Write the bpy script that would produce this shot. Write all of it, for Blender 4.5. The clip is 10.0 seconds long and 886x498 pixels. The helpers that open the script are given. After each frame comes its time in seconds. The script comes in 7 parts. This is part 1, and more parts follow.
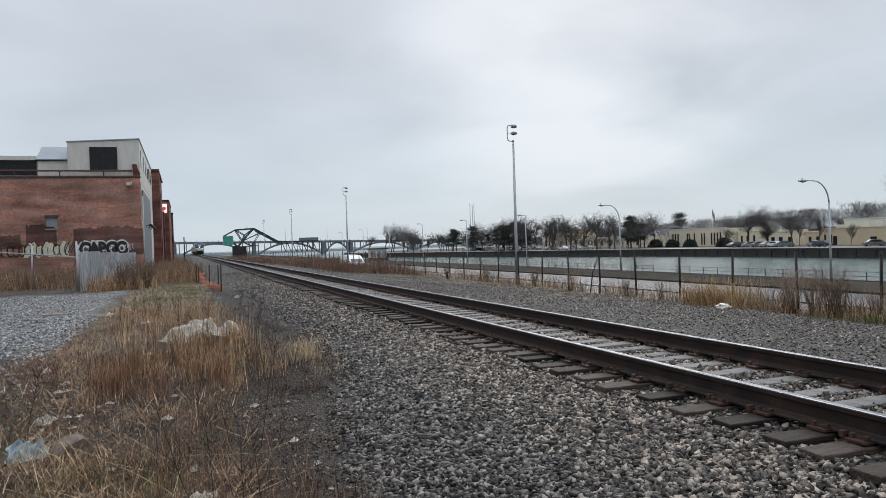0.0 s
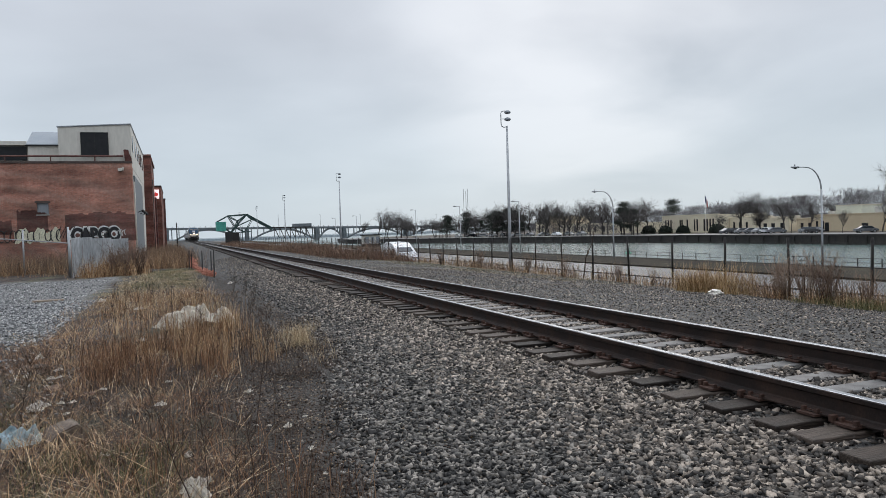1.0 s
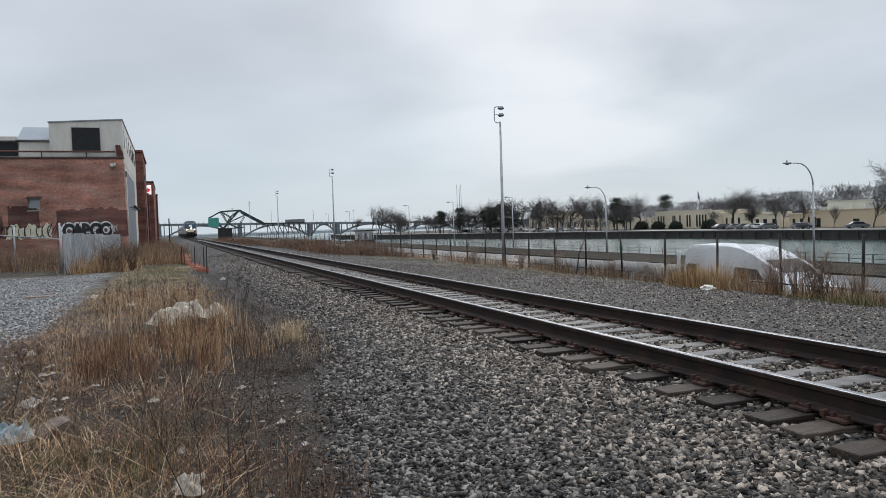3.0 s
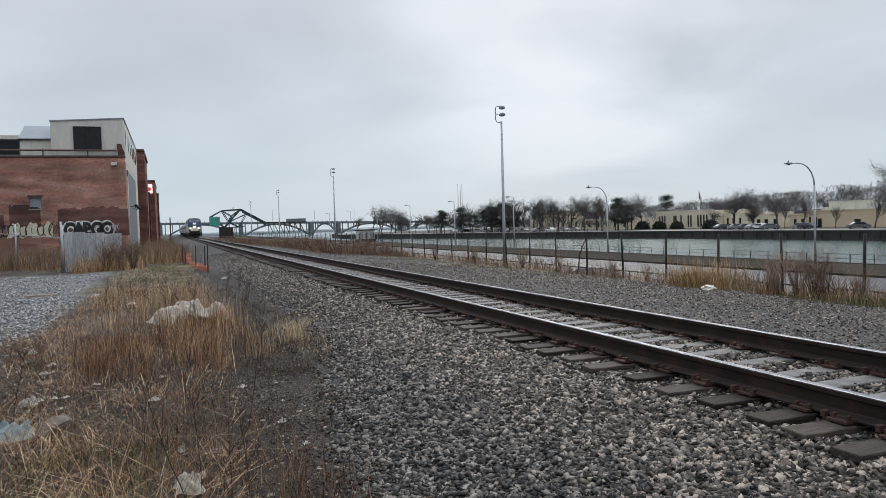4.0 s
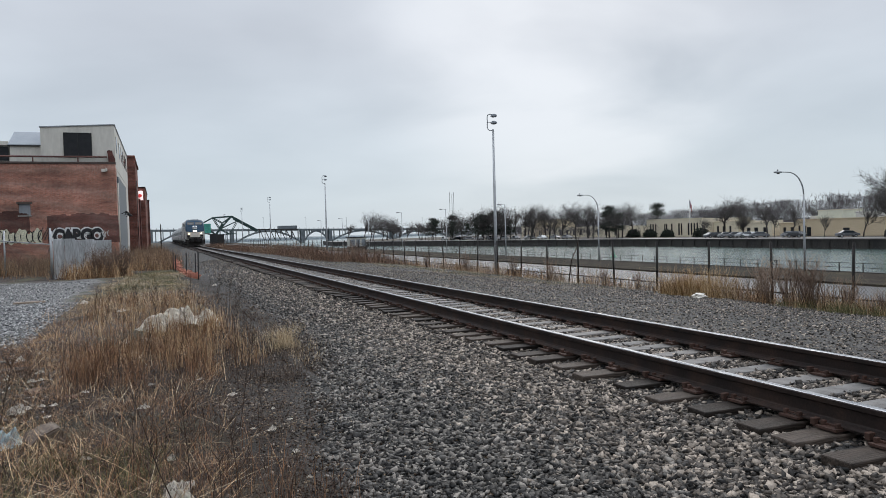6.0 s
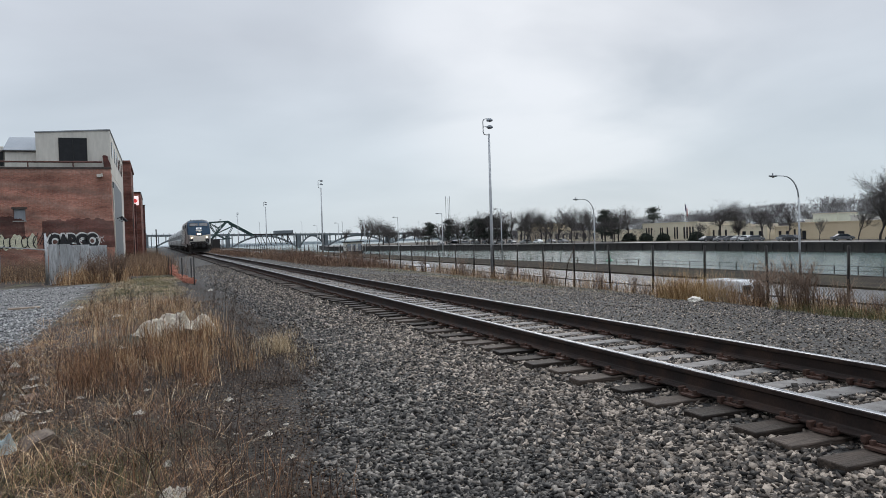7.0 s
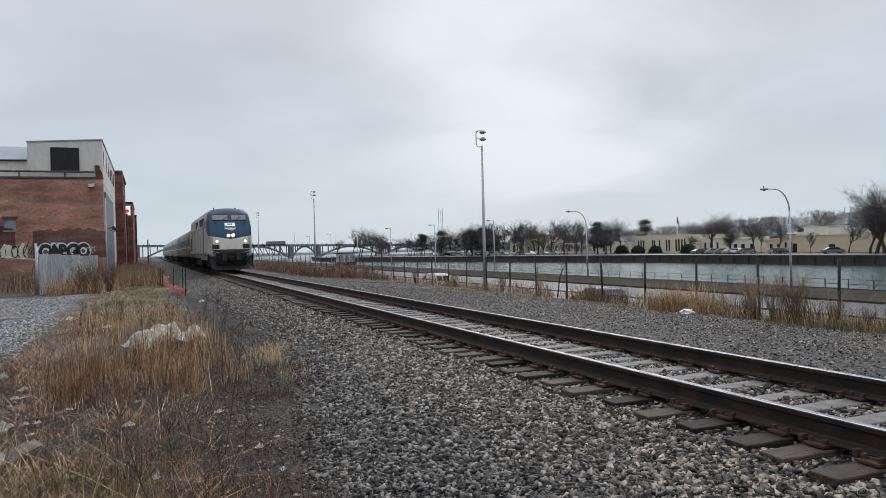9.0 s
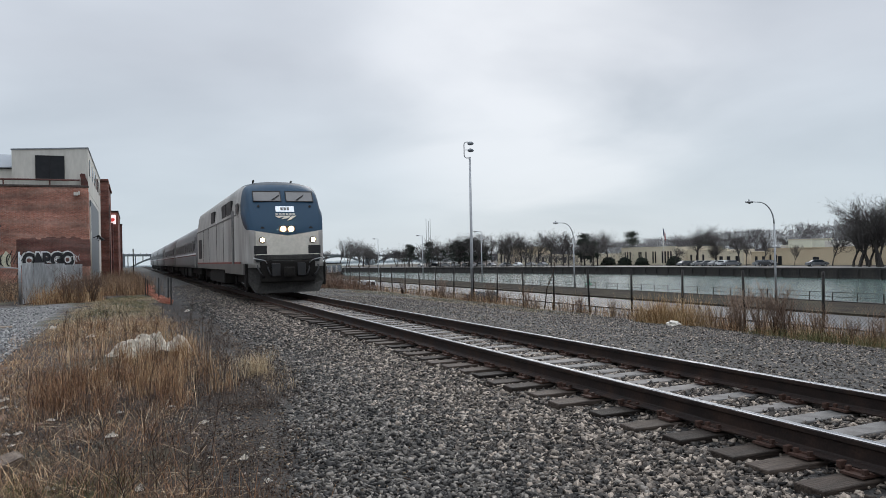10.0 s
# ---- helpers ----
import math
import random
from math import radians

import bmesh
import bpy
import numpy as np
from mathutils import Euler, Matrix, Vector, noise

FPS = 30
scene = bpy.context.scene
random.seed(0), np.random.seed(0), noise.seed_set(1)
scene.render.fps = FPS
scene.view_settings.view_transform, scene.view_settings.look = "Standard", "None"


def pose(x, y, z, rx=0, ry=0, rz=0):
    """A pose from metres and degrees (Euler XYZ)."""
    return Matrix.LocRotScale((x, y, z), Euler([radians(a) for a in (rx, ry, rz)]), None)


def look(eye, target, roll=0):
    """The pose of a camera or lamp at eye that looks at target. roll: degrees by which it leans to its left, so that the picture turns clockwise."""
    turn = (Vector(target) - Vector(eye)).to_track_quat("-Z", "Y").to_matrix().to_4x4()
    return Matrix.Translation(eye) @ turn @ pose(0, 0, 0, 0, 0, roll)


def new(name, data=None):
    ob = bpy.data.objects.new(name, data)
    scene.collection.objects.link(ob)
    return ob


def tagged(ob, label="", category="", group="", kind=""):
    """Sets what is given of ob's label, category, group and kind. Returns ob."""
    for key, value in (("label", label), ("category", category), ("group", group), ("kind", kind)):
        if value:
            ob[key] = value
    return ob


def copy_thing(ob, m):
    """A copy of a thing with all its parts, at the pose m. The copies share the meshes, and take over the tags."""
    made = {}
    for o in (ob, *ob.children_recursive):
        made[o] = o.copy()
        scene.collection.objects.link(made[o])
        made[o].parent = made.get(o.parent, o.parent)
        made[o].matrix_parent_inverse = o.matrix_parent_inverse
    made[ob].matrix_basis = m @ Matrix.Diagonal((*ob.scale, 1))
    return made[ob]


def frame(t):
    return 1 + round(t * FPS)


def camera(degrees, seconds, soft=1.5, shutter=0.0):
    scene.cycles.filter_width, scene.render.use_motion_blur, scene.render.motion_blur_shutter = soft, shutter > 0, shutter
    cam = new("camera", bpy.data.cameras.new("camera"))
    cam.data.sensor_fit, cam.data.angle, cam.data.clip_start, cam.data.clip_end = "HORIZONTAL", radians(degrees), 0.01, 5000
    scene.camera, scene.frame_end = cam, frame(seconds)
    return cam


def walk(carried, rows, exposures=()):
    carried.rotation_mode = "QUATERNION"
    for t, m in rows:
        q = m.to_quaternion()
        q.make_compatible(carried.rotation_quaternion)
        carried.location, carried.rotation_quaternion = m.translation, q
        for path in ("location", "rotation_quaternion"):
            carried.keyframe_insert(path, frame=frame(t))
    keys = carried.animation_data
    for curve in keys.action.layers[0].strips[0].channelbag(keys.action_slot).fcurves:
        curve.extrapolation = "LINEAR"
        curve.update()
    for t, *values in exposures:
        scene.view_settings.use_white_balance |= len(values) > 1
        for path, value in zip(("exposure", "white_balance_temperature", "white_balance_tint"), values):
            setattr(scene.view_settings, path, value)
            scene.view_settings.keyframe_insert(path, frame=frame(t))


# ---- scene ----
cam = camera(62.58, 10.0, soft=0.8)
EYE = Vector((0.0, 0.0, 1.288))
HOLD = [  # seconds, heading right of the track, tilt, lean
    (0.0, 19.558, -0.513, -2.033), (0.5, 19.571, -1.021, -2.069), (1.0, 20.033, -1.621, -1.997),
    (1.5, 20.370, -2.131, -2.049), (2.0, 20.470, -2.144, -2.073), (2.5, 20.542, -1.956, -2.045),
    (4.0, 20.468, -2.003, -1.894), (4.5, 20.513, -1.945, -1.783), (5.0, 20.760, -1.717, -1.689),
    (5.5, 20.973, -1.568, -1.657), (7.0, 21.459, -1.097, -1.888), (7.5, 21.614, -0.886, -1.786),
    (8.0, 21.687, -0.583, -1.710), (8.5, 21.858, -0.360, -1.657), (9.0, 22.062, -0.212, -1.651),
    (9.5, 22.328, 0.033, -1.659), (10.0, 23.067, 0.607, -1.350)]


def aim(yaw, tilt, lean):
    a, b = radians(yaw), radians(tilt)
    way = Vector((math.sin(a) * math.cos(b), math.cos(a) * math.cos(b), math.sin(b)))
    return look(EYE, EYE + way * 10, lean)


walk(cam, [(t, aim(a, b, c)) for t, a, b, c in HOLD])

# ---- sky and sun: an overcast winter day ----
SUN_AZ, SUN_EL = radians(31), radians(32)
world = bpy.data.worlds.new("world")
scene.world = world
world.use_nodes = True
wn, wl = world.node_tree.nodes, world.node_tree.links
wn.clear()


def wnode(kind, **values):
    n = wn.new(kind)
    for k, v in values.items():
        n.inputs[k].default_value = v
    return n


w_out, w_bg = wn.new("ShaderNodeOutputWorld"), wn.new("ShaderNodeBackground")
sky = wn.new("ShaderNodeTexSky")
sky.sky_type, sky.sun_disc, sky.sun_elevation, sky.sun_rotation = "NISHITA", False, SUN_EL, SUN_AZ
sky_dim = wn.new("ShaderNodeMix")
sky_dim.data_type, sky_dim.blend_type = "RGBA", "MULTIPLY"
sky_dim.inputs[0].default_value = 1.0
sky_dim.inputs[7].default_value = (0.10, 0.10, 0.10, 1)
wl.new(sky.outputs[0], sky_dim.inputs[6])
w_tc = wn.new("ShaderNodeTexCoord")
w_sep = wn.new("ShaderNodeSeparateXYZ")
wl.new(w_tc.outputs["Generated"], w_sep.inputs[0])
# cloud deck: directions spread onto a flat layer, so that clouds flatten towards the horizon
w_h = wn.new("ShaderNodeMath"); w_h.operation = "ADD"; w_h.inputs[1].default_value = 0.22
w_abs = wn.new("ShaderNodeMath"); w_abs.operation = "ABSOLUTE"
wl.new(w_sep.outputs[2], w_abs.inputs[0]); wl.new(w_abs.outputs[0], w_h.inputs[0])
w_div = wn.new("ShaderNodeVectorMath"); w_div.operation = "DIVIDE"
wl.new(w_tc.outputs["Generated"], w_div.inputs[0]); wl.new(w_h.outputs[0], w_div.inputs[1])
cloud = wnode("ShaderNodeTexNoise", Scale=1.15, Detail=5.0, Roughness=0.45, Distortion=0.25)
wl.new(w_div.outputs[0], cloud.inputs["Vector"])
cloud_col = wn.new("ShaderNodeValToRGB")
cloud_col.color_ramp.elements[0].position, cloud_col.color_ramp.elements[0].color = 0.30, (0.515, 0.56, 0.63, 1)
cloud_col.color_ramp.elements[1].position, cloud_col.color_ramp.elements[1].color = 0.72, (0.72, 0.77, 0.845, 1)
wl.new(cloud.outputs[0], cloud_col.inputs[0])
# the deck thins to a paler, greener grey near the horizon
rim = wn.new("ShaderNodeMapRange")
rim.inputs[1].default_value, rim.inputs[2].default_value = 0.0, 0.26
rim.inputs[3].default_value, rim.inputs[4].default_value = 0.75, 0.0
wl.new(w_abs.outputs[0], rim.inputs[0])
w_mix = wn.new("ShaderNodeMix"); w_mix.data_type = "RGBA"
w_mix.inputs[7].default_value = (0.555, 0.67, 0.755, 1)
wl.new(rim.outputs[0], w_mix.inputs[0]); wl.new(cloud_col.outputs[0], w_mix.inputs[6])
# brighter where the sun stands behind the deck
w_dot = wn.new("ShaderNodeVectorMath"); w_dot.operation = "DOT_PRODUCT"
glow_el = radians(15)
w_dot.inputs[1].default_value = (math.sin(SUN_AZ) * math.cos(glow_el), math.cos(SUN_AZ) * math.cos(glow_el), math.sin(glow_el))
w_norm = wn.new("ShaderNodeVectorMath"); w_norm.operation = "NORMALIZE"
wl.new(w_tc.outputs["Generated"], w_norm.inputs[0]); wl.new(w_norm.outputs[0], w_dot.inputs[0])
glow = wn.new("ShaderNodeMapRange"); glow.interpolation_type = "SMOOTHERSTEP"
glow.inputs[1].default_value, glow.inputs[2].default_value = 0.955, 1.0
glow.inputs[3].default_value, glow.inputs[4].default_value = 0.0, 0.55
wl.new(w_dot.outputs["Value"], glow.inputs[0])
w_gm = wn.new("ShaderNodeMath"); w_gm.operation = "MULTIPLY"
w_cr = wn.new("ShaderNodeMapRange")
w_cr.inputs[1].default_value, w_cr.inputs[2].default_value = 0.35, 0.62
wl.new(cloud.outputs[0], w_cr.inputs[0])
wl.new(glow.outputs[0], w_gm.inputs[0]); wl.new(w_cr.outputs[0], w_gm.inputs[1])
w_mix2 = wn.new("ShaderNodeMix"); w_mix2.data_type = "RGBA"
w_mix2.inputs[7].default_value = (0.92, 0.95, 1.0, 1)
wl.new(w_gm.outputs[0], w_mix2.inputs[0]); wl.new(w_mix.outputs[2], w_mix2.inputs[6])
# an overcast sky is brighter overhead than at the rim
zen = wn.new("ShaderNodeMapRange"); zen.interpolation_type = "SMOOTHSTEP"
zen.inputs[1].default_value, zen.inputs[2].default_value = 0.36, 1.0
zen.inputs[3].default_value, zen.inputs[4].default_value = 1.0, 3.0
wl.new(w_sep.outputs[2], zen.inputs[0])
w_zen = wn.new("ShaderNodeMix"); w_zen.data_type, w_zen.blend_type = "RGBA", "MULTIPLY"
w_zen.inputs[0].default_value = 1.0
wl.new(w_mix2.outputs[2], w_zen.inputs[6]); wl.new(zen.outputs[0], w_zen.inputs[7])
w_fin = wn.new("ShaderNodeMix"); w_fin.data_type = "RGBA"
w_fin.inputs[0].default_value = 0.94
wl.new(sky_dim.outputs[2], w_fin.inputs[6]); wl.new(w_zen.outputs[2], w_fin.inputs[7])
wl.new(w_fin.outputs[2], w_bg.inputs[0]); wl.new(w_bg.outputs[0], w_out.inputs[0])

sun = new("sun", bpy.data.lights.new("sun", "SUN"))
sun.data.energy, sun.data.angle, sun.data.color = 0.9, radians(20), (1.0, 0.97, 0.93)
sun.matrix_world = look((math.sin(SUN_AZ) * 50, math.cos(SUN_AZ) * 50, 32), (0, 0, 0))


# ---- materials ----
def mat(name, cols, scale=3.0, rough=0.8, metal=0.0, bump=0.3, fine=40.0, spec=0.4, vary=0.35, stretch=(1, 1, 1),
        rand="", depth=0.01, emit=None, rvar=0.15, coord="Object"):
    """Colours over a broad noise, darkened and lightened by a fine one, with relief; rand: 'object' or 'island'."""
    m = bpy.data.materials.new(name)
    m.use_nodes = True
    n, l = m.node_tree.nodes, m.node_tree.links
    b = n["Principled BSDF"]
    tc, mp = n.new("ShaderNodeTexCoord"), n.new("ShaderNodeMapping")
    mp.inputs["Scale"].default_value = stretch
    l.new(tc.outputs[coord], mp.inputs[0])
    big, small = n.new("ShaderNodeTexNoise"), n.new("ShaderNodeTexNoise")
    for k, sc, d in ((big, scale, 5.0), (small, fine, 4.0)):
        k.inputs["Scale"].default_value, k.inputs["Detail"].default_value = sc, d
        l.new(mp.outputs[0], k.inputs["Vector"])
    ramp = n.new("ShaderNodeValToRGB")
    e = ramp.color_ramp.elements
    while len(e) < len(cols):
        e.new(0.5)
    for i, c in enumerate(cols):
        e[i].position, e[i].color = 0.28 + 0.44 * i / max(1, len(cols) - 1), (*c, 1)
    src = big.outputs[0]
    if rand:
        if rand == "object":
            r = n.new("ShaderNodeObjectInfo").outputs["Random"]
        else:
            r = n.new("ShaderNodeNewGeometry").outputs["Random Per Island"]
        av = n.new("ShaderNodeMath"); av.operation = "MULTIPLY_ADD"
        av.inputs[1].default_value, av.inputs[2].default_value = 0.5, 0.0
        l.new(r, av.inputs[0])
        ad = n.new("ShaderNodeMath"); ad.operation = "MULTIPLY_ADD"
        ad.inputs[1].default_value = 0.5
        l.new(big.outputs[0], ad.inputs[0]); l.new(av.outputs[0], ad.inputs[2])
        src = ad.outputs[0]
    l.new(src, ramp.inputs[0])
    mr = n.new("ShaderNodeMapRange")
    mr.inputs[1].default_value, mr.inputs[2].default_value = 0.25, 0.75
    mr.inputs[3].default_value, mr.inputs[4].default_value = 1.0 - vary, 1.0 + vary
    l.new(small.outputs[0], mr.inputs[0])
    mx = n.new("ShaderNodeMix"); mx.data_type, mx.blend_type = "RGBA", "MULTIPLY"
    mx.inputs[0].default_value = 1.0
    l.new(ramp.outputs[0], mx.inputs[6]); l.new(mr.outputs[0], mx.inputs[7])
    l.new(mx.outputs[2], b.inputs["Base Color"])
    rr = n.new("ShaderNodeMapRange")
    rr.inputs[3].default_value, rr.inputs[4].default_value = max(0.02, rough - rvar), min(1.0, rough + rvar)
    l.new(big.outputs[0], rr.inputs[0]); l.new(rr.outputs[0], b.inputs["Roughness"])
    b.inputs["Metallic"].default_value = metal
    b.inputs["Specular IOR Level"].default_value = spec
    if bump:
        bp = n.new("ShaderNodeBump")
        bp.inputs["Strength"].default_value, bp.inputs["Distance"].default_value = bump, depth
        l.new(small.outputs[0], bp.inputs["Height"]); l.new(bp.outputs[0], b.inputs["Normal"])
    if emit:
        b.inputs["Emission Color"].default_value, b.inputs["Emission Strength"].default_value = (*emit[0], 1), emit[1]
    return m


def glass(name, tint=(0.02, 0.025, 0.03), rough=0.06):
    m = mat(name, [tint, tuple(c * 1.6 for c in tint)], rough=rough, bump=0, spec=0.8, rvar=0.03)
    return m


def ground_material():
    m = bpy.data.materials.new("ground")
    m.use_nodes = True
    n, l = m.node_tree.nodes, m.node_tree.links
    b = n["Principled BSDF"]
    tc, sp = n.new("ShaderNodeTexCoord"), n.new("ShaderNodeSeparateXYZ")
    l.new(tc.outputs["Object"], sp.inputs[0])

    def noise_at(scale, detail=6.0, rough=0.55):
        k = n.new("ShaderNodeTexNoise")
        k.inputs["Scale"].default_value, k.inputs["Detail"].default_value, k.inputs["Roughness"].default_value = scale, detail, rough
        l.new(tc.outputs["Object"], k.inputs["Vector"])
        return k.outputs[0]

    def math_op(op, a, c):
        k = n.new("ShaderNodeMath"); k.operation = op
        for i, v in enumerate((a, c)):
            if isinstance(v, (int, float)):
                k.inputs[i].default_value = v
            else:
                l.new(v, k.inputs[i])
        return k.outputs[0]

    def ramp(src, stops):
        k = n.new("ShaderNodeValToRGB")
        e = k.color_ramp.elements
        while len(e) < len(stops):
            e.new(0.5)
        for i, (p, c) in enumerate(stops):
            e[i].position, e[i].color = p, (*c, 1)
        l.new(src, k.inputs[0])
        return k.outputs[0]

    def mix(fac, a, c, blend="MIX"):
        k = n.new("ShaderNodeMix"); k.data_type, k.blend_type = "RGBA", blend
        for i, v in ((0, fac), (6, a), (7, c)):
            if isinstance(v, (int, float)):
                k.inputs[i].default_value = v
            else:
                l.new(v, k.inputs[i])
        return k.outputs[2]

    def band(src, lo, hi):
        k = n.new("ShaderNodeMapRange")
        k.inputs[1].default_value, k.inputs[2].default_value = lo, hi
        l.new(src, k.inputs[0])
        return k.outputs[0]

    wob = math_op("MULTIPLY", math_op("SUBTRACT", noise_at(0.9), 0.5), 1.6)
    x = math_op("ADD", sp.outputs[0], wob)
    wob_y = math_op("ADD", sp.outputs[1], math_op("MULTIPLY", wob, 4.0))
    stones = n.new("ShaderNodeTexVoronoi")
    stones.inputs["Scale"].default_value = 20.0
    l.new(tc.outputs["Object"], stones.inputs["Vector"])
    tone = n.new("ShaderNodeSeparateColor")
    l.new(stones.outputs["Color"], tone.inputs[0])
    ballast = ramp(tone.outputs[0], [(0.0, (0.012, 0.0115, 0.011)), (0.45, (0.038, 0.036, 0.034)), (0.8, (0.08, 0.074, 0.067)), (1.0, (0.19, 0.175, 0.155))])
    # gap shade painted in: each stone dims from its centre to its edge
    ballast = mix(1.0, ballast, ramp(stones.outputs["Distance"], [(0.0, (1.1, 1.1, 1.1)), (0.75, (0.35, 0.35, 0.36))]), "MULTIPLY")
    dirt = ramp(noise_at(2.2), [(0.36, (0.006, 0.0037, 0.0026)), (0.5, (0.024, 0.0135, 0.0086)), (0.68, (0.085, 0.048, 0.029))])
    litter = ramp(noise_at(55.0, 3.0, 0.7), [(0.38, (0.35, 0.33, 0.32)), (0.58, (1.0, 0.97, 0.93)), (0.72, (3.2, 2.8, 2.4))])
    dirt = mix(1.0, dirt, litter, "MULTIPLY")
    moss = ramp(noise_at(0.5), [(0.50, (0, 0, 0)), (0.66, (0.55, 0.55, 0.55))])
    dirt = mix(moss, dirt, mix(1.0, ramp(noise_at(30.0), [(0.3, (0.05, 0.07, 0.02)), (0.7, (0.14, 0.14, 0.055))]), litter, "MULTIPLY"))
    # yard stones carry painted gap shade as well, weaker than the ballast
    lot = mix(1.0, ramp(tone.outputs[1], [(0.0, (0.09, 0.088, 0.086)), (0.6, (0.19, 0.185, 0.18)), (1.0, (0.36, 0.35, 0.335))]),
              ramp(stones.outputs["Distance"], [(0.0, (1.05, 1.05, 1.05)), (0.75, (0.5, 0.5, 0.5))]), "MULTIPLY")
    fines = mix(1.0, ballast, ramp(noise_at(0.35), [(0.35, (0.6, 0.6, 0.6)), (0.65, (1.1, 1.06, 1.02))]), "MULTIPLY")
    in_lot = math_op("MULTIPLY", band(x, -2.3, -2.9), band(wob_y, 14.5, 17.0))
    in_lot = math_op("MULTIPLY", in_lot, band(wob_y, 39.0, 36.0))
    col = mix(in_lot, dirt, lot)
    cinder = mix(1.0, ramp(noise_at(6.0), [(0.3, (0.0075, 0.0055, 0.0043)), (0.7, (0.029, 0.0195, 0.0135))]), litter, "MULTIPLY")
    col = mix(band(x, 0.35, 0.95), col, cinder)
    out = math_op("ADD", math_op("MULTIPLY", band(sp.outputs[1], 7.0, 11.5), -0.95), math_op("MULTIPLY", band(sp.outputs[1], 22.0, 38.0), 0.6))
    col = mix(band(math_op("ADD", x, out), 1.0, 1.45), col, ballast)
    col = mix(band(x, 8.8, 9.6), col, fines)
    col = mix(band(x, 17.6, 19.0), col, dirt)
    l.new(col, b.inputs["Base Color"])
    b.inputs["Roughness"].default_value = 0.75
    b.inputs["Specular IOR Level"].default_value = 0.35
    hgt = math_op("ADD", math_op("MULTIPLY", stones.outputs["Distance"], -0.6), math_op("MULTIPLY", noise_at(35.0), 0.7))
    bp = n.new("ShaderNodeBump")
    bp.inputs["Strength"].default_value, bp.inputs["Distance"].default_value = 0.9, 0.035
    l.new(hgt, bp.inputs["Height"]); l.new(bp.outputs[0], b.inputs["Normal"])
    return m


def brick_material(name, c1, c2, mortar, stain=0.5):
    m = bpy.data.materials.new(name)
    m.use_nodes = True
    n, l = m.node_tree.nodes, m.node_tree.links
    b = n["Principled BSDF"]
    tc = n.new("ShaderNodeTexCoord")
    sp, cb = n.new("ShaderNodeSeparateXYZ"), n.new("ShaderNodeCombineXYZ")
    l.new(tc.outputs["Object"], sp.inputs[0])
    ad = n.new("ShaderNodeMath"); ad.operation = "ADD"
    l.new(sp.outputs[0], ad.inputs[0]); l.new(sp.outputs[1], ad.inputs[1])
    l.new(ad.outputs[0], cb.inputs[0]); l.new(sp.outputs[2], cb.inputs[1])
    br = n.new("ShaderNodeTexBrick")
    br.inputs["Scale"].default_value = 1.0
    br.inputs["Brick Width"].default_value, br.inputs["Row Height"].default_value = 0.215, 0.075
    br.inputs["Mortar Size"].default_value, br.inputs["Bias"].default_value = 0.009, 0.0
    br.inputs["Color1"].default_value, br.inputs["Color2"].default_value, br.inputs["Mortar"].default_value = (*c1, 1), (*c2, 1), (*mortar, 1)
    l.new(cb.outputs[0], br.inputs["Vector"])
    broad, mid, streak = n.new("ShaderNodeTexNoise"), n.new("ShaderNodeTexNoise"), n.new("ShaderNodeTexNoise")
    mp = n.new("ShaderNodeMapping"); mp.inputs["Scale"].default_value = (0.35, 0.35, 2.2)
    l.new(tc.outputs["Object"], mp.inputs[0])
    for k, sc, src in ((broad, 0.45, tc.outputs["Object"]), (mid, 6.0, tc.outputs["Object"]), (streak, 0.9, mp.outputs[0])):
        k.inputs["Scale"].default_value, k.inputs["Detail"].default_value = sc, 6.0
        l.new(src, k.inputs["Vector"])
    col = br.outputs[0]
    for k, lo, hi in ((broad, 0.62, 1.25), (mid, 0.8, 1.2), (streak, 1 - stain, 1.3)):
        mr = n.new("ShaderNodeMapRange")
        mr.inputs[1].default_value, mr.inputs[2].default_value = 0.3, 0.68
        mr.inputs[3].default_value, mr.inputs[4].default_value = lo, hi
        l.new(k.outputs[0], mr.inputs[0])
        mx = n.new("ShaderNodeMix"); mx.data_type, mx.blend_type = "RGBA", "MULTIPLY"
        mx.inputs[0].default_value = 1.0
        l.new(col, mx.inputs[6]); l.new(mr.outputs[0], mx.inputs[7])
        col = mx.outputs[2]
    l.new(col, b.inputs["Base Color"])
    b.inputs["Roughness"].default_value, b.inputs["Specular IOR Level"].default_value = 0.85, 0.25
    bp = n.new("ShaderNodeBump")
    bp.inputs["Strength"].default_value, bp.inputs["Distance"].default_value, bp.invert = 0.6, 0.008, True
    l.new(br.outputs["Fac"], bp.inputs["Height"]); l.new(bp.outputs[0], b.inputs["Normal"])
    return m


def water_material():
    m = bpy.data.materials.new("water")
    m.use_nodes = True
    n, l = m.node_tree.nodes, m.node_tree.links
    b = n["Principled BSDF"]
    b.inputs["Base Color"].default_value = (0.060, 0.105, 0.094, 1)
    b.inputs["Roughness"].default_value, b.inputs["Specular IOR Level"].default_value = 0.22, 1.0
    tc = n.new("ShaderNodeTexCoord")
    k = n.new("ShaderNodeTexNoise")
    k.inputs["Scale"].default_value, k.inputs["Detail"].default_value = 0.9, 4.0
    l.new(tc.outputs["Object"], k.inputs["Vector"])
    bp = n.new("ShaderNodeBump")
    bp.inputs["Strength"].default_value, bp.inputs["Distance"].default_value = 0.45, 0.08
    l.new(k.outputs[0], bp.inputs["Height"]); l.new(bp.outputs[0], b.inputs["Normal"])
    return m


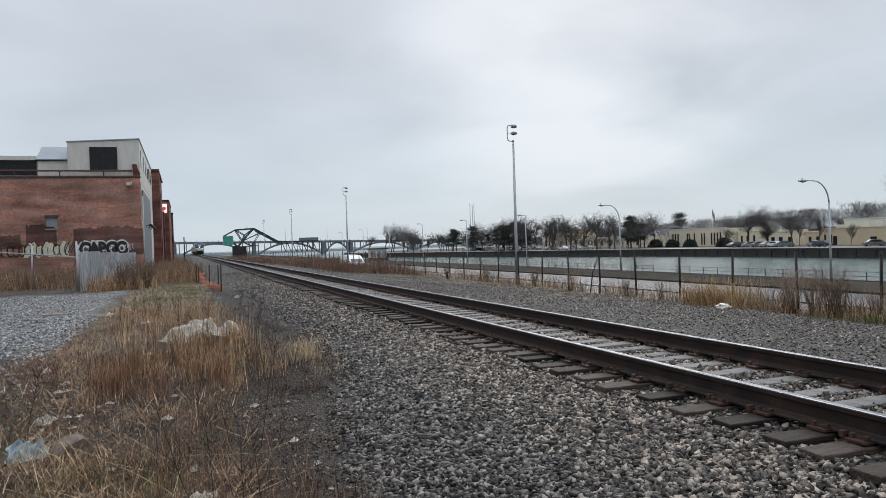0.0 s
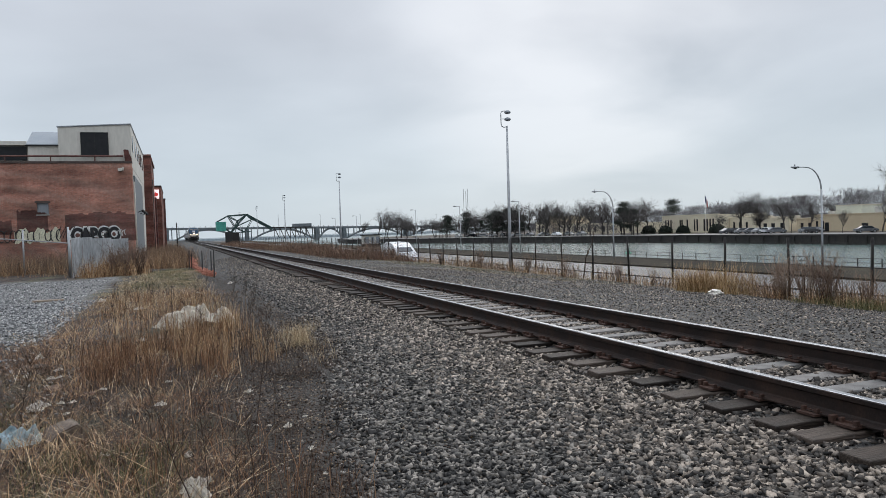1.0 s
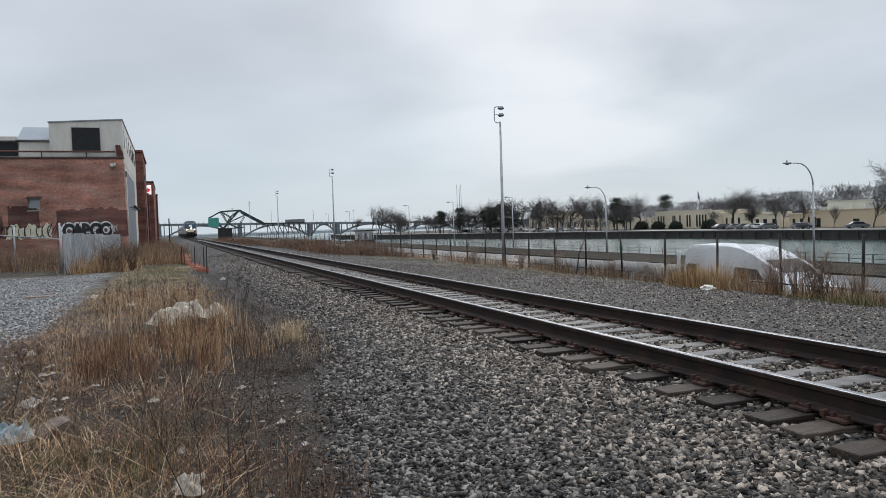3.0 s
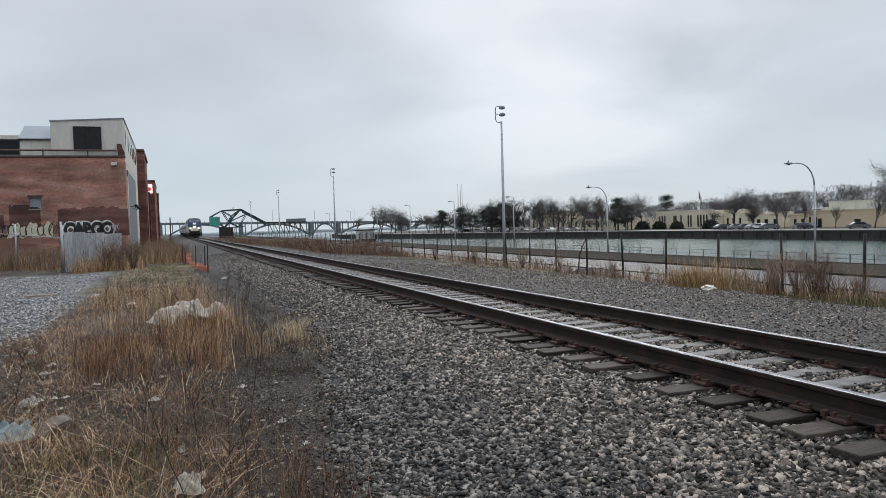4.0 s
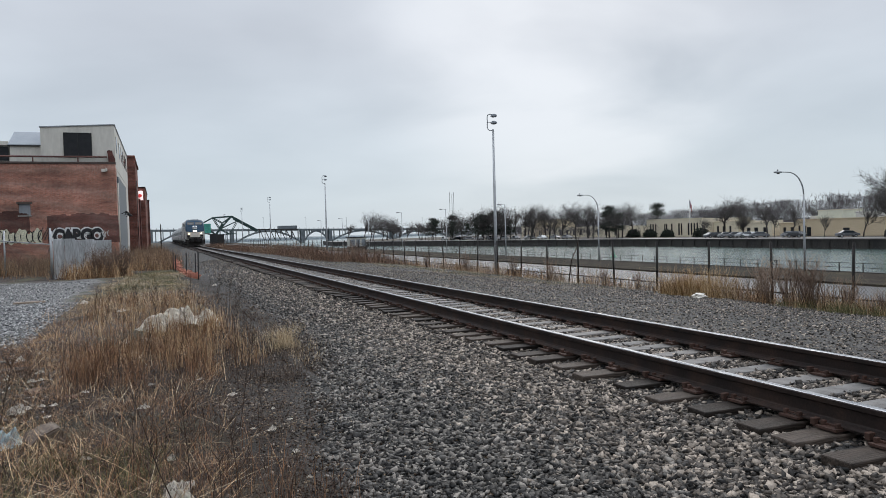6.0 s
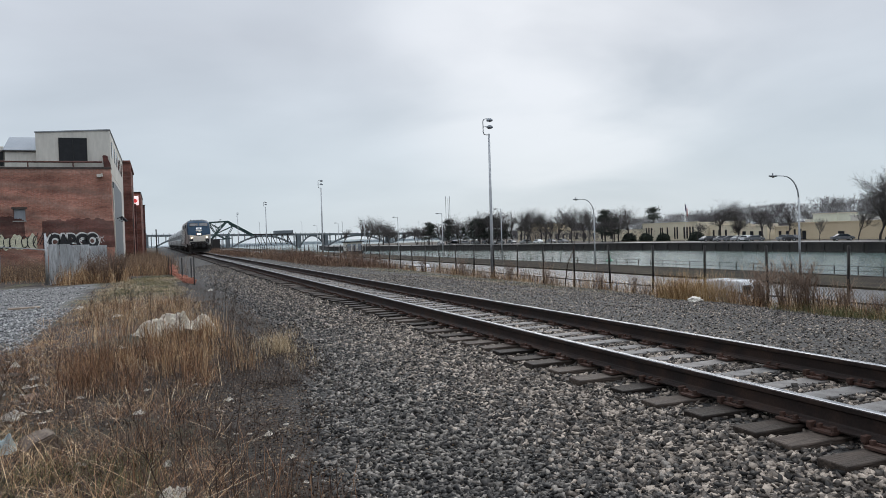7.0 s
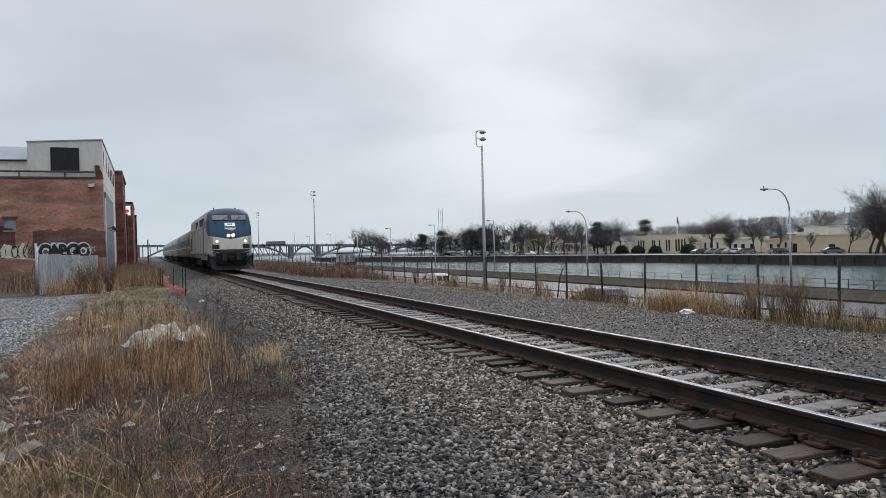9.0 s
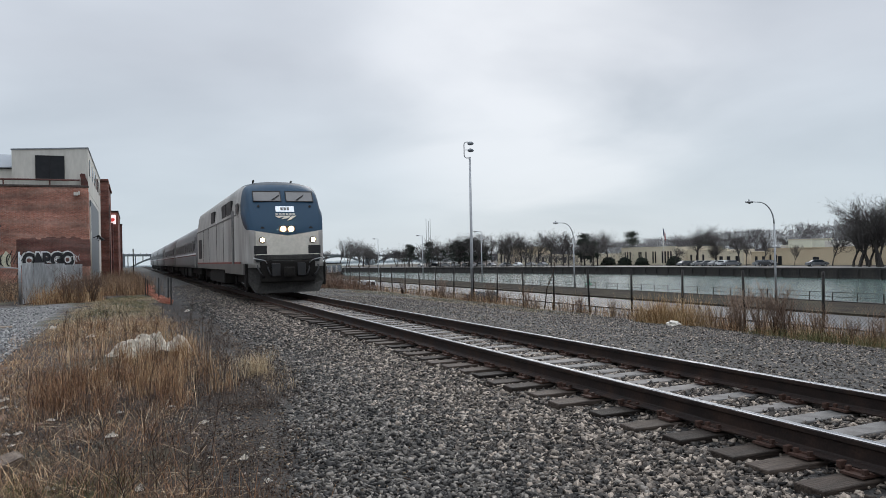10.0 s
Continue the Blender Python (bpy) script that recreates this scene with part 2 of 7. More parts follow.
M_GROUND = ground_material()
M_BRICK = brick_material("red_brick", (0.43, 0.185, 0.13), (0.30, 0.125, 0.09), (0.36, 0.28, 0.235), 0.35)
M_BRICK_DARK = brick_material("dark_brick", (0.13, 0.042, 0.034), (0.10, 0.035, 0.03), (0.11, 0.08, 0.07))
M_BRICK_MID = brick_material("deep_red_brick", (0.23, 0.08, 0.058), (0.17, 0.06, 0.046), (0.18, 0.13, 0.11))
M_BRICK_SOOTY = brick_material("sooty_brick", (0.165, 0.068, 0.054), (0.125, 0.052, 0.043), (0.15, 0.115, 0.10))
M_WATER = water_material()
M_STONE_DARK = mat("dark_slag_stone", [(0.004, 0.0037, 0.0035), (0.018, 0.0163, 0.015), (0.050, 0.045, 0.040), (0.23, 0.205, 0.178)], scale=9, fine=70, rough=0.6, rand="island", bump=0.4, depth=0.004, spec=0.3)
M_STONE = mat("ballast_stone", [(0.005, 0.0042, 0.0036), (0.044, 0.036, 0.030), (0.104, 0.086, 0.071), (0.36, 0.30, 0.245)], scale=9, fine=70, rough=0.68, rand="island", bump=0.4, depth=0.004, spec=0.3)
M_RAIL = mat("rusty_rail_steel", [(0.010, 0.0068, 0.006), (0.021, 0.0130, 0.0105), (0.042, 0.024, 0.017)], scale=4, fine=60, rough=0.7, metal=0.2, spec=0.3)
M_RAILTOP = mat("polished_rail_head", [(0.24, 0.24, 0.25), (0.38, 0.38, 0.39)], scale=6, fine=50, rough=0.28, metal=1.0, bump=0.05, stretch=(8, 0.6, 8))
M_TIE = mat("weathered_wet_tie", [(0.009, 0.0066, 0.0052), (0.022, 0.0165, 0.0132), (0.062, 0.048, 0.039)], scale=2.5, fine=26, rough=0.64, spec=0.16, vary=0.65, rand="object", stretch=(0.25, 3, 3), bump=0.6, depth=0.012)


def bleach_sheen_middle(m):
    """Bleached wood plus the wet tops' sky sheen, painted pale between the rails."""
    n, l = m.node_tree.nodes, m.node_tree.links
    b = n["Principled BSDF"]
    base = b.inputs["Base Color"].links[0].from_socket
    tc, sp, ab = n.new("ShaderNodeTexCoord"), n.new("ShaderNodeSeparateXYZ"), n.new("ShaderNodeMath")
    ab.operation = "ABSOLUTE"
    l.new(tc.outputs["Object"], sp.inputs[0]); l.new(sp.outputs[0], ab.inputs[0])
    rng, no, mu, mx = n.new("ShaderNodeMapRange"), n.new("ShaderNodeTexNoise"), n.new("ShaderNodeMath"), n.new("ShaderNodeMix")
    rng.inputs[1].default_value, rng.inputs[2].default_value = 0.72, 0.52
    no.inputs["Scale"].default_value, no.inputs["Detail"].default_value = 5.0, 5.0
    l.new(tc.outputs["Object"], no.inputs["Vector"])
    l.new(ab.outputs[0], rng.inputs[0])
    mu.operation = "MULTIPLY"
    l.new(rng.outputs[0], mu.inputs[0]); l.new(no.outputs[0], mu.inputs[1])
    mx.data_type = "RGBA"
    # this pale grey also carries the sky reflected in wet tops
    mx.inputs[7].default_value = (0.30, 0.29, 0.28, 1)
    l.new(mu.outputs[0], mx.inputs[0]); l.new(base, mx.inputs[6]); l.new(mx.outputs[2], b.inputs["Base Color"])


bleach_sheen_middle(M_TIE)
M_PLATE = mat("rusty_tie_plate", [(0.035, 0.019, 0.014), (0.075, 0.038, 0.027)], scale=6, fine=60, rough=0.7, metal=0.2)
M_ROAD = mat("wet_asphalt", [(0.030, 0.029, 0.029), (0.080, 0.074, 0.070)], scale=0.35, fine=25, rough=0.5, spec=0.4, bump=0.5, rvar=0.15)
M_CONC = mat("stained_concrete", [(0.17, 0.165, 0.155), (0.28, 0.27, 0.255), (0.36, 0.35, 0.33)], scale=0.9, fine=18, rough=0.85)
M_SEAWALL = mat("dark_wet_seawall", [(0.012, 0.011, 0.011), (0.027, 0.024, 0.022), (0.042, 0.037, 0.033)], scale=0.35, fine=4, rough=0.8, stretch=(1, 1, 0.3))
M_GALV = mat("galvanised_steel", [(0.27, 0.28, 0.29), (0.40, 0.41, 0.42)], scale=3, fine=40, rough=0.5, metal=0.5, bump=0.1)
M_FENCE = mat("dark_fence_steel", [(0.010, 0.009, 0.0085), (0.028, 0.024, 0.022)], scale=4, fine=40, rough=0.65, metal=0.4)
M_WIRE = mat("fence_wire", [(0.020, 0.018, 0.017), (0.045, 0.042, 0.040)], scale=4, fine=40, rough=0.6, metal=0.4, bump=0)
M_STRAW = mat("dry_straw_grass", [(0.060, 0.026, 0.012), (0.21, 0.105, 0.047), (0.42, 0.25, 0.13), (0.68, 0.50, 0.30)], scale=0.8, fine=14, rough=0.8, rand="island", bump=0)
M_RUST = mat("russet_dead_weeds", [(0.040, 0.0165, 0.0090), (0.16, 0.078, 0.038), (0.38, 0.215, 0.115)], scale=0.8, fine=14, rough=0.85, rand="island", bump=0)
M_THICKET = mat("brown_tan_thicket", [(0.075, 0.044, 0.028), (0.19, 0.120, 0.074), (0.33, 0.225, 0.145)], scale=0.8, fine=14, rough=0.85, rand="island", bump=0)
M_BRAMBLE = mat("russet_brambles", [(0.045, 0.022, 0.015), (0.12, 0.062, 0.040), (0.22, 0.125, 0.080)], scale=0.8, fine=14, rough=0.85, rand="island", bump=0)
M_STEM = mat("dark_weed_stems", [(0.030, 0.018, 0.012), (0.075, 0.045, 0.028)], scale=3, fine=30, rough=0.85, rand="island", bump=0)
M_GREEN = mat("green_winter_grass", [(0.055, 0.062, 0.02), (0.12, 0.115, 0.045), (0.22, 0.18, 0.085)], scale=0.8, fine=14, rough=0.8, rand="island", bump=0)
M_ORANGE = mat("orange_dead_grass", [(0.17, 0.09, 0.035), (0.36, 0.225, 0.10), (0.54, 0.40, 0.225)], scale=0.8, fine=14, rough=0.8, rand="island", bump=0)
M_BARK = mat("grey_brown_bark", [(0.034, 0.030, 0.028), (0.070, 0.061, 0.056)], scale=2, fine=20, rough=0.9, stretch=(1, 1, 0.3))
M_TWIG = mat("bare_twigs", [(0.050, 0.044, 0.042), (0.092, 0.082, 0.078)], scale=0.5, fine=8, rough=0.9, rand="island", bump=0)
M_NEEDLE = mat("dark_pine_needles", [(0.008, 0.013, 0.010), (0.020, 0.028, 0.019), (0.036, 0.046, 0.030)], scale=0.6, fine=8, rough=0.85, rand="island", bump=0)
M_CREAM = mat("cream_stone_wall", [(0.58, 0.51, 0.38), (0.70, 0.63, 0.48)], scale=0.2, fine=4, rough=0.85, vary=0.12)
M_WHITEWALL = mat("off_white_cladding", [(0.50, 0.48, 0.43), (0.62, 0.595, 0.54)], scale=0.5, fine=6, rough=0.7, vary=0.1, stretch=(1, 1, 0.25))
M_DOORPANEL = mat("dark_blue_grey_door", [(0.085, 0.10, 0.115), (0.14, 0.155, 0.17)], scale=0.7, fine=9, rough=0.55, vary=0.15, stretch=(1, 1, 0.3))
M_GREYPANEL = mat("blue_grey_metal_panel", [(0.20, 0.225, 0.25), (0.29, 0.31, 0.335)], scale=0.7, fine=9, rough=0.55, vary=0.12, stretch=(1, 1, 0.3))
M_CORR = mat("corrugated_zinc", [(0.42, 0.44, 0.45), (0.62, 0.63, 0.64)], scale=1.5, fine=14, rough=0.55, metal=0.2, stretch=(1, 1, 0.2))
M_DARKGLASS = glass("dark_window_glass")
M_FARWIN = mat("dull_dark_window", [(0.010, 0.011, 0.013), (0.020, 0.021, 0.024)], rough=0.35, bump=0, spec=0.25)
M_BLACK = mat("black_steel", [(0.010, 0.010, 0.011), (0.025, 0.024, 0.024)], scale=4, fine=40, rough=0.55)
M_GREENSTEEL = mat("green_bridge_paint", [(0.018, 0.042, 0.040), (0.032, 0.065, 0.060)], scale=0.4, fine=3, rough=0.7)
M_TEAL = mat("teal_counterweight", [(0.05, 0.25, 0.20), (0.075, 0.32, 0.26)], scale=0.3, fine=3, rough=0.7)
# distance haze is painted into this bluish concrete grey
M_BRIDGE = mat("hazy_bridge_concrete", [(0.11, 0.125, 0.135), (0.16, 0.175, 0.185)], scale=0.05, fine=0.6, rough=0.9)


# ---- building blocks ----
def part(name, bm, material, parent=None, label="", smooth=False):
    """One bmesh (or verts, faces) as one mesh object, under a thing or on its own."""
    me = bpy.data.meshes.new(name)
    if isinstance(bm, tuple):
        me.from_pydata([tuple(v) for v in bm[0]], [], [tuple(f) for f in bm[1]])
    else:
        bmesh.ops.recalc_face_normals(bm, faces=bm.faces)
        bm.to_mesh(me)
        bm.free()
    for m in material if isinstance(material, (list, tuple)) else [material]:
        me.materials.append(m)
    if smooth:
        me.shade_smooth()
    ob = new(name, me)
    if parent:
        ob.parent = parent
    return tagged(ob, label)


def thing(name, label, category, group="", kind="", at=None):
    ob = new(name)
    if at is not None:
        ob.matrix_basis = at
    return tagged(ob, label, category, group, kind)


def share(ob, m, parent=None):
    """Another object on the same mesh."""
    o = ob.copy()
    scene.collection.objects.link(o)
    o.parent = parent if parent else ob.parent
    o.matrix_basis = m
    return o


def box(bm, x0, x1, y0, y1, z0, z1, mi=0, bevel=0.0):
    v = [bm.verts.new(p) for p in ((x0, y0, z0), (x1, y0, z0), (x1, y1, z0), (x0, y1, z0), (x0, y0, z1), (x1, y0, z1), (x1, y1, z1), (x0, y1, z1))]
    fs = [bm.faces.new([v[i] for i in q]) for q in ((3, 2, 1, 0), (4, 5, 6, 7), (0, 1, 5, 4), (1, 2, 6, 5), (2, 3, 7, 6), (3, 0, 4, 7))]
    for f in fs:
        f.material_index = mi
    if bevel:
        es = list({e for f in fs for e in f.edges})
        bmesh.ops.bevel(bm, geom=es, offset=bevel, segments=2, affect="EDGES", profile=0.5)
    return bm


def tube(bm, a, b, r0, r1=None, n=8, mi=0, cap=True):
    a, b = Vector(a), Vector(b)
    r1 = r0 if r1 is None else r1
    d = (b - a).normalized()
    s = d.orthogonal().normalized()
    u = d.cross(s)
    rings = []
    for p, r in ((a, r0), (b, r1)):
        rings.append([bm.verts.new(p + (s * math.cos(2 * math.pi * i / n) + u * math.sin(2 * math.pi * i / n)) * r) for i in range(n)])
    for i in range(n):
        f = bm.faces.new((rings[0][i], rings[0][(i + 1) % n], rings[1][(i + 1) % n], rings[1][i]))
        f.material_index, f.smooth = mi, n > 6
    if cap:
        for r in (rings[0][::-1], rings[1]):
            bm.faces.new(r).material_index = mi
    return bm


def chain(bm, pts, radii, n=8, mi=0):
    """A bent pipe through points."""
    pts = [Vector(p) for p in pts]
    rings = []
    s = None
    for i, p in enumerate(pts):
        d = (pts[min(i + 1, len(pts) - 1)] - pts[max(i - 1, 0)]).normalized()
        s = d.orthogonal().normalized() if s is None else (s - d * s.dot(d)).normalized()
        u = d.cross(s)
        r = radii[i] if isinstance(radii, (list, tuple)) else radii
        rings.append([bm.verts.new(p + (s * math.cos(2 * math.pi * k / n) + u * math.sin(2 * math.pi * k / n)) * r) for k in range(n)])
    for a, b in zip(rings, rings[1:]):
        for k in range(n):
            f = bm.faces.new((a[k], a[(k + 1) % n], b[(k + 1) % n], b[k]))
            f.material_index, f.smooth = mi, True
    bm.faces.new(rings[0][::-1]).material_index = mi
    bm.faces.new(rings[-1]).material_index = mi
    return bm


def prism(bm, outline, axis, lo, hi, mi=0):
    """A closed outline of (a, b) pairs drawn out along an axis: x (a=y, b=z), y (a=x, b=z) or z (a=x, b=y)."""
    def at(a, b, c):
        return {"x": (c, a, b), "y": (a, c, b), "z": (a, b, c)}[axis]
    p = [bm.verts.new(at(a, b, lo)) for a, b in outline]
    q = [bm.verts.new(at(a, b, hi)) for a, b in outline]
    k = len(outline)
    for i in range(k):
        bm.faces.new((p[i], p[(i + 1) % k], q[(i + 1) % k], q[i])).material_index = mi
    bm.faces.new(p[::-1]).material_index = mi
    bm.faces.new(q).material_index = mi
    return bm


def B():
    return bmesh.new()


TRACK_X = 5.22
FENCE_X = 19.1
ROAD_Z = -3.65
LAMP_X = 56.0
WATER_Z = -4.70
BANK_Z = -2.75   # level of the far bank


def bank_x(y):
    return float(np.interp(y, [-200, 158, 263, 364, 430, 520, 3000], [125, 125, 103, 81, 90, 260, 2600]))


def ground_z(x, y):
    if y > 440:
        return -8.0
    u = x - TRACK_X
    n1 = noise.noise(Vector((x * 0.35, y * 0.35, 0.3)))
    if u < -1.3:
        z = float(np.interp(u, [-7.5, -3.9, -2.1, -1.35, -1.3], [-0.50, -0.52, -0.34, -0.285, -0.262]))
        if u < -3.6:
            z += 0.07 * n1 + 0.03 * noise.noise(Vector((x * 1.7, y * 1.7, 1.3)))
    elif u <= 1.3:
        z = float(np.interp(abs(u), [0.60, 0.95], [-0.236, -0.262]))
    else:
        z = float(np.interp(x, [6.5, 7.3, 9.0, 12.0, FENCE_X, 19.5, 20.3, 20.8, 57.3, 58.2], [-0.262, -0.35, -0.72, -0.85, -1.46, -1.72, -2.35, -3.75, -3.75, -8.0]))
        if 9 < x < 20.3:
            z += 0.05 * n1
        if x > bank_x(y) + 0.8:
            z = BANK_Z
    return z


# ---- the ground ----
def build_ground():
    xs = np.unique(np.concatenate([np.linspace(-2500, -60, 7), np.linspace(-60, -6, 14), np.linspace(-6, 21, 136), [20.4, 20.8],
                                   np.linspace(22, 57, 10), [57.3, 58.2], np.linspace(60, 135, 76), np.linspace(140, 400, 10), [1000, 2500]]))
    ys = np.unique(np.concatenate([[-400, -120], np.linspace(-40, 0, 12), np.linspace(0, 40, 160), np.linspace(40.5, 120, 80), np.linspace(122, 420, 60), np.linspace(440, 800, 8), [1500, 3000]]))
    v = [(x, y, ground_z(x, y)) for y in ys for x in xs]
    k = len(xs)
    f = [(j * k + i, j * k + i + 1, (j + 1) * k + i + 1, (j + 1) * k + i) for j in range(len(ys) - 1) for i in range(k - 1)]
    return tagged(part("ground", (v, f), M_GROUND, smooth=True), "wet gravel, ballast and dirt verge with dead grass", "ground", kind="structure")


build_ground()
bm = box(B(), 20.85, 47.5, -300, 800, ROAD_Z - 0.3, ROAD_Z)
tagged(part("road", bm, M_ROAD), "wet grey asphalt road reflecting the sky", "road", kind="structure")
bm = box(B(), 47.5, 57.6, -300, 800, ROAD_Z - 0.3, ROAD_Z + 0.16)
M_STRIP = mat("brown_wet_grass_strip", [(0.024, 0.020, 0.016), (0.048, 0.040, 0.030), (0.07, 0.062, 0.042)], scale=0.4, fine=6, rough=0.95, spec=0.05)
tagged(part("pavement", bm, M_STRIP), "brown verge and path along the water", "pavement", kind="structure")
bm = box(B(), 20.45, 20.8, -60, 500, -4.0, -2.32)
tagged(part("retaining_wall", bm, M_CONC), "concrete retaining wall above the road", "wall", kind="structure")
for xw in (33.6, 40.2):
    bm = B()
    for i in range(70):
        box(bm, xw - 0.06, xw + 0.06, i * 9, i * 9 + 3, ROAD_Z - 0.01, ROAD_Z + 0.004)
    tagged(part("lane_marking", bm, mat("worn_white_line", [(0.4, 0.4, 0.38), (0.6, 0.6, 0.58)], fine=8, rough=0.5)), "worn white dashed lane line", "road marking", kind="structure")

bm = B()
vs = [bm.verts.new(p) for p in ((57.9, -400, WATER_Z), (2600, -400, WATER_Z), (2600, 3000, WATER_Z), (-2600, 3000, WATER_Z), (-2600, 430, WATER_Z), (57.9, 430, WATER_Z))]
bm.faces.new(vs)
tagged(part("water", bm, M_WATER), "calm grey-green canal water", "water", kind="structure")


def build_seawall():
    bm = B()
    ys = [-200, 158, 263, 364, 430]
    rows = []
    for y in ys:
        x = bank_x(y)
        rows.append([bm.verts.new(p) for p in ((x, y, -8), (x, y, -3.0), (x - 0.15, y, -3.0), (x - 0.15, y, -2.66), (x + 1.5, y, -2.66), (x + 1.5, y, -8))])
    for a, b in zip(rows, rows[1:]):
        for i in range(5):
            bm.faces.new((a[i], a[i + 1], b[i + 1], b[i]))
    wall = tagged(part("seawall", bm, M_SEAWALL), "dark stained concrete seawall along the canal", "seawall", kind="structure")
    proto = None
    for i in range(46):
        y = 60 + i * 4.4
        m = Matrix.Translation((bank_x(y) - 0.1, y, -4.5))
        if proto is None:
            proto = part("fender_pile", box(B(), -0.16, 0.1, -0.16, 0.16, -0.9, 1.6, bevel=0.03), M_SEAWALL, wall)
            proto.matrix_basis = m
        else:
            share(proto, m)


build_seawall()


M_PROM = mat("wet_grey_paving", [(0.085, 0.083, 0.08), (0.16, 0.155, 0.15)], scale=0.15, fine=3, rough=0.6)


def build_promenade():
    """Pale paved way and kerb strip that follow the far quay."""
    bm = B()
    rows = []
    for y in (-200, 60, 158, 263, 364, 425):
        x = bank_x(y)
        rows.append([bm.verts.new(p) for p in ((x + 1.6, y, -3.2), (x + 1.6, y, BANK_Z + 0.04), (x + 13.5, y, BANK_Z + 0.04), (x + 13.5, y, -3.2))])
    for a, b in zip(rows, rows[1:]):
        for i in range(3):
            bm.faces.new((a[i], a[i + 1], b[i + 1], b[i]))
    tagged(part("promenade", bm, M_PROM), "pale wet concrete way along the far quay", "pavement", kind="structure")


build_promenade()


# ---- the track ----
def rail_outline():
    h = [(-0.074, -0.184), (-0.076, -0.172), (-0.02, -0.155), (-0.010, -0.14), (-0.009, -0.055), (-0.036, -0.040), (-0.037, -0.010), (-0.028, -0.0015)]
    return h + [(-a, b) for a, b in reversed(h)]


def tie_rows():
    """Places of the ties along the track, uneven as they lie."""
    rnd = random.Random(4)
    ys = [1.2, 1.75, 2.3, 2.85, 3.36, 3.80, 4.17, 4.71, 5.20, 5.78, 6.37, 6.90, 7.38, 7.80]
    while len(ys) < 300:
        ys.append(ys[-1] + 0.51 + rnd.uniform(-0.05, 0.05))
    return ys


TIE_Y = tie_rows()


def build_track():
    track = thing("railroad_track", "single railway track, rusty rails with shiny heads on wet wooden ties", "railroad track", kind="structure")
    for off in (-0.752, 0.752):
        bm = prism(B(), [(TRACK_X + off + a, b) for a, b in rail_outline()], "y", -30, 420)
        rail = part("rail", bm, M_RAIL, track, "brown rusted steel rail")
        bm = prism(B(), [(TRACK_X + off + a, b) for a, b in ((-0.031, -0.003), (-0.022, 0.0025), (0.022, 0.0025), (0.031, -0.003))], "y", -30, 420)
        part("rail_head", bm, M_RAILTOP, rail, "polished shiny running surface")
    rnd = random.Random(4)
    tie_meshes = []
    for k in range(4):
        bm = box(B(), -1.30, 1.30, -0.115, 0.115, -0.375, -0.196, bevel=0.012)
        for v in bm.verts:
            v.co.z += 0.012 * noise.noise(v.co * 2.3 + Vector((k * 9, 0, 0))) - (0.010 if abs(v.co.x) > 1.2 and v.co.z > -0.25 else 0)
            v.co.y += 0.012 * noise.noise(v.co * 1.5 + Vector((0, k * 7, 0)))
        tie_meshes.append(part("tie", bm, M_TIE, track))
    bm = B()
    box(bm, -0.155, 0.155, -0.085, 0.085, -0.198, -0.180)
    for sx in (-1, 1):
        box(bm, sx * 0.082 - 0.012, sx * 0.082 + 0.012, -0.09, 0.09, -0.18, -0.165)
        for sy in (-0.06, 0.06):
            box(bm, sx * 0.105 - 0.018, sx * 0.105 + 0.018, sy - 0.014, sy + 0.014, -0.18, -0.145, bevel=0.004)
    plate = part("tie_plate", bm, M_PLATE, tie_meshes[0], "rusty steel plate with spikes")
    plate.matrix_basis = Matrix.Translation((-0.752, 0, 0))
    bm = B()
    for sx in (-1, 1):
        box(bm, sx * 0.08 - 0.03, sx * 0.08 + 0.03, -0.02, 0.02, -0.20, -0.150, bevel=0.005)
    box(bm, -0.09, 0.09, -0.016, 0.016, -0.215, -0.186)
    anchor = part("rail_anchor", bm, M_PLATE, track, "rusty clip gripping the rail foot")
    ys = TIE_Y
    for i, y in enumerate(ys):
        m = Matrix.Translation((TRACK_X + rnd.uniform(-0.05, 0.05), y, rnd.uniform(-0.012, 0.004))) @ pose(0, 0, 0, 0, 0, rnd.uniform(-1.2, 1.2))
        if i < 4:
            tie = tie_meshes[i]
            tie.matrix_basis = m
        else:
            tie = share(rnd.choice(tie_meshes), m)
        if y < 45:
            for off in (-0.752, 0.752):
                if i == 0 and off < 0:
                    continue
                share(plate, Matrix.Translation((off, 0, 0)), tie)
                if y < 26 and rnd.random() < 0.55:
                    share(anchor, Matrix.Translation((TRACK_X + off, y + 0.15, 0)), track)
    anchor.matrix_basis = Matrix.Translation((TRACK_X - 0.752, 1.95, 0))
    y = ys[-1]
    bm = B()
    while y < 400:
        y += 0.52
        box(bm, TRACK_X - 1.3, TRACK_X + 1.3, y - 0.115, y + 0.115, -0.37, -0.195)
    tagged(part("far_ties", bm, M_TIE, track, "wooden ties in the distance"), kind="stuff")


build_track()


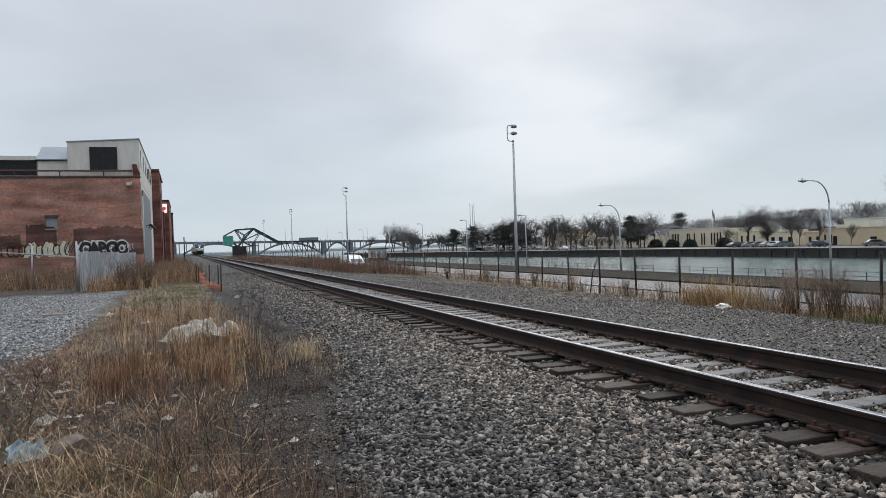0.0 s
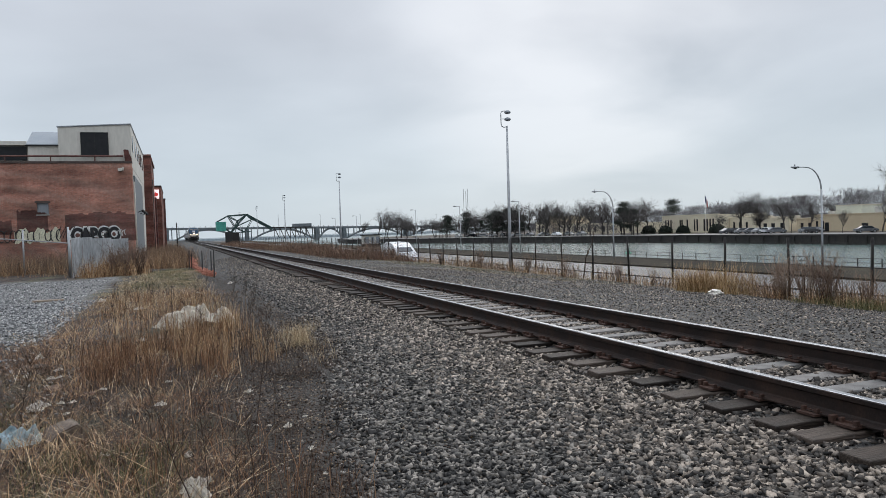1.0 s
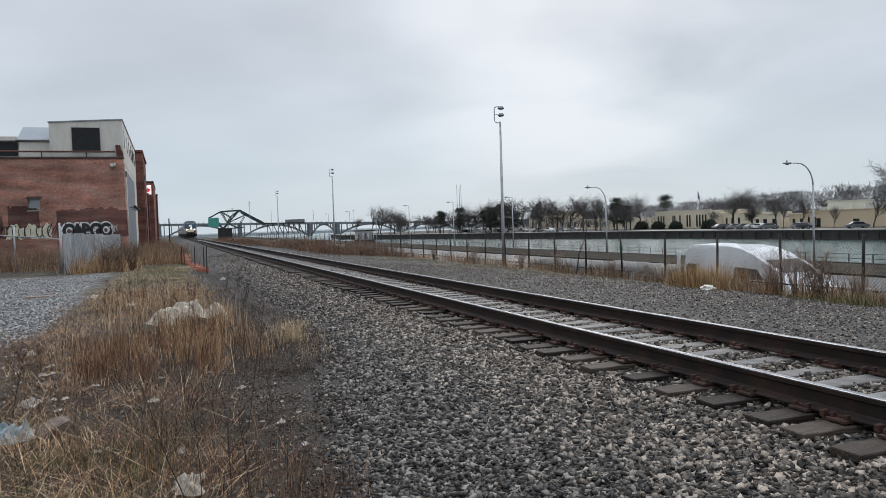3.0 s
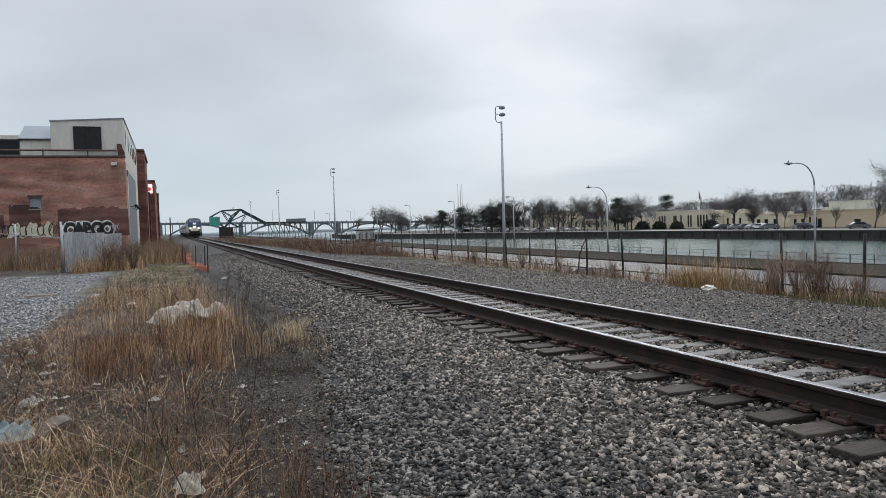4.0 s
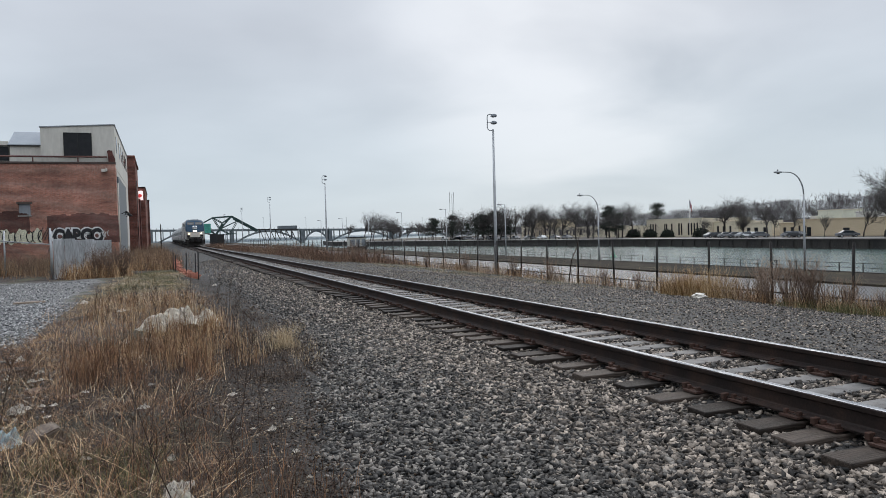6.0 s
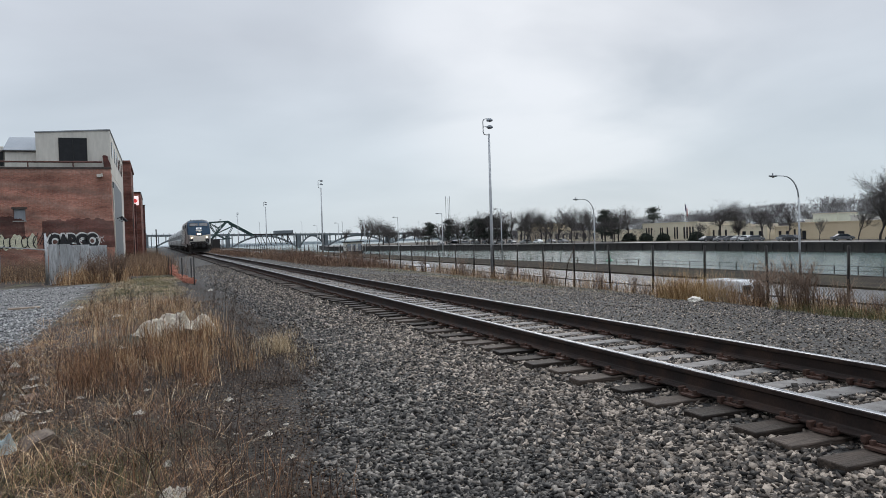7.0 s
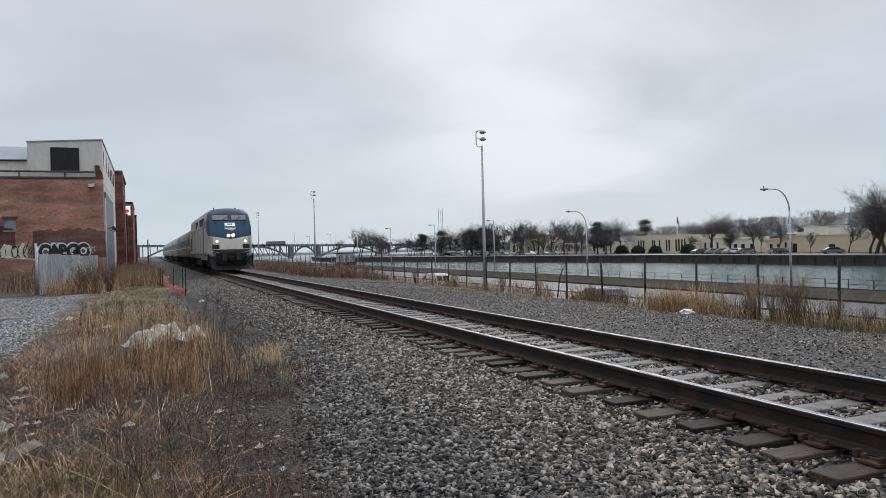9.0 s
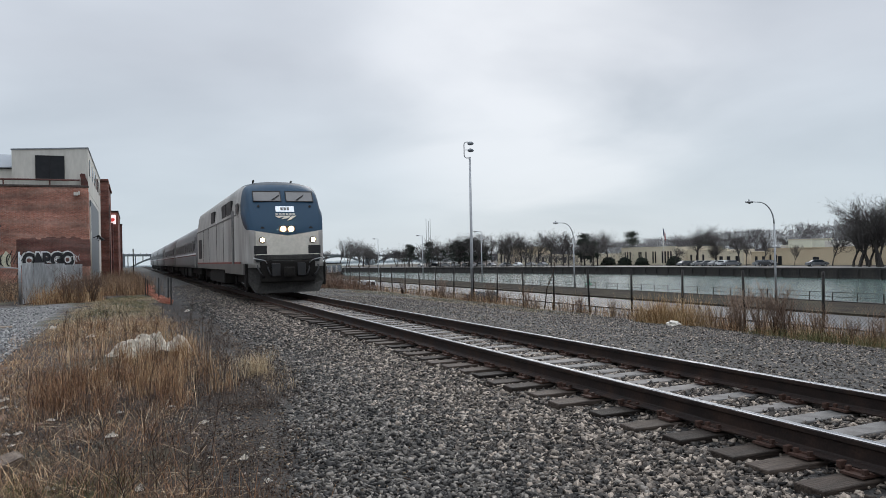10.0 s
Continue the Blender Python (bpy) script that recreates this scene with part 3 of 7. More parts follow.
# ---- loose stones of the ballast ----
def scatter_stones(name, label, spots, sizes, seed, material, zoff=0.18):
    """Rough faceted stones, twelve faces each, all in one mesh."""
    rng = np.random.default_rng(seed)
    ico = np.array([(x, y, z) for x in (-1, 1) for y in (-1, 1) for z in (-1, 1)]) * 0.72
    tri = np.array([(0, 1, 3), (0, 3, 2), (4, 6, 7), (4, 7, 5), (0, 4, 5), (0, 5, 1), (2, 3, 7), (2, 7, 6), (0, 2, 6), (0, 6, 4), (1, 5, 7), (1, 7, 3)])
    n = len(spots)
    pts = ico[None] * (1 + rng.uniform(-0.38, 0.30, (n, 8, 1))) + rng.uniform(-0.28, 0.28, (n, 8, 3))
    pts = pts * rng.uniform(0.6, 1.35, (n, 1, 3)) * np.array([1.3, 0.95, 0.58]) * sizes[:, None, None]
    a, b = rng.uniform(0, 2 * np.pi, n), rng.uniform(-0.9, 0.9, n)
    ca, sa, cb, sb = np.cos(a), np.sin(a), np.cos(b), np.sin(b)
    x = pts[..., 0] * cb[:, None] - pts[..., 2] * sb[:, None]
    z = pts[..., 0] * sb[:, None] + pts[..., 2] * cb[:, None]
    y = pts[..., 1]
    pts = np.stack([x * ca[:, None] - y * sa[:, None], x * sa[:, None] + y * ca[:, None], z], -1)
    pts[..., 2] += (sizes * zoff)[:, None]
    pts += spots[:, None, :]
    v = pts.reshape(-1, 3)
    f = (tri[None] + 8 * np.arange(n)[:, None, None]).reshape(-1, 3)
    me = bpy.data.meshes.new(name)
    me.vertices.add(len(v)); me.vertices.foreach_set("co", v.astype(np.float32).ravel())
    me.loops.add(f.size); me.loops.foreach_set("vertex_index", f.astype(np.int32).ravel())
    me.polygons.add(len(f))
    me.polygons.foreach_set("loop_start", np.arange(0, f.size, 3, dtype=np.int32))
    me.update(calc_edges=True)
    me.materials.append(material)
    return tagged(new(name, me), label, "gravel", kind="stuff")


def stone_spots(n, x0, x1, y0, y1, seed, edge=0.0, power=1.0):
    rng = np.random.default_rng(seed)
    xs = rng.uniform(x0, x1, n)
    ys = y0 + (y1 - y0) * rng.uniform(0, 1, n) ** power
    if edge:
        keep = (xs > x0 + edge * rng.uniform(0, 1, n) ** 0.6) 
        xs, ys = xs[keep], ys[keep]
    return np.array([(x, y, ground_z(x, y)) for x, y in zip(xs, ys)])


M_GRIT = mat("brown_cinder_grit", [(0.0055, 0.0034, 0.0023), (0.023, 0.0132, 0.0080), (0.068, 0.040, 0.0245), (0.28, 0.21, 0.14)], scale=9, fine=70, rough=0.75, rand="island", bump=0, spec=0.25)


def build_stones():
    rng = np.random.default_rng(8)

    def past_edge(sp, soft=0.3):
        """Keeps the stones that lie beyond the foot of the ballast bank."""
        foot = np.interp(sp[:, 1], [4, 7, 11, 15, 24, 40], [1.05, 1.35, 2.1, 2.25, 2.1, 1.65])
        return sp[sp[:, 0] > foot - 0.12 + soft * np.abs(rng.normal(0, 1, len(sp))) ** 1.2]
    dark = np.concatenate([stone_spots(38000, 0.95, 3.3, 2.4, 13, 1), stone_spots(12000, 1.3, 3.2, 13, 32, 21, 0.0, 1.3)])
    dark = past_edge(dark)
    keep = rng.uniform(0, 1, len(dark)) < np.interp(dark[:, 0], [2.4, 3.3], [1.0, 0.2])
    dark = dark[keep]
    scatter_stones("slag_stones", "dark wet slag stones at the foot of the ballast", dark, rng.uniform(0.011, 0.030, len(dark)), 10, M_STONE_DARK)
    sp = np.concatenate([stone_spots(30000, 2.1, 4.1, 2.4, 12, 31, 0.7), stone_spots(12000, 3.9, 6.6, 2.4, 14, 2), stone_spots(15000, 4.4, 6.05, 2.4, 16, 202), stone_spots(12000, 4.4, 6.05, 16, 44, 203), stone_spots(13000, 2.1, 4.0, 12, 30, 3, 0.5, 1.3),
                         stone_spots(5000, 6.4, 9.5, 2.4, 16, 4), stone_spots(6000, 3.9, 6.6, 14, 30, 5), stone_spots(7000, 1.6, 4.0, 30, 55, 55, 0.4, 1.4)])
    sp = past_edge(sp)
    sp = sp[rng.uniform(0, 1, len(sp)) < np.interp(sp[:, 0], [2.2, 3.2], [0.35, 1.0])]
    tops = np.array(TIE_Y)
    off = np.abs(sp[:, 1][:, None] - tops[None, :90]).min(1)
    sp = sp[(np.abs(sp[:, 0] - TRACK_X) > 1.28) | (off > 0.058 + 0.04 * rng.uniform(0, 1, len(sp))) | (rng.uniform(0, 1, len(sp)) < 0.03)]
    scatter_stones("ballast_stones", "loose angular grey ballast stones beside the ties", sp, rng.uniform(0.011, 0.030, len(sp)), 11, M_STONE)
    sp = np.concatenate([stone_spots(30000, 8.8, 18.6, 7, 40, 6), stone_spots(6000, 8.0, 18.0, 40, 65, 66), stone_spots(1800, 0.3, 1.9, 3, 16, 77), stone_spots(2200, -3.0, 0.8, 3.5, 13, 78)])
    scatter_stones("gravel", "small wet gravel scattered on the ground", sp, np.where(sp[:, 0] < 3, 0.6, 1.0) * rng.uniform(0.010, 0.026, len(sp)), 12, M_STONE)
    sp = np.concatenate([stone_spots(17000, 0.35, 2.4, 4, 15, 177, 0.5), stone_spots(3000, 0.9, 2.2, 15, 24, 178), stone_spots(7000, -2.6, 0.6, 4, 12, 179)])
    scatter_stones("cinder_grit", "fine dark cinder grit on the brown dirt", sp, rng.uniform(0.004, 0.012, len(sp)), 15, M_GRIT, 0.3)
    sp = np.concatenate([stone_spots(11000, -6, -2.3, 15, 24, 9), stone_spots(4000, -9, -2.8, 24, 36, 309), stone_spots(700, -3.4, -1.2, 8, 15, 310)])
    m_lot = mat("pale_lot_gravel", [(0.05, 0.052, 0.055), (0.17, 0.172, 0.175), (0.42, 0.415, 0.40)], scale=9, fine=60, rough=0.7, rand="island")
    scatter_stones("yard_gravel", "pale grey crushed stone of the yard", sp, rng.uniform(0.012, 0.032, len(sp)), 13, m_lot)


build_stones()


# ---- dead grass and weeds ----
def blades(name, label, roots, heights, widths, seed, material, lean=0.35, droop=0.5, category="grass"):
    rng = np.random.default_rng(seed)
    n = len(roots)
    d = rng.uniform(0, 2 * np.pi, n)
    side = np.stack([np.cos(d + 1.57), np.sin(d + 1.57), np.zeros(n)], 1)
    way = np.stack([np.cos(d), np.sin(d), np.zeros(n)], 1)
    k = np.abs(rng.normal(0, lean, n))
    bend = rng.uniform(0, droop, n)
    rows = []
    for s, wd in ((0.0, 1.0), (0.4, 0.85), (0.75, 0.55), (1.0, 0.06)):
        p = roots + way * ((k * s + bend * s * s) * heights)[:, None]
        p[:, 2] += heights * (s - 0.42 * bend * s * s)
        rows += [p - side * (widths * wd / 2)[:, None], p + side * (widths * wd / 2)[:, None]]
    v = np.stack(rows, 1).reshape(-1, 3)
    q = np.array([(0, 1, 3, 2), (2, 3, 5, 4), (4, 5, 7, 6)])
    f = (q[None] + 8 * np.arange(n)[:, None, None]).reshape(-1, 4)
    me = bpy.data.meshes.new(name)
    me.vertices.add(len(v)); me.vertices.foreach_set("co", v.astype(np.float32).ravel())
    me.loops.add(f.size); me.loops.foreach_set("vertex_index", f.astype(np.int32).ravel())
    me.polygons.add(len(f)); me.polygons.foreach_set("loop_start", np.arange(0, f.size, 4, dtype=np.int32))
    me.update(calc_edges=True)
    me.materials.append(material)
    return tagged(new(name, me), label, category, kind="stuff")


def tufts(count, per, x0, x1, y0, y1, spread, seed, ybias=1.0):
    rng = np.random.default_rng(seed)
    cx, cy = rng.uniform(x0, x1, count), y0 + (y1 - y0) * rng.uniform(0, 1, count) ** ybias
    ids = np.repeat(np.arange(count), per)
    xs, ys = cx[ids] + rng.normal(0, spread, len(ids)), cy[ids] + rng.normal(0, spread, len(ids))
    size = rng.uniform(0.55, 1.25, count)[ids]
    return np.array([(x, y, ground_z(x, y) - 0.01) for x, y in zip(xs, ys)]), size


M_PALE = mat("pale_bleached_straw", [(0.22, 0.14, 0.07), (0.45, 0.33, 0.19), (0.66, 0.55, 0.38)], scale=0.8, fine=14, rough=0.7, rand="island", bump=0)


def build_grass():
    rng = np.random.default_rng(21)

    def lay(name, label, spec, h, w, seed, m, lean=0.35, droop=0.5, near=False):
        r = [tufts(*s) for s in spec]
        roots, size = np.concatenate([a for a, _ in r]), np.concatenate([b for _, b in r])
        blades(name, label, roots, size * rng.uniform(h[0], h[1], len(roots)), rng.uniform(w[0], w[1], len(roots)) * (0.66 if near else 1.0), seed, m, lean, droop)
    # a tall stand of golden and russet stalks round the sheeting, thin towards the ballast
    lay("tall_dry_grass", "tall straw-coloured dead grass standing on the verge",
        [(14, 70, 0.0, 0.75, 10.4, 13.8, 0.07, 31), (20, 40, -0.35, 0.95, 14.0, 15.0, 0.07, 531), (7, 50, -1.0, -0.45, 10.6, 12.6, 0.07, 91), (30, 16, -1.2, 0.6, 9.4, 19, 0.08, 92), (12, 30, 0.85, 1.3, 10.5, 15, 0.10, 33), (30, 24, -1.5, 0.8, 17, 24, 0.16, 34)], (0.2, 0.58), (0.005, 0.011), 41, M_STRAW, 0.14, 0.3, True)
    lay("russet_weeds", "russet brown dead weeds among the grass",
        [(26, 70, -0.9, 0.55, 9.4, 13.5, 0.08, 35), (14, 60, -1.25, -0.75, 9.6, 12.2, 0.07, 135), (14, 16, -0.5, 0.5, 4.6, 8.5, 0.13, 36), (7, 20, 0.5, 1.1, 4.3, 5.8, 0.1, 136), (34, 30, -1.6, 0.9, 16, 24, 0.15, 37)], (0.15, 0.55), (0.004, 0.010), 42, M_RUST, 0.2, 0.45, True)
    lay("matted_dry_grass", "flattened matted dead grass on the dirt",
        [(70, 30, -1.7, 0.3, 4.2, 7.2, 0.16, 38), (20, 26, -1.6, 0.4, 7.2, 9.5, 0.20, 638), (60, 34, -1.9, 0.7, 9.5, 14, 0.16, 138), (150, 30, -2.3, 1.0, 13, 25, 0.25, 39)], (0.12, 0.34), (0.004, 0.009), 43, M_STRAW, 0.9, 1.1, True)
    lay("low_russet_litter", "low russet matted stems and leaves on the soil",
        [(330, 34, -2.3, 0.5, 4.2, 16, 0.12, 58), (60, 40, -3.2, -1.6, 11.5, 14.0, 0.14, 358), (150, 26, -2.2, 1.0, 16, 28, 0.25, 59)], (0.05, 0.17), (0.004, 0.008), 57, M_RUST, 0.8, 1.0, True)
    lay("brown_patch", "low brown dead plants at the foot of the ballast",
        [(110, 36, 0.85, 2.15, 8.8, 18, 0.14, 158), (70, 34, 0.8, 1.9, 18, 55, 0.2, 258), (24, 16, 0.6, 1.2, 4.2, 6.5, 0.12, 159), (60, 30, 1.1, 2.2, 7.2, 11.5, 0.12, 359)], (0.05, 0.2), (0.003, 0.006), 157, M_STEM, 0.7, 0.9, True)
    lay("tan_clump", "light tan tuft of dead grass at the ballast edge",
        [(8, 60, 1.66, 1.95, 11.2, 12.6, 0.08, 160), (20, 22, 1.3, 2.2, 9.6, 13.0, 0.12, 360)], (0.12, 0.36), (0.003, 0.005), 161, M_PALE, 0.3, 0.6)
    lay("bleached_short_grass", "short bleached grass along the path by the netting",
        [(420, 44, -2.1, 0.9, 19, 42, 0.22, 260), (160, 30, 14.5, 18.6, 25, 70, 0.3, 263)], (0.04, 0.14), (0.004, 0.008), 261, M_PALE, 0.6, 0.8)
    lay("dark_matted_stalks", "dark rotten stalks lying on wet soil",
        [(330, 30, -2.4, 1.0, 4.2, 14, 0.18, 48)], (0.12, 0.36), (0.004, 0.008), 52, M_STEM, 1.0, 1.1, True)
    lay("green_grass", "sparse green winter grass near the soil",
        [(70, 60, -1.3, -0.1, 4.6, 6.8, 0.10, 44), (14, 50, -2.2, -1.6, 7.6, 9.0, 0.10, 444), (230, 50, -1.6, 0.6, 27, 44, 0.25, 45), (60, 40, 10.5, 18.5, 34, 60, 0.4, 46), (150, 40, 15.0, 18.6, 25, 62, 0.3, 146)], (0.05, 0.16), (0.003, 0.006), 47, M_GREEN, 0.5, 0.6)
    # long pale straws lying across the dark soil
    r = np.random.default_rng(99)
    n = 900
    xs, ys = r.uniform(-2.6, 0.6, n), 4.3 + 11 * r.uniform(0, 1, n) ** 1.3
    roots = np.array([(x, y, ground_z(x, y) + 0.02 + 0.05 * k) for x, y, k in zip(xs, ys, r.uniform(0, 1, n))])
    blades("fallen_straw", "long pale straws lying on dark soil", roots, r.uniform(0.06, 0.2, n), r.uniform(0.003, 0.0065, n), 98, M_PALE, 3.2, 0.3)
    # brown thicket in front of the brick building
    lay("brown_thicket", "dense russet thicket of dead stalks before the brick wall",
        [(170, 40, -2.6, 0.55, 47, 58, 0.45, 61), (150, 55, -12, -3.2, 44.5, 54, 0.35, 62), (120, 50, -2.5, 0.2, 60, 110, 0.5, 63)], (0.4, 1.35), (0.008, 0.016), 64, M_THICKET, 0.22, 0.35)
    lay("pale_thicket", "tan dead stalks among the thicket",
        [(70, 34, -4.4, -1.7, 38.6, 43, 0.3, 465), (90, 28, -2.6, 0.4, 45, 58, 0.45, 65), (90, 40, -12, -3.4, 42, 54, 0.4, 66)], (0.3, 1.15), (0.008, 0.016), 67, M_STRAW, 0.25, 0.4)
    # across the track
    lay("fence_grass", "orange and tan dead grass along the chain-link fence",
        [(90, 34, 18.0, 19.2, 10.5, 19.6, 0.2, 72), (150, 14, 18.0, 19.3, 22, 80, 0.25, 73)], (0.18, 0.62), (0.006, 0.012), 74, M_STRAW, 0.25, 0.55)
    lay("orange_grass_clump", "tall orange-tan clump of dead grass by the fence",
        [(24, 75, 17.4, 18.8, 19.6, 22.6, 0.20, 71)], (0.5, 1.15), (0.008, 0.015), 70, M_ORANGE, 0.28, 0.5)
    lay("fence_weeds", "brown dead weeds along the chain-link fence",
        [(46, 22, 18.2, 19.3, 11, 19.6, 0.25, 375), (90, 18, 18.2, 19.4, 19, 50, 0.3, 75), (240, 45, 11.5, 18.8, 56, 120, 0.6, 76), (110, 45, 9.5, 17.8, 90, 190, 0.8, 77)], (0.3, 1.15), (0.008, 0.016), 78, M_THICKET, 0.3, 0.4)
    lay("fence_straw", "thin tan straws along the foot of the fence",
        [(170, 16, 18.5, 19.35, 21, 60, 0.22, 405)], (0.25, 0.85), (0.006, 0.011), 406, M_STRAW, 0.22, 0.4)
    lay("russet_brambles", "dense russet brambles on the bank by the fence",
        [(200, 50, 12.0, 18.6, 56, 100, 0.55, 401), (190, 50, 9.8, 17.6, 96, 185, 0.8, 402)], (0.4, 1.25), (0.009, 0.017), 403, M_BRAMBLE, 0.35, 0.5)
    lay("fence_green_grass", "olive green grass at the foot of the fence",
        [(60, 60, 17.6, 18.9, 11.5, 17.5, 0.2, 79)], (0.15, 0.4), (0.005, 0.01), 80, M_GREEN, 0.35, 0.5)


build_grass()


def stalk_mesh(seed, height, forks, r=0.004):
    """A dry weed: a bent stem with short side shoots."""
    rnd = random.Random(seed)
    bm = B()
    pts = [Vector((0, 0, 0))]
    lean = Vector((rnd.uniform(-0.12, 0.12), rnd.uniform(-0.12, 0.12), 1)).normalized()
    for i in range(5):
        lean = (lean + Vector((rnd.uniform(-0.08, 0.08), rnd.uniform(-0.08, 0.08), 0))).normalized()
        pts.append(pts[-1] + lean * height / 5)
    chain(bm, pts, [r * (1 - 0.13 * i) for i in range(6)], n=4)
    for i in range(forks):
        k = rnd.uniform(1.6, 4.9)
        p = pts[int(k)].lerp(pts[int(k) + 1], k % 1)
        a = rnd.uniform(0, 6.28)
        d = Vector((math.cos(a), math.sin(a), rnd.uniform(0.6, 1.6))).normalized()
        tube(bm, p, p + d * height * rnd.uniform(0.06, 0.2), r * 0.6, r * 0.3, 3)
    return bm


def build_stalks():
    rnd = random.Random(17)
    protos = []
    for i in range(5):
        protos.append(tagged(part("weed_stalk", stalk_mesh(i, 0.62 + 0.07 * i, 16 + 3 * i), M_STEM), "dark dead weed stalk with short side shoots", "weed", "dead weed stalks"))
    spots = [(0.22, 4.55), (0.30, 4.75), (0.12, 5.0), (0.38, 4.4), (0.05, 4.9), (0.50, 5.4), (-0.25, 5.8)]
    spots += [(rnd.uniform(-1.6, 1.1), rnd.uniform(6, 22)) for _ in range(60)]
    spots += [(rnd.uniform(0.9, 1.7), rnd.uniform(11, 24)) for _ in range(14)]
    for i, (x, y) in enumerate(spots):
        m = Matrix.Translation((x, y, ground_z(x, y) - 0.02)) @ pose(0, 0, 0, rnd.uniform(-6, 6), rnd.uniform(-6, 6), rnd.uniform(0, 360))
        m = m @ Matrix.Scale(rnd.uniform(0.6, 1.15), 4)
        if i < 5:
            protos[i].matrix_basis = m
        else:
            copy_thing(protos[i % 5], m)


build_stalks()


# ---- chain-link fence along the road ----
def build_fence():
    fence = thing("chain_link_fence", "dark steel chain-link fence with posts beside the road", "fence")
    proto = None
    y0 = 15.77 - 3.05 * 3
    for i in range(56):
        y = y0 + 3.05 * i
        m = Matrix.Translation((FENCE_X, y, -1.46)) @ pose(0, 0, 0, ((i * 37) % 7 - 3) * 0.35, ((i * 53) % 7 - 3) * 0.4, 0)
        if proto is None:
            bm = tube(B(), (0, 0, -0.3), (0, 0, 2.02), 0.045, n=8)
            tube(bm, (0, 0, 2.0), (0, 0, 2.05), 0.046, 0.02, n=8)
            for zz in (0.25, 0.8, 1.35, 1.9):
                tube(bm, (0, 0, zz), (0, 0, zz + 0.03), 0.045, n=8)
            proto = part("post", bm, M_FENCE, fence)
            proto.matrix_basis = m
        else:
            share(proto, m)
    y1 = y0 + 3.05 * 55
    part("bottom_wire", tube(B(), (FENCE_X, y0, -1.36), (FENCE_X, y1, -1.36), 0.006, n=4), M_WIRE, fence)
    # diamonds of two slanting sets of wires
    v, f = [], []
    step, top, r = 0.115, 1.86, 0.0042
    for s in (-1, 1):
        y = y0
        while y < min(y1, 78.0):
            ya, yb = (y, y + top) if s > 0 else (y + top, y)
            for off in ((r * s, r), (r * s, -r), (r * s - 2 * r * s, 0)):
                v.append((FENCE_X + 0.045 + off[0], ya + off[1], -1.40))
                v.append((FENCE_X + 0.045 + off[0], yb + off[1], -1.40 + top))
            k = len(v) - 6
            f += [(k, k + 1, k + 3, k + 2), (k + 2, k + 3, k + 5, k + 4), (k + 4, k + 5, k + 1, k)]
            y += step * (1 if y < 45 else 2)
    tagged(part("wire_mesh", (v, f), M_WIRE, fence, "thin woven diamond wire mesh"), kind="stuff")
    # a thin sapling leaning in the fence
    bm = chain(B(), [(18.9, 31.6, -1.45), (18.95, 31.4, -0.4), (19.0, 30.9, 0.3), (19.05, 30.75, 0.9), (19.0, 30.85, 1.35)], [0.03, 0.026, 0.02, 0.014, 0.006], n=6)
    for k in range(9):
        rr = random.Random(k)
        p = Vector((19.0, 31.2 - 0.05 * k, -0.2 + 0.17 * k))
        tube(bm, p, p + Vector((rr.uniform(-0.2, 0.2), rr.uniform(-0.4, 0.4), rr.uniform(0.1, 0.4))), 0.008, 0.003, 3)
    tagged(part("sapling", bm, M_STEM), "thin bare sapling leaning against the fence", "sapling")


build_fence()


def build_guardrail():
    g = thing("guardrail", "low steel guardrail on posts above the road", "guardrail")
    out = [(20.36, -1.30), (20.34, -1.29), (20.35, -1.272), (20.34, -1.255), (20.36, -1.245), (20.38, -1.245), (20.37, -1.272), (20.38, -1.30)]
    part("beam", prism(B(), out, "y", 4, 150), M_FENCE, g)
    proto = None
    for i in range(37):
        m = Matrix.Translation((20.43, 6 + 3.9 * i, -1.5))
        if proto is None:
            proto = part("post", box(B(), -0.03, 0.02, -0.02, 0.02, -1.1, 0.25, bevel=0.006), M_FENCE, g)
            proto.matrix_basis = m
        else:
            share(proto, m)


build_guardrail()


# ---- tall yard light poles with a bracket and two lamp heads ----
def build_pole_light(h=10.3):
    p = thing("pole_light", "tall galvanised steel pole with two lamp heads on a bracket", "light pole", "tall pole lights")
    part("pole", chain(B(), [(0, 0, -0.3), (0, 0, 3.0), (0, 0, h - 0.95)], [0.115, 0.10, 0.06], n=10), M_GALV, p)
    part("bracket", chain(B(), [(0.02, 0, h - 1.0), (-0.2, 0, h - 1.02), (-0.32, 0, h - 0.95), (-0.36, 0, h - 0.8), (-0.36, 0, h - 0.15), (-0.32, 0, h - 0.04), (-0.2, 0, h), (0.05, 0, h)], 0.03, n=6), M_GALV, p)
    part("crossarm", tube(B(), (-0.36, 0, h - 0.5), (-0.05, 0, h - 0.5), 0.02, n=6), M_GALV, p)
    for z in (h + 0.02, h - 0.42):
        bm = B()
        for za, zb, ra, rb in ((0, -0.08, 0.10, 0.20), (-0.08, -0.16, 0.20, 0.21), (-0.16, -0.21, 0.19, 0.12)):
            tube(bm, (0.06, 0, z + za), (0.06, 0, z + zb), ra, rb, 12)
        part("lamp_head", bm, M_GREYPANEL, p, "grey round lamp head")
    part("base_plate", box(B(), -0.2, 0.2, -0.2, 0.2, -0.06, 0.06, bevel=0.01), M_GALV, p)
    return p


pl = build_pole_light()
pl.matrix_basis = Matrix.Translation((19.84, 42.0, -1.74)) @ pose(0, 0, 0, 0, 0.3, -20)
for y, s in ((93.0, 1.0), (144.0, 1.0), (196.0, 1.0), (250.0, 1.0)):
    copy_thing(pl, Matrix.Translation((19.95, y, -1.45)) @ pose(0, 0, 0, 0, 0.2, -20))


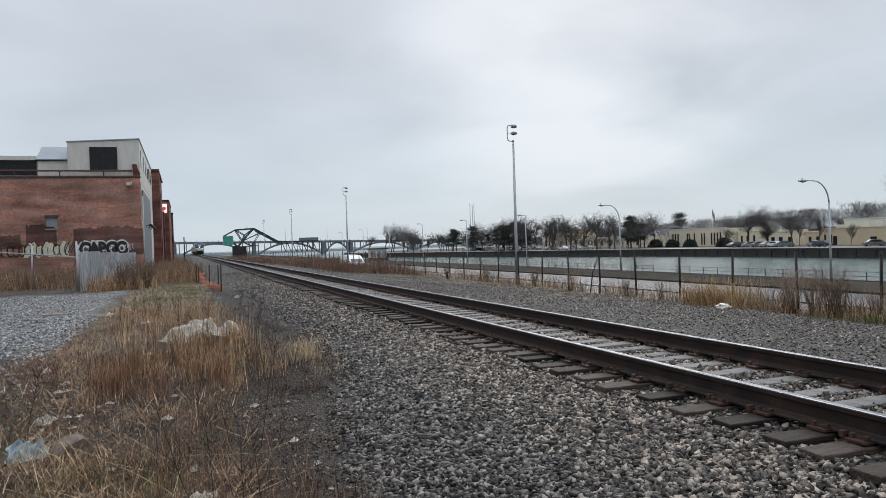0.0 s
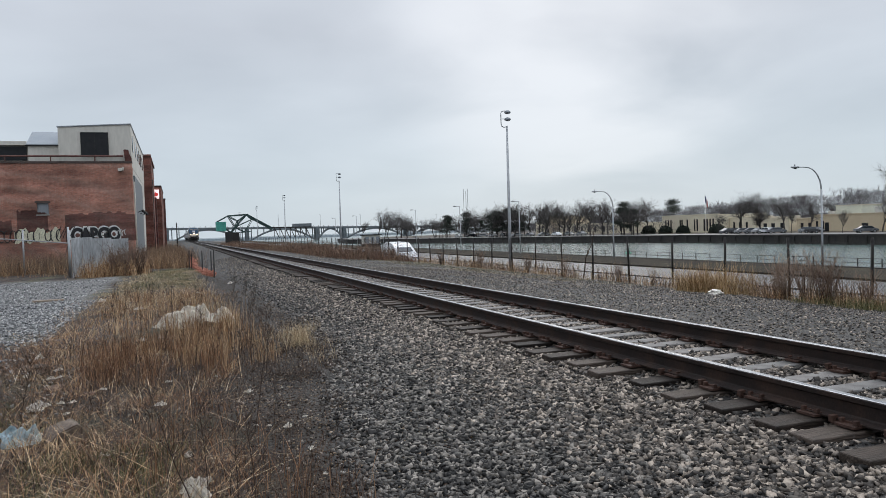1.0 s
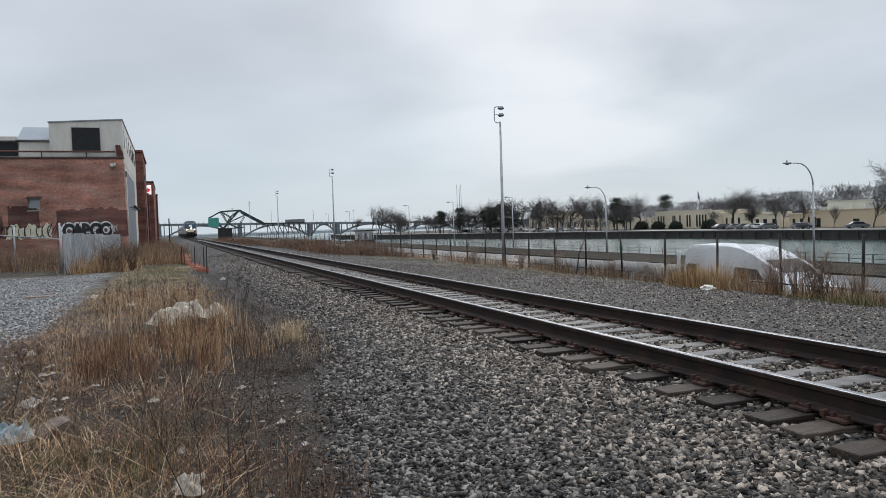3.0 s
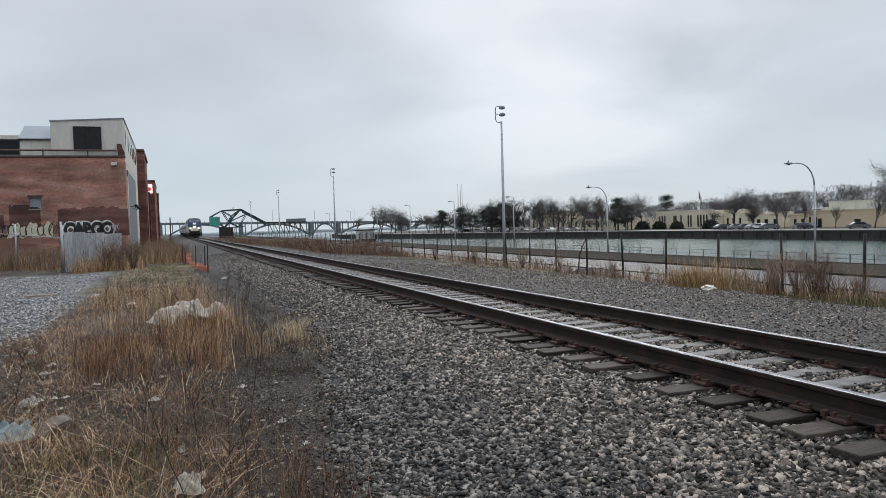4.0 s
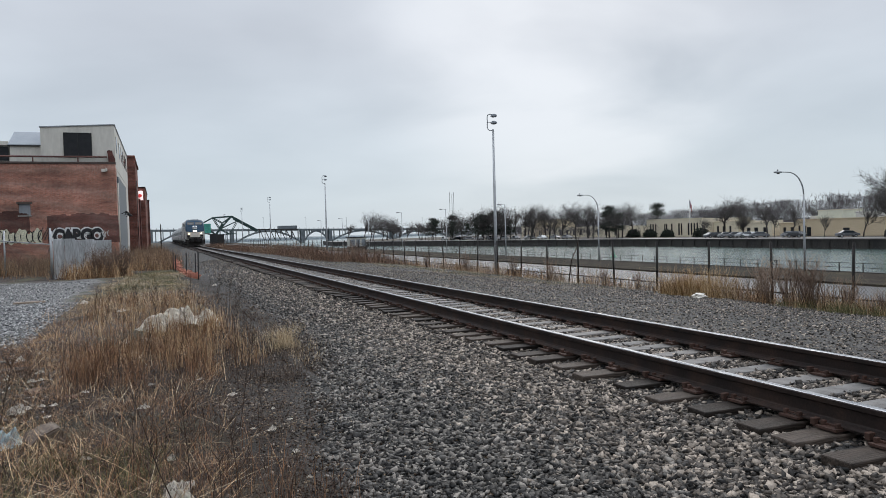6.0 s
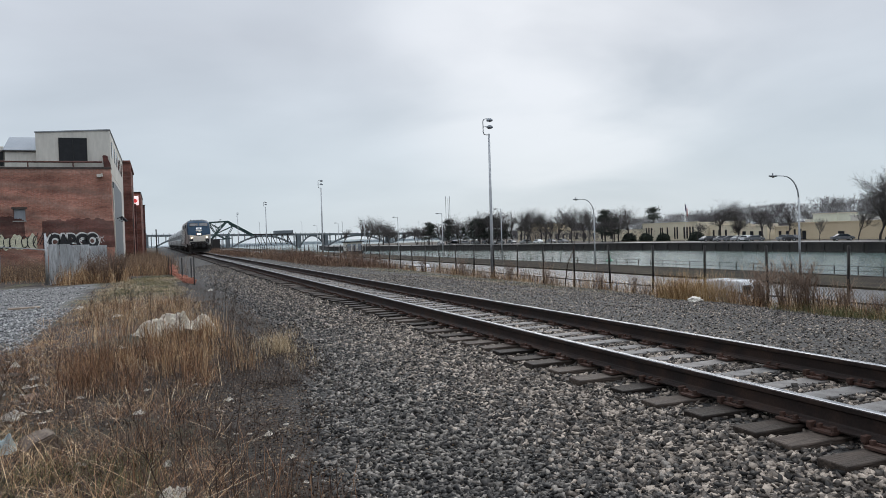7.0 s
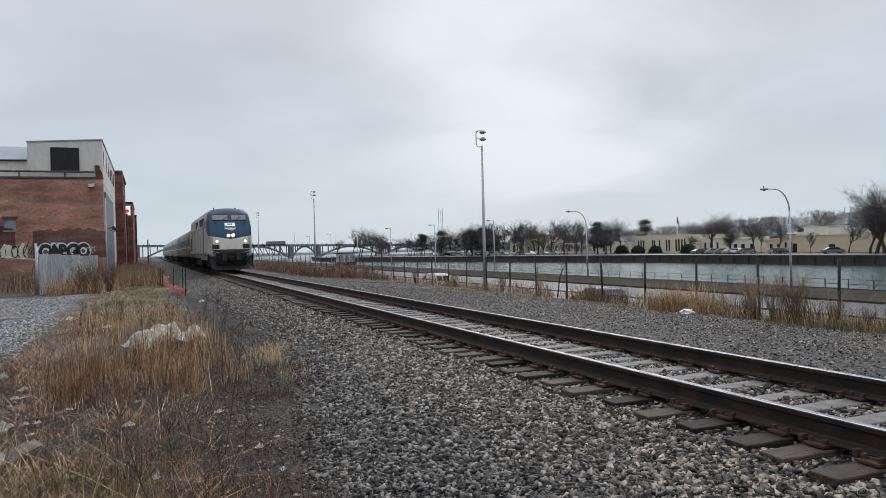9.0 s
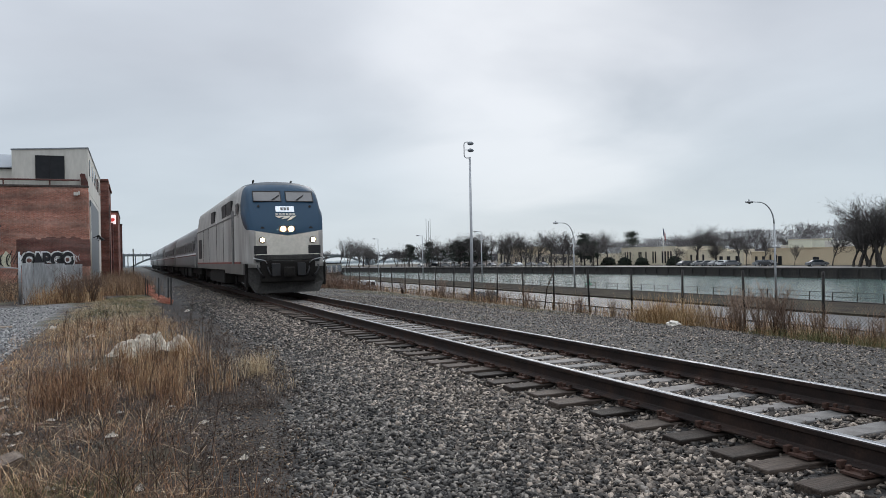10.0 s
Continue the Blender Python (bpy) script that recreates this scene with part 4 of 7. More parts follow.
# ---- street lamps on the water side ----
def build_street_lamp(h=9.6):
    p = thing("street_lamp", "grey steel street lamp with a curved arm over the road", "street lamp", "street lamps along the water")
    arm = [(0, 0, h - 2.2)]
    for k in range(1, 9):
        a = radians(k * 11.25)
        arm.append((-1.5 + 1.5 * math.cos(a), 0, h - 2.2 + 2.05 * math.sin(a)))
    arm += [(-1.9, 0, h - 0.13), (-2.2, 0, h - 0.12)]
    part("pole", chain(B(), [(0, 0, -0.1), (0, 0, 3), (0, 0, h - 2.2)], [0.12, 0.10, 0.075], n=8), M_GALV, p)
    part("arm", chain(B(), arm, [0.075] + [0.07 - 0.003 * k for k in range(len(arm) - 1)], n=8), M_GALV, p)
    bm = B()
    pts = [(-2.05, 0.08), (-2.2, 0.17), (-2.6, 0.2), (-2.85, 0.12)]
    for (xa, ra), (xb, rb) in zip(pts, pts[1:]):
        tube(bm, (xa, 0, h - 0.12), (xb, 0, h - 0.14), ra, rb, 10)
    for v in bm.verts:
        v.co.z = h - 0.13 + (v.co.z - h + 0.13) * 0.6
    lamp = part("lamp_head", bm, M_GALV, p)
    part("lens", tube(B(), (-2.45, 0, h - 0.2), (-2.45, 0, h - 0.30), 0.15, 0.08, 10), M_DARKGLASS, lamp)
    part("photocell", tube(B(), (-2.5, 0, h - 0.02), (-2.5, 0, h + 0.16), 0.06, 0.05, 8), M_GALV, lamp)
    return p


sl = build_street_lamp()
sl.matrix_basis = Matrix.Translation((LAMP_X, 51.25, ROAD_Z - 0.05)) @ pose(0, 0, 0, 0, 0, -15)
copy_thing(sl, Matrix.Translation((LAMP_X, 85.5, ROAD_Z - 0.25)) @ pose(0, 0, 0, 0, 0, -15))


def build_short_lamp(h=9.1):
    p = thing("street_lamp", "grey steel street lamp with a short straight arm", "street lamp", "short-armed street lamps along the water")
    part("pole", chain(B(), [(0, 0, -0.1), (0, 0, 3), (0, 0, h)], [0.11, 0.10, 0.075], n=8), M_GALV, p)
    part("arm", tube(B(), (0.05, 0, h - 0.1), (-0.7, 0, h - 0.02), 0.045, n=6), M_GALV, p)
    bm = box(B(), -1.35, -0.62, -0.16, 0.16, h - 0.09, h + 0.07, bevel=0.05)
    lamp = part("lamp_head", bm, M_GALV, p)
    part("lens", box(B(), -1.25, -0.8, -0.1, 0.1, h - 0.13, h - 0.085), M_DARKGLASS, lamp)
    return p


sh = build_short_lamp()
sh.matrix_basis = Matrix.Translation((LAMP_X, 114.4, ROAD_Z + 0.1)) @ pose(0, 0, 0, 0, 0, -15)
for y, dz in ((142.5, 0.3), (172.5, 0.6), (203.6, 0.75), (236, 0.9), (270, 1.0)):
    copy_thing(sh, Matrix.Translation((LAMP_X, y, ROAD_Z + 0.1)) @ pose(0, 0, 0, 0, 0, -15) @ Matrix.Diagonal((1, 1, 1 + dz / 9.1, 1)))


def build_railing():
    g = thing("railing", "long grey steel railing along the water's edge", "railing")
    for z in (0.42, 0.82):
        part("rail", tube(B(), (57.0, -10, ROAD_Z + 0.16 + z), (57.0, 380, ROAD_Z + 0.16 + z), 0.026, n=6), M_FENCE, g)
    proto = None
    for i in range(150):
        m = Matrix.Translation((57.0, 10 + 2.4 * i, ROAD_Z + 0.1))
        if proto is None:
            proto = part("post", box(B(), -0.04, 0.04, -0.04, 0.04, 0, 0.92, bevel=0.01), M_FENCE, g)
            proto.matrix_basis = m
        else:
            share(proto, m)
    part("kerb", box(B(), 56.7, 57.4, -100, 500, ROAD_Z - 0.2, ROAD_Z + 0.22), M_SEAWALL, g, "low concrete kerb under the railing")


build_railing()

# lane-side shelter by the road, far off
hut = thing("shelter", "small white roadside hut with a flat dark roof", "hut")
part("plinth", box(B(), 52.2, 57.6, 211.8, 215.4, ROAD_Z - 0.1, -2.6), M_SEAWALL, hut)
part("body", box(B(), 52.4, 57.4, 212, 215.2, -2.6, -0.02, bevel=0.03), M_WHITEWALL, hut)
part("roof", box(B(), 52.0, 57.9, 211.6, 215.6, -0.017, 0.24, bevel=0.03), M_SEAWALL, hut)
for x0 in (52.8, 54.4, 56.0):
    part("shutter", box(B(), x0, x0 + 1.1, 211.95, 211.997, -2.5, -0.5), M_GREYPANEL, hut, "blue-grey shutter")


# ---- the brick warehouse ----
def lettering(body, size, depth, material, name, parent, m, spread=0.0, label=""):
    cu = bpy.data.curves.new(name, "FONT")
    cu.body, cu.size, cu.extrude, cu.offset, cu.space_character = body, size, depth, spread, 0.86
    tmp = bpy.data.objects.new(name, cu)
    me = bpy.data.meshes.new_from_object(tmp)
    bpy.data.objects.remove(tmp)
    me.materials.append(material)
    ob = new(name, me)
    ob.parent, ob.matrix_basis = parent, m
    return tagged(ob, label)


def build_warehouse():
    w = thing("warehouse", "old red brick warehouse with a white rooftop storey and graffiti", "building")
    Y, R, L = 58.0, -2.88, -40.0
    m_coping = mat("dark_coping", [(0.05, 0.038, 0.033), (0.10, 0.075, 0.065)], fine=12, rough=0.85)
    m_patch = mat("dark_paint_patch", [(0.10, 0.04, 0.035), (0.15, 0.06, 0.05)], scale=2, fine=12, rough=0.8)
    m_rust = mat("rusty_pipe_paint", [(0.075, 0.033, 0.026), (0.15, 0.07, 0.055)], scale=2, fine=14, rough=0.75)
    # front wall round its one small window
    x0, x1, z0, z1 = -9.13, -8.40, 3.25, 4.05
    bm = B()
    for a, b, c, d in ((L, x0, -1, 6.85), (x1, R, -1, 6.85), (x0, x1, -1, z0), (x0, x1, z1, 6.85)):
        box(bm, a, b, Y, Y + 0.4, c, d)
    wall = part("front_wall", bm, M_BRICK, w, "weathered red brick wall")
    win = part("window", box(B(), x0, x1, Y + 0.13, Y + 0.17, z0, z1), M_GREYPANEL, w, "small boarded grey window")
    part("lintel", box(B(), x0 - 0.12, x1 + 0.12, Y - 0.03, Y + 0.1, z1, z1 + 0.16), m_coping, win)
    part("sill", box(B(), x0 - 0.06, x1 + 0.06, Y - 0.06, Y + 0.12, z0 - 0.08, z0), M_CONC, win)
    part("coping", box(B(), L, R + 0.06, Y - 0.07, Y + 0.47, 6.853, 7.0, bevel=0.02), m_coping, w)
    # darker band of old paint behind the graffiti
    for xa, xb, za, zb, seed in ((-7.4, -3.05, 1.2, 3.28, 1), (-10.4, -8.6, 2.0, 3.45, 2), (-13.6, -10.9, 1.9, 2.75, 3)):
        rnd = random.Random(seed)
        xs = np.linspace(xa, xb, 15)
        top, z = [], zb
        for x in xs:       # roller strokes: a stepped, ragged upper edge
            z += rnd.uniform(-0.14, 0.14)
            z = min(zb + 0.12, max(zb - 0.3, z))
            top += [(x, z), (x + 0.75 * (xb - xa) / 14, z + rnd.uniform(-0.03, 0.03))]
        part("paint_patch", prism(B(), [(xa, za)] + top + [(top[-1][0] + 0.05, za)], "y", Y - 0.006, Y - 0.002), M_BRICK_SOOTY, wall, "faded dark painted patch")
    # side wall along the track
    part("side_wall", box(B(), R - 0.4, R, Y + 0.4, 80, -1, 5.2), M_WHITEWALL, w, "white clad side wall")
    part("corner_pier", box(B(), R, R + 0.015, Y, Y + 1.4, -1, 7.0), M_BRICK, w)
    part("corner_pipe", tube(B(), (R + 0.07, Y + 1.5, -0.6), (R + 0.07, Y + 1.5, 5.6), 0.05, n=8), M_WHITEWALL, w, "white drain pipe")
    part("loading_door", box(B(), R + 0.003, R + 0.1, Y + 2.0, 73, -0.6, 6.1), M_DOORPANEL, w, "large blue-grey metal loading door")
    for y in (62.5, 66.5, 70.5):
        bm = tube(B(), (R + 0.1, y, 3.4), (R + 0.45, y, 3.55), 0.03, n=6)
        tube(bm, (R + 0.45, y, 3.6), (R + 0.50, y, 3.42), 0.07, 0.16, n=8)
        part("wall_lamp", bm, M_BLACK, w, "small black wall lamp")
    part("upper_side", box(B(), R - 0.3, R - 0.002, Y + 1.6, 80, 5.2, 7.3), M_WHITEWALL, w)
    # rooftop storey
    bm = prism(B(), [(-7.65, 6.6), (-2.86, 6.6), (-2.86, 9.72), (-7.65, 9.45)], "y", Y + 0.42, 80)
    roof = part("rooftop_storey", bm, M_WHITEWALL, w, "off-white metal clad rooftop storey")
    part("roof_edge", prism(B(), [(-7.70, 9.455), (-2.81, 9.725), (-2.81, 9.80), (-7.70, 9.53)], "y", Y + 0.36, 80.1), M_GREYPANEL, roof)
    win = part("window", box(B(), -6.16, -4.41, Y + 0.36, Y + 0.415, 7.5, 9.08), M_FARWIN, w, "large dark rooftop window")
    fr = B()
    for a, b, c, d in ((-6.2, -6.16, 7.46, 9.12), (-4.41, -4.37, 7.46, 9.12), (-6.16, -4.41, 9.08, 9.12), (-6.16, -4.41, 7.46, 7.5), (-5.30, -5.27, 7.5, 9.08)):
        box(fr, a, b, Y + 0.33, Y + 0.41, c, d)
    part("frame", fr, M_BLACK, win)
    for y in (60, 64, 67, 70, 73, 76):
        part("side_window", box(B(), -2.856, -2.82, y, y + 1.1, 7.9, 9.1), M_DARKGLASS, w)
    bm = prism(B(), [(-9.75, 7.0), (-7.66, 7.0), (-7.66, 8.25), (-9.75, 8.25)], "y", Y + 1.5, 78)
    part("rooftop_annex", bm, M_WHITEWALL, w, "pale rooftop annex")
    bm = prism(B(), [(Y + 1.42, 8.253), (Y + 1.42, 8.36), (Y + 4.2, 9.62), (78, 9.62), (78, 8.253)], "x", -9.85, -7.66)
    part("annex_roof", bm, M_GREYPANEL, w, "sloping blue-grey metal annex roof")
    part("annex_gutter", tube(B(), (-9.9, Y + 1.38, 8.27), (-7.66, Y + 1.38, 8.27), 0.045, n=6), M_BLACK, w)
    part("rooftop_annex", box(B(), -26, -9.86, Y + 2.0, 78, 7.0, 8.3), M_WHITEWALL, w, "low white rooftop annex")
    part("annex_roof", box(B(), -26.2, -9.87, Y + 1.7, 78, 8.303, 8.62, bevel=0.03), M_WHITEWALL, w, "pale flat roof edge")
    part("annex_window", box(B(), -25, -9.9, Y + 1.94, Y + 1.997, 7.25, 8.25), M_FARWIN, w, "long dark window strip")
    rail = B()
    tube(rail, (L, Y + 0.2, 7.40), (-3.4, Y + 0.2, 7.38), 0.065, n=6)
    for x in np.arange(-5.3, L, -2.85):
        tube(rail, (x, Y + 0.2, 7.0), (x, Y + 0.2, 7.40), 0.05, n=6)
    part("roof_rail", rail, m_rust, w, "rusty pipe rail along the parapet")
    bm = B()
    prism(bm, [(-3.30, 7.003), (R + 0.02, 7.003), (R + 0.02, 7.25), (-3.02, 7.6), (-3.04, 7.82), (-3.28, 7.86), (-3.38, 7.78), (-3.34, 7.6)], "y", Y - 0.02, Y + 0.5)
    part("chimney_pier", bm, M_BRICK_DARK, w)
    bm = box(B(), -3.78, -3.52, Y - 0.28, Y - 0.02, 6.25, 6.48, bevel=0.02)
    box(bm, -3.5, -3.4, Y - 0.2, Y - 0.02, 6.3, 6.55, bevel=0.02)
    part("flood_lamp", bm, M_WHITEWALL, w, "small grey wall flood lamp")
    part("roof_deck", box(B(), L, R - 0.42, Y + 0.42, 80, 6.4, 6.58), M_SEAWALL, w)
    part("rear_wall", box(B(), L, R, 80.01, 80.4, -1, 6.9), M_BRICK, w)
    # painted lettering
    m_blk, m_wht = mat("black_spray_paint", [(0.010, 0.010, 0.012), (0.022, 0.022, 0.024)], fine=20, rough=0.5), mat("white_spray_paint", [(0.55, 0.56, 0.55), (0.72, 0.72, 0.70)], fine=20, rough=0.6)
    m_yel = mat("pale_yellow_spray_paint", [(0.48, 0.46, 0.33), (0.62, 0.60, 0.46)], fine=10, rough=0.6)
    up = pose(0, 0, 0, 90, 0, 0)
    lettering("CARGO", 1.30, 0.004, m_wht, "graffiti_outline", wall, Matrix.Translation((-7.08, Y - 0.008, 1.26)) @ up @ Matrix.Diagonal((0.76, 1, 1, 1)), 0.19, "white sprayed graffiti outline")
    lettering("CARGO", 1.30, 0.004, m_blk, "graffiti_letters", wall, Matrix.Translation((-7.05, Y - 0.017, 1.28)) @ up @ Matrix.Diagonal((0.76, 1, 1, 1)), 0.075, "black sprayed graffiti letters")
    rnd = random.Random(3)
    bm = B()
    xs = np.linspace(-10.6, -7.75, 40)     # unreadable tag: one ragged pale field
    top = [(x, 2.15 + 0.16 * math.sin(x * 6.1) + 0.08 * math.sin(x * 17)) for x in xs]
    low = [(x, 1.30 + 0.08 * math.sin(x * 7.3) + 0.05 * math.sin(x * 19)) for x in xs[::-1]]
    prism(bm, low + top, "y", Y - 0.010, Y - 0.003)
    part("graffiti_tag", bm, m_yel, wall, "pale yellow sprayed tag")
    bm = B()
    for i in range(16):
        cx = -13.2 + 0.36 * i
        chain(bm, [(cx + 0.2 * math.cos(a), Y - 0.03, 1.76 + 0.42 * math.sin(a)) for a in np.linspace(rnd.uniform(0, 3), rnd.uniform(3.5, 6.5), 8)], rnd.uniform(0.02, 0.05), n=4)
    for i in range(5):
        cx = -8.0 + 0.2 * i
        tube(bm, (cx, Y - 0.02, 1.5), (cx + rnd.uniform(0.1, 0.5), Y - 0.02, 2.4), 0.03, n=4)
    part("graffiti_lines", bm, m_blk, wall, "black sprayed tag lines")
    bm = B()
    for i in range(4):
        cx = -3.95 + 0.16 * i
        chain(bm, [(cx + 0.09 * math.cos(a), Y - 0.02, 1.75 + 0.2 * math.sin(a) + 0.1 * (i % 2)) for a in np.linspace(0.5 * i, 3.8 + 0.4 * i, 7)], 0.022, n=4)
    part("graffiti_scrawl", bm, m_wht, wall, "small white sprayed scrawl")
    return w


build_warehouse()


def build_rear_blocks():
    a = thing("brick_annex", "dark red brick block with piers beside the track", "building")
    part("wall", box(B(), -30, -2.30, 82.0, 96, -1, 9.8), M_BRICK_MID, a)
    part("coping", box(B(), -30.1, -2.17, 81.9, 96.1, 9.803, 10.05, bevel=0.03), M_BRICK_MID, a)
    part("pier", box(B(), -2.297, -2.17, 82.0, 83.2, -1, 9.8), M_BRICK_MID, a)
    part("wall_pipe", tube(B(), (-2.2, 84.2, -0.5), (-2.2, 84.2, 7.6), 0.08, n=8), M_RAIL, a)
    b = thing("brick_block", "red brick block carrying a lit sign box", "building")
    part("wall", box(B(), -30, -1.62, 100.0, 116, -1, 7.85), M_BRICK_MID, b)
    part("coping", box(B(), -30.1, -1.55, 99.9, 116.1, 7.853, 8.02, bevel=0.03), M_RAIL, b)
    part("lower_wing", box(B(), -2.95, -2.16, 97.5, 99.56, -1, 6.4), M_BRICK_DARK, b)
    m_sign = mat("pale_lit_sign", [(0.7, 0.55, 0.55), (0.8, 0.72, 0.72)], rough=0.4, bump=0, emit=((1.0, 0.80, 0.80), 0.9))
    s = thing("sign_box", "pale square lit sign with a red shape", "sign")
    part("panel", box(B(), -2.66, -1.86, 99.6, 99.88, 6.33, 7.48, bevel=0.02), m_sign, s)
    m_red = mat("red_sign_shape", [(0.55, 0.03, 0.03), (0.65, 0.06, 0.05)], rough=0.4, bump=0, emit=((1.0, 0.1, 0.1), 0.3))
    part("emblem", prism(B(), [(-2.5, 6.75), (-2.3, 7.15), (-2.05, 7.0), (-1.92, 7.05), (-2.05, 6.7), (-2.3, 6.6)], "y", 99.57, 99.597), m_red, s)
    c = thing("brick_stack", "narrow dark brick stack by the track", "stack")
    part("shaft", box(B(), -1.76, -1.40, 119.8, 121, -1, 7.2, bevel=0.02), M_BRICK_DARK, c)
    part("cap", box(B(), -1.80, -1.36, 119.7, 121.1, 7.203, 7.35), M_RAIL, c)
    d = thing("signal_mast", "thin dark signal mast beside the line", "mast")
    part("mast", tube(B(), (0.08, 120, -0.6), (0.08, 120, 3.6), 0.09, n=8), M_BLACK, d)
    part("step", box(B(), -0.17, 0.33, 119.85, 120.15, -0.6, -0.4), M_CONC, d)
    e = thing("equipment_cabinet", "black trackside equipment cabinet on a base", "cabinet")
    part("body", box(B(), 10.7, 12.2, 176.5, 178, -0.5, 2.2, bevel=0.05), M_BLACK, e)
    part("base", box(B(), 10.5, 12.4, 176.3, 178.2, -0.9, -0.5), M_CONC, e)


build_rear_blocks()


# ---- yard fence and corrugated screen ----
def build_yard_fence():
    g = thing("yard_fence", "galvanised pipe and wire fence of the yard", "fence")
    a, b = Vector((-5.0, 40.0, -0.55)), Vector((-13.4, 54.5, -0.55))
    for k in range(4):
        p = a.lerp(b, k / 3)
        part("post", tube(B(), p, p + Vector((0, 0, 2.55)), 0.045, n=8), M_GALV, g)
    part("top_rail", tube(B(), a + Vector((0, 0, 1.75)), b + Vector((0, 0, 2.45)), 0.03, n=6), M_GALV, g)
    v, f = [], []
    n = 90
    for s in (0, 1):
        for i in range(-14, n):
            p, q = a.lerp(b, max(0, i / n)), a.lerp(b, min(1, max(0, (i + 11) / n)))
            lo, hi = (p, q) if s else (q, p)
            k = len(v)
            v += [lo + Vector((0, 0, 0.05)), lo + Vector((0.006, 0, 0.05)), hi + Vector((0.006, 0, 1.72)), hi + Vector((0, 0, 1.72))]
            f.append((k, k + 1, k + 2, k + 3))
    tagged(part("wire_mesh", (v, f), M_WIRE, g, "thin woven wire mesh"), kind="stuff")
    s = thing("corrugated_screen", "corrugated zinc sheet fence with a steel end post", "fence")
    a, b = Vector((-4.9, 40.1, -0.6)), Vector((-2.68, 46.6, -0.6))
    d = (b - a)
    L = d.length
    d.normalize()
    nrm = Vector((d.y, -d.x, 0))
    k, sheets = 0, 6
    for i in range(sheets):
        bm = B()
        m = 28
        rows = []
        top = 2.06 - 0.03 * i + (0.04 if i % 2 else 0)
        for z in (0.0, top):
            rows.append([bm.verts.new(a + d * (L * (i + j / m) / sheets) + nrm * (0.018 * math.sin(j / m * 2 * math.pi * 9) + 0.01 * (i % 2)) + Vector((0, 0, z))) for j in range(m + 1)])
        for j in range(m):
            bm.faces.new((rows[0][j], rows[0][j + 1], rows[1][j + 1], rows[1][j]))
        bmesh.ops.solidify(bm, geom=bm.faces[:], thickness=0.004)
        part("sheet", bm, M_CORR, s)
    part("post", tube(B(), a + Vector((-0.08, -0.05, -0.1)), a + Vector((-0.08, -0.05, 2.45)), 0.06, n=8), M_GALV, s)


build_yard_fence()


def build_safety_fence():
    m_or = mat("faded_orange_netting", [(0.38, 0.13, 0.085), (0.56, 0.27, 0.19)], scale=3, fine=20, rough=0.7)
    g = thing("safety_netting", "torn orange plastic safety netting on the ground", "netting")
    rnd = random.Random(9)
    for a, b, h in (((0.72, 49, -0.5), (0.95, 43, -0.5), 0.75), ((0.95, 40.5, -0.52), (1.25, 36, -0.52), 0.42), ((1.2, 35.6, -0.52), (1.5, 33.6, -0.52), 0.38)):
        bm = B()
        a, b = Vector(a), Vector(b)
        n = 26
        tops = [h * (0.55 + 0.45 * noise.noise(Vector((i * 0.6, h * 9, 0)))) for i in range(n + 1)]
        for i in range(n):
            p, q = a.lerp(b, i / n), a.lerp(b, (i + 1) / n)
            box(bm, p.x - 0.01, p.x + 0.015, p.y - 0.03, p.y + 0.03, -0.55, -0.5 + tops[i])
            for z in np.arange(0.03, max(0.06, tops[i]), 0.10):
                tube(bm, p + Vector((rnd.uniform(-0.16, 0.16), 0, z + rnd.uniform(-0.05, 0.05))), q + Vector((rnd.uniform(-0.16, 0.16), 0, z + rnd.uniform(-0.05, 0.05))), 0.024, n=4)
        part("net", bm, m_or, g)
    for x, y, h in ((1.11, 37.4, 1.1), (1.40, 34.4, 1.12), (1.46, 33.0, 1.2), (0.62, 44.5, 1.0), (0.72, 43.2, 0.9)):
        st = thing("stake", "dark steel stake driven into the verge", "stake", "dark stakes")
        part("shaft", tube(B(), (x, y, -0.7), (x + 0.02, y, -0.5 + h), 0.028, 0.024, n=6), M_BLACK, st)


build_safety_fence()


# ---- litter and lumps near the camera ----
def lump(name, label, category, at, size, material, seed, rough=0.35, sub=3, flat=0.0, scale=2.2):
    bm = B()
    bmesh.ops.create_icosphere(bm, subdivisions=sub, radius=1.0)
    for v in bm.verts:
        k = 1 + rough * noise.noise(v.co * scale + Vector((seed * 7.1, 0, 0))) + 0.3 * rough * noise.noise(v.co * scale * 3 + Vector((0, seed * 3.3, 0)))
        v.co = Vector((v.co.x * size[0], v.co.y * size[1], max(v.co.z, -0.4) * size[2])) * k
    ob = part(name, bm, material)
    ob.matrix_basis = at
    return tagged(ob, label, category)


M_FOAM = mat("dirty_white_sheeting", [(0.58, 0.52, 0.43), (0.76, 0.71, 0.62), (0.86, 0.82, 0.74)], scale=3, fine=18, rough=0.7)
M_PAPER = mat("soiled_white_paper", [(0.58, 0.53, 0.46), (0.82, 0.78, 0.71)], scale=6, fine=30, rough=0.7)
M_BAG = mat("pale_blue_plastic", [(0.42, 0.55, 0.60), (0.60, 0.70, 0.74)], scale=5, fine=18, rough=0.3, spec=0.5)


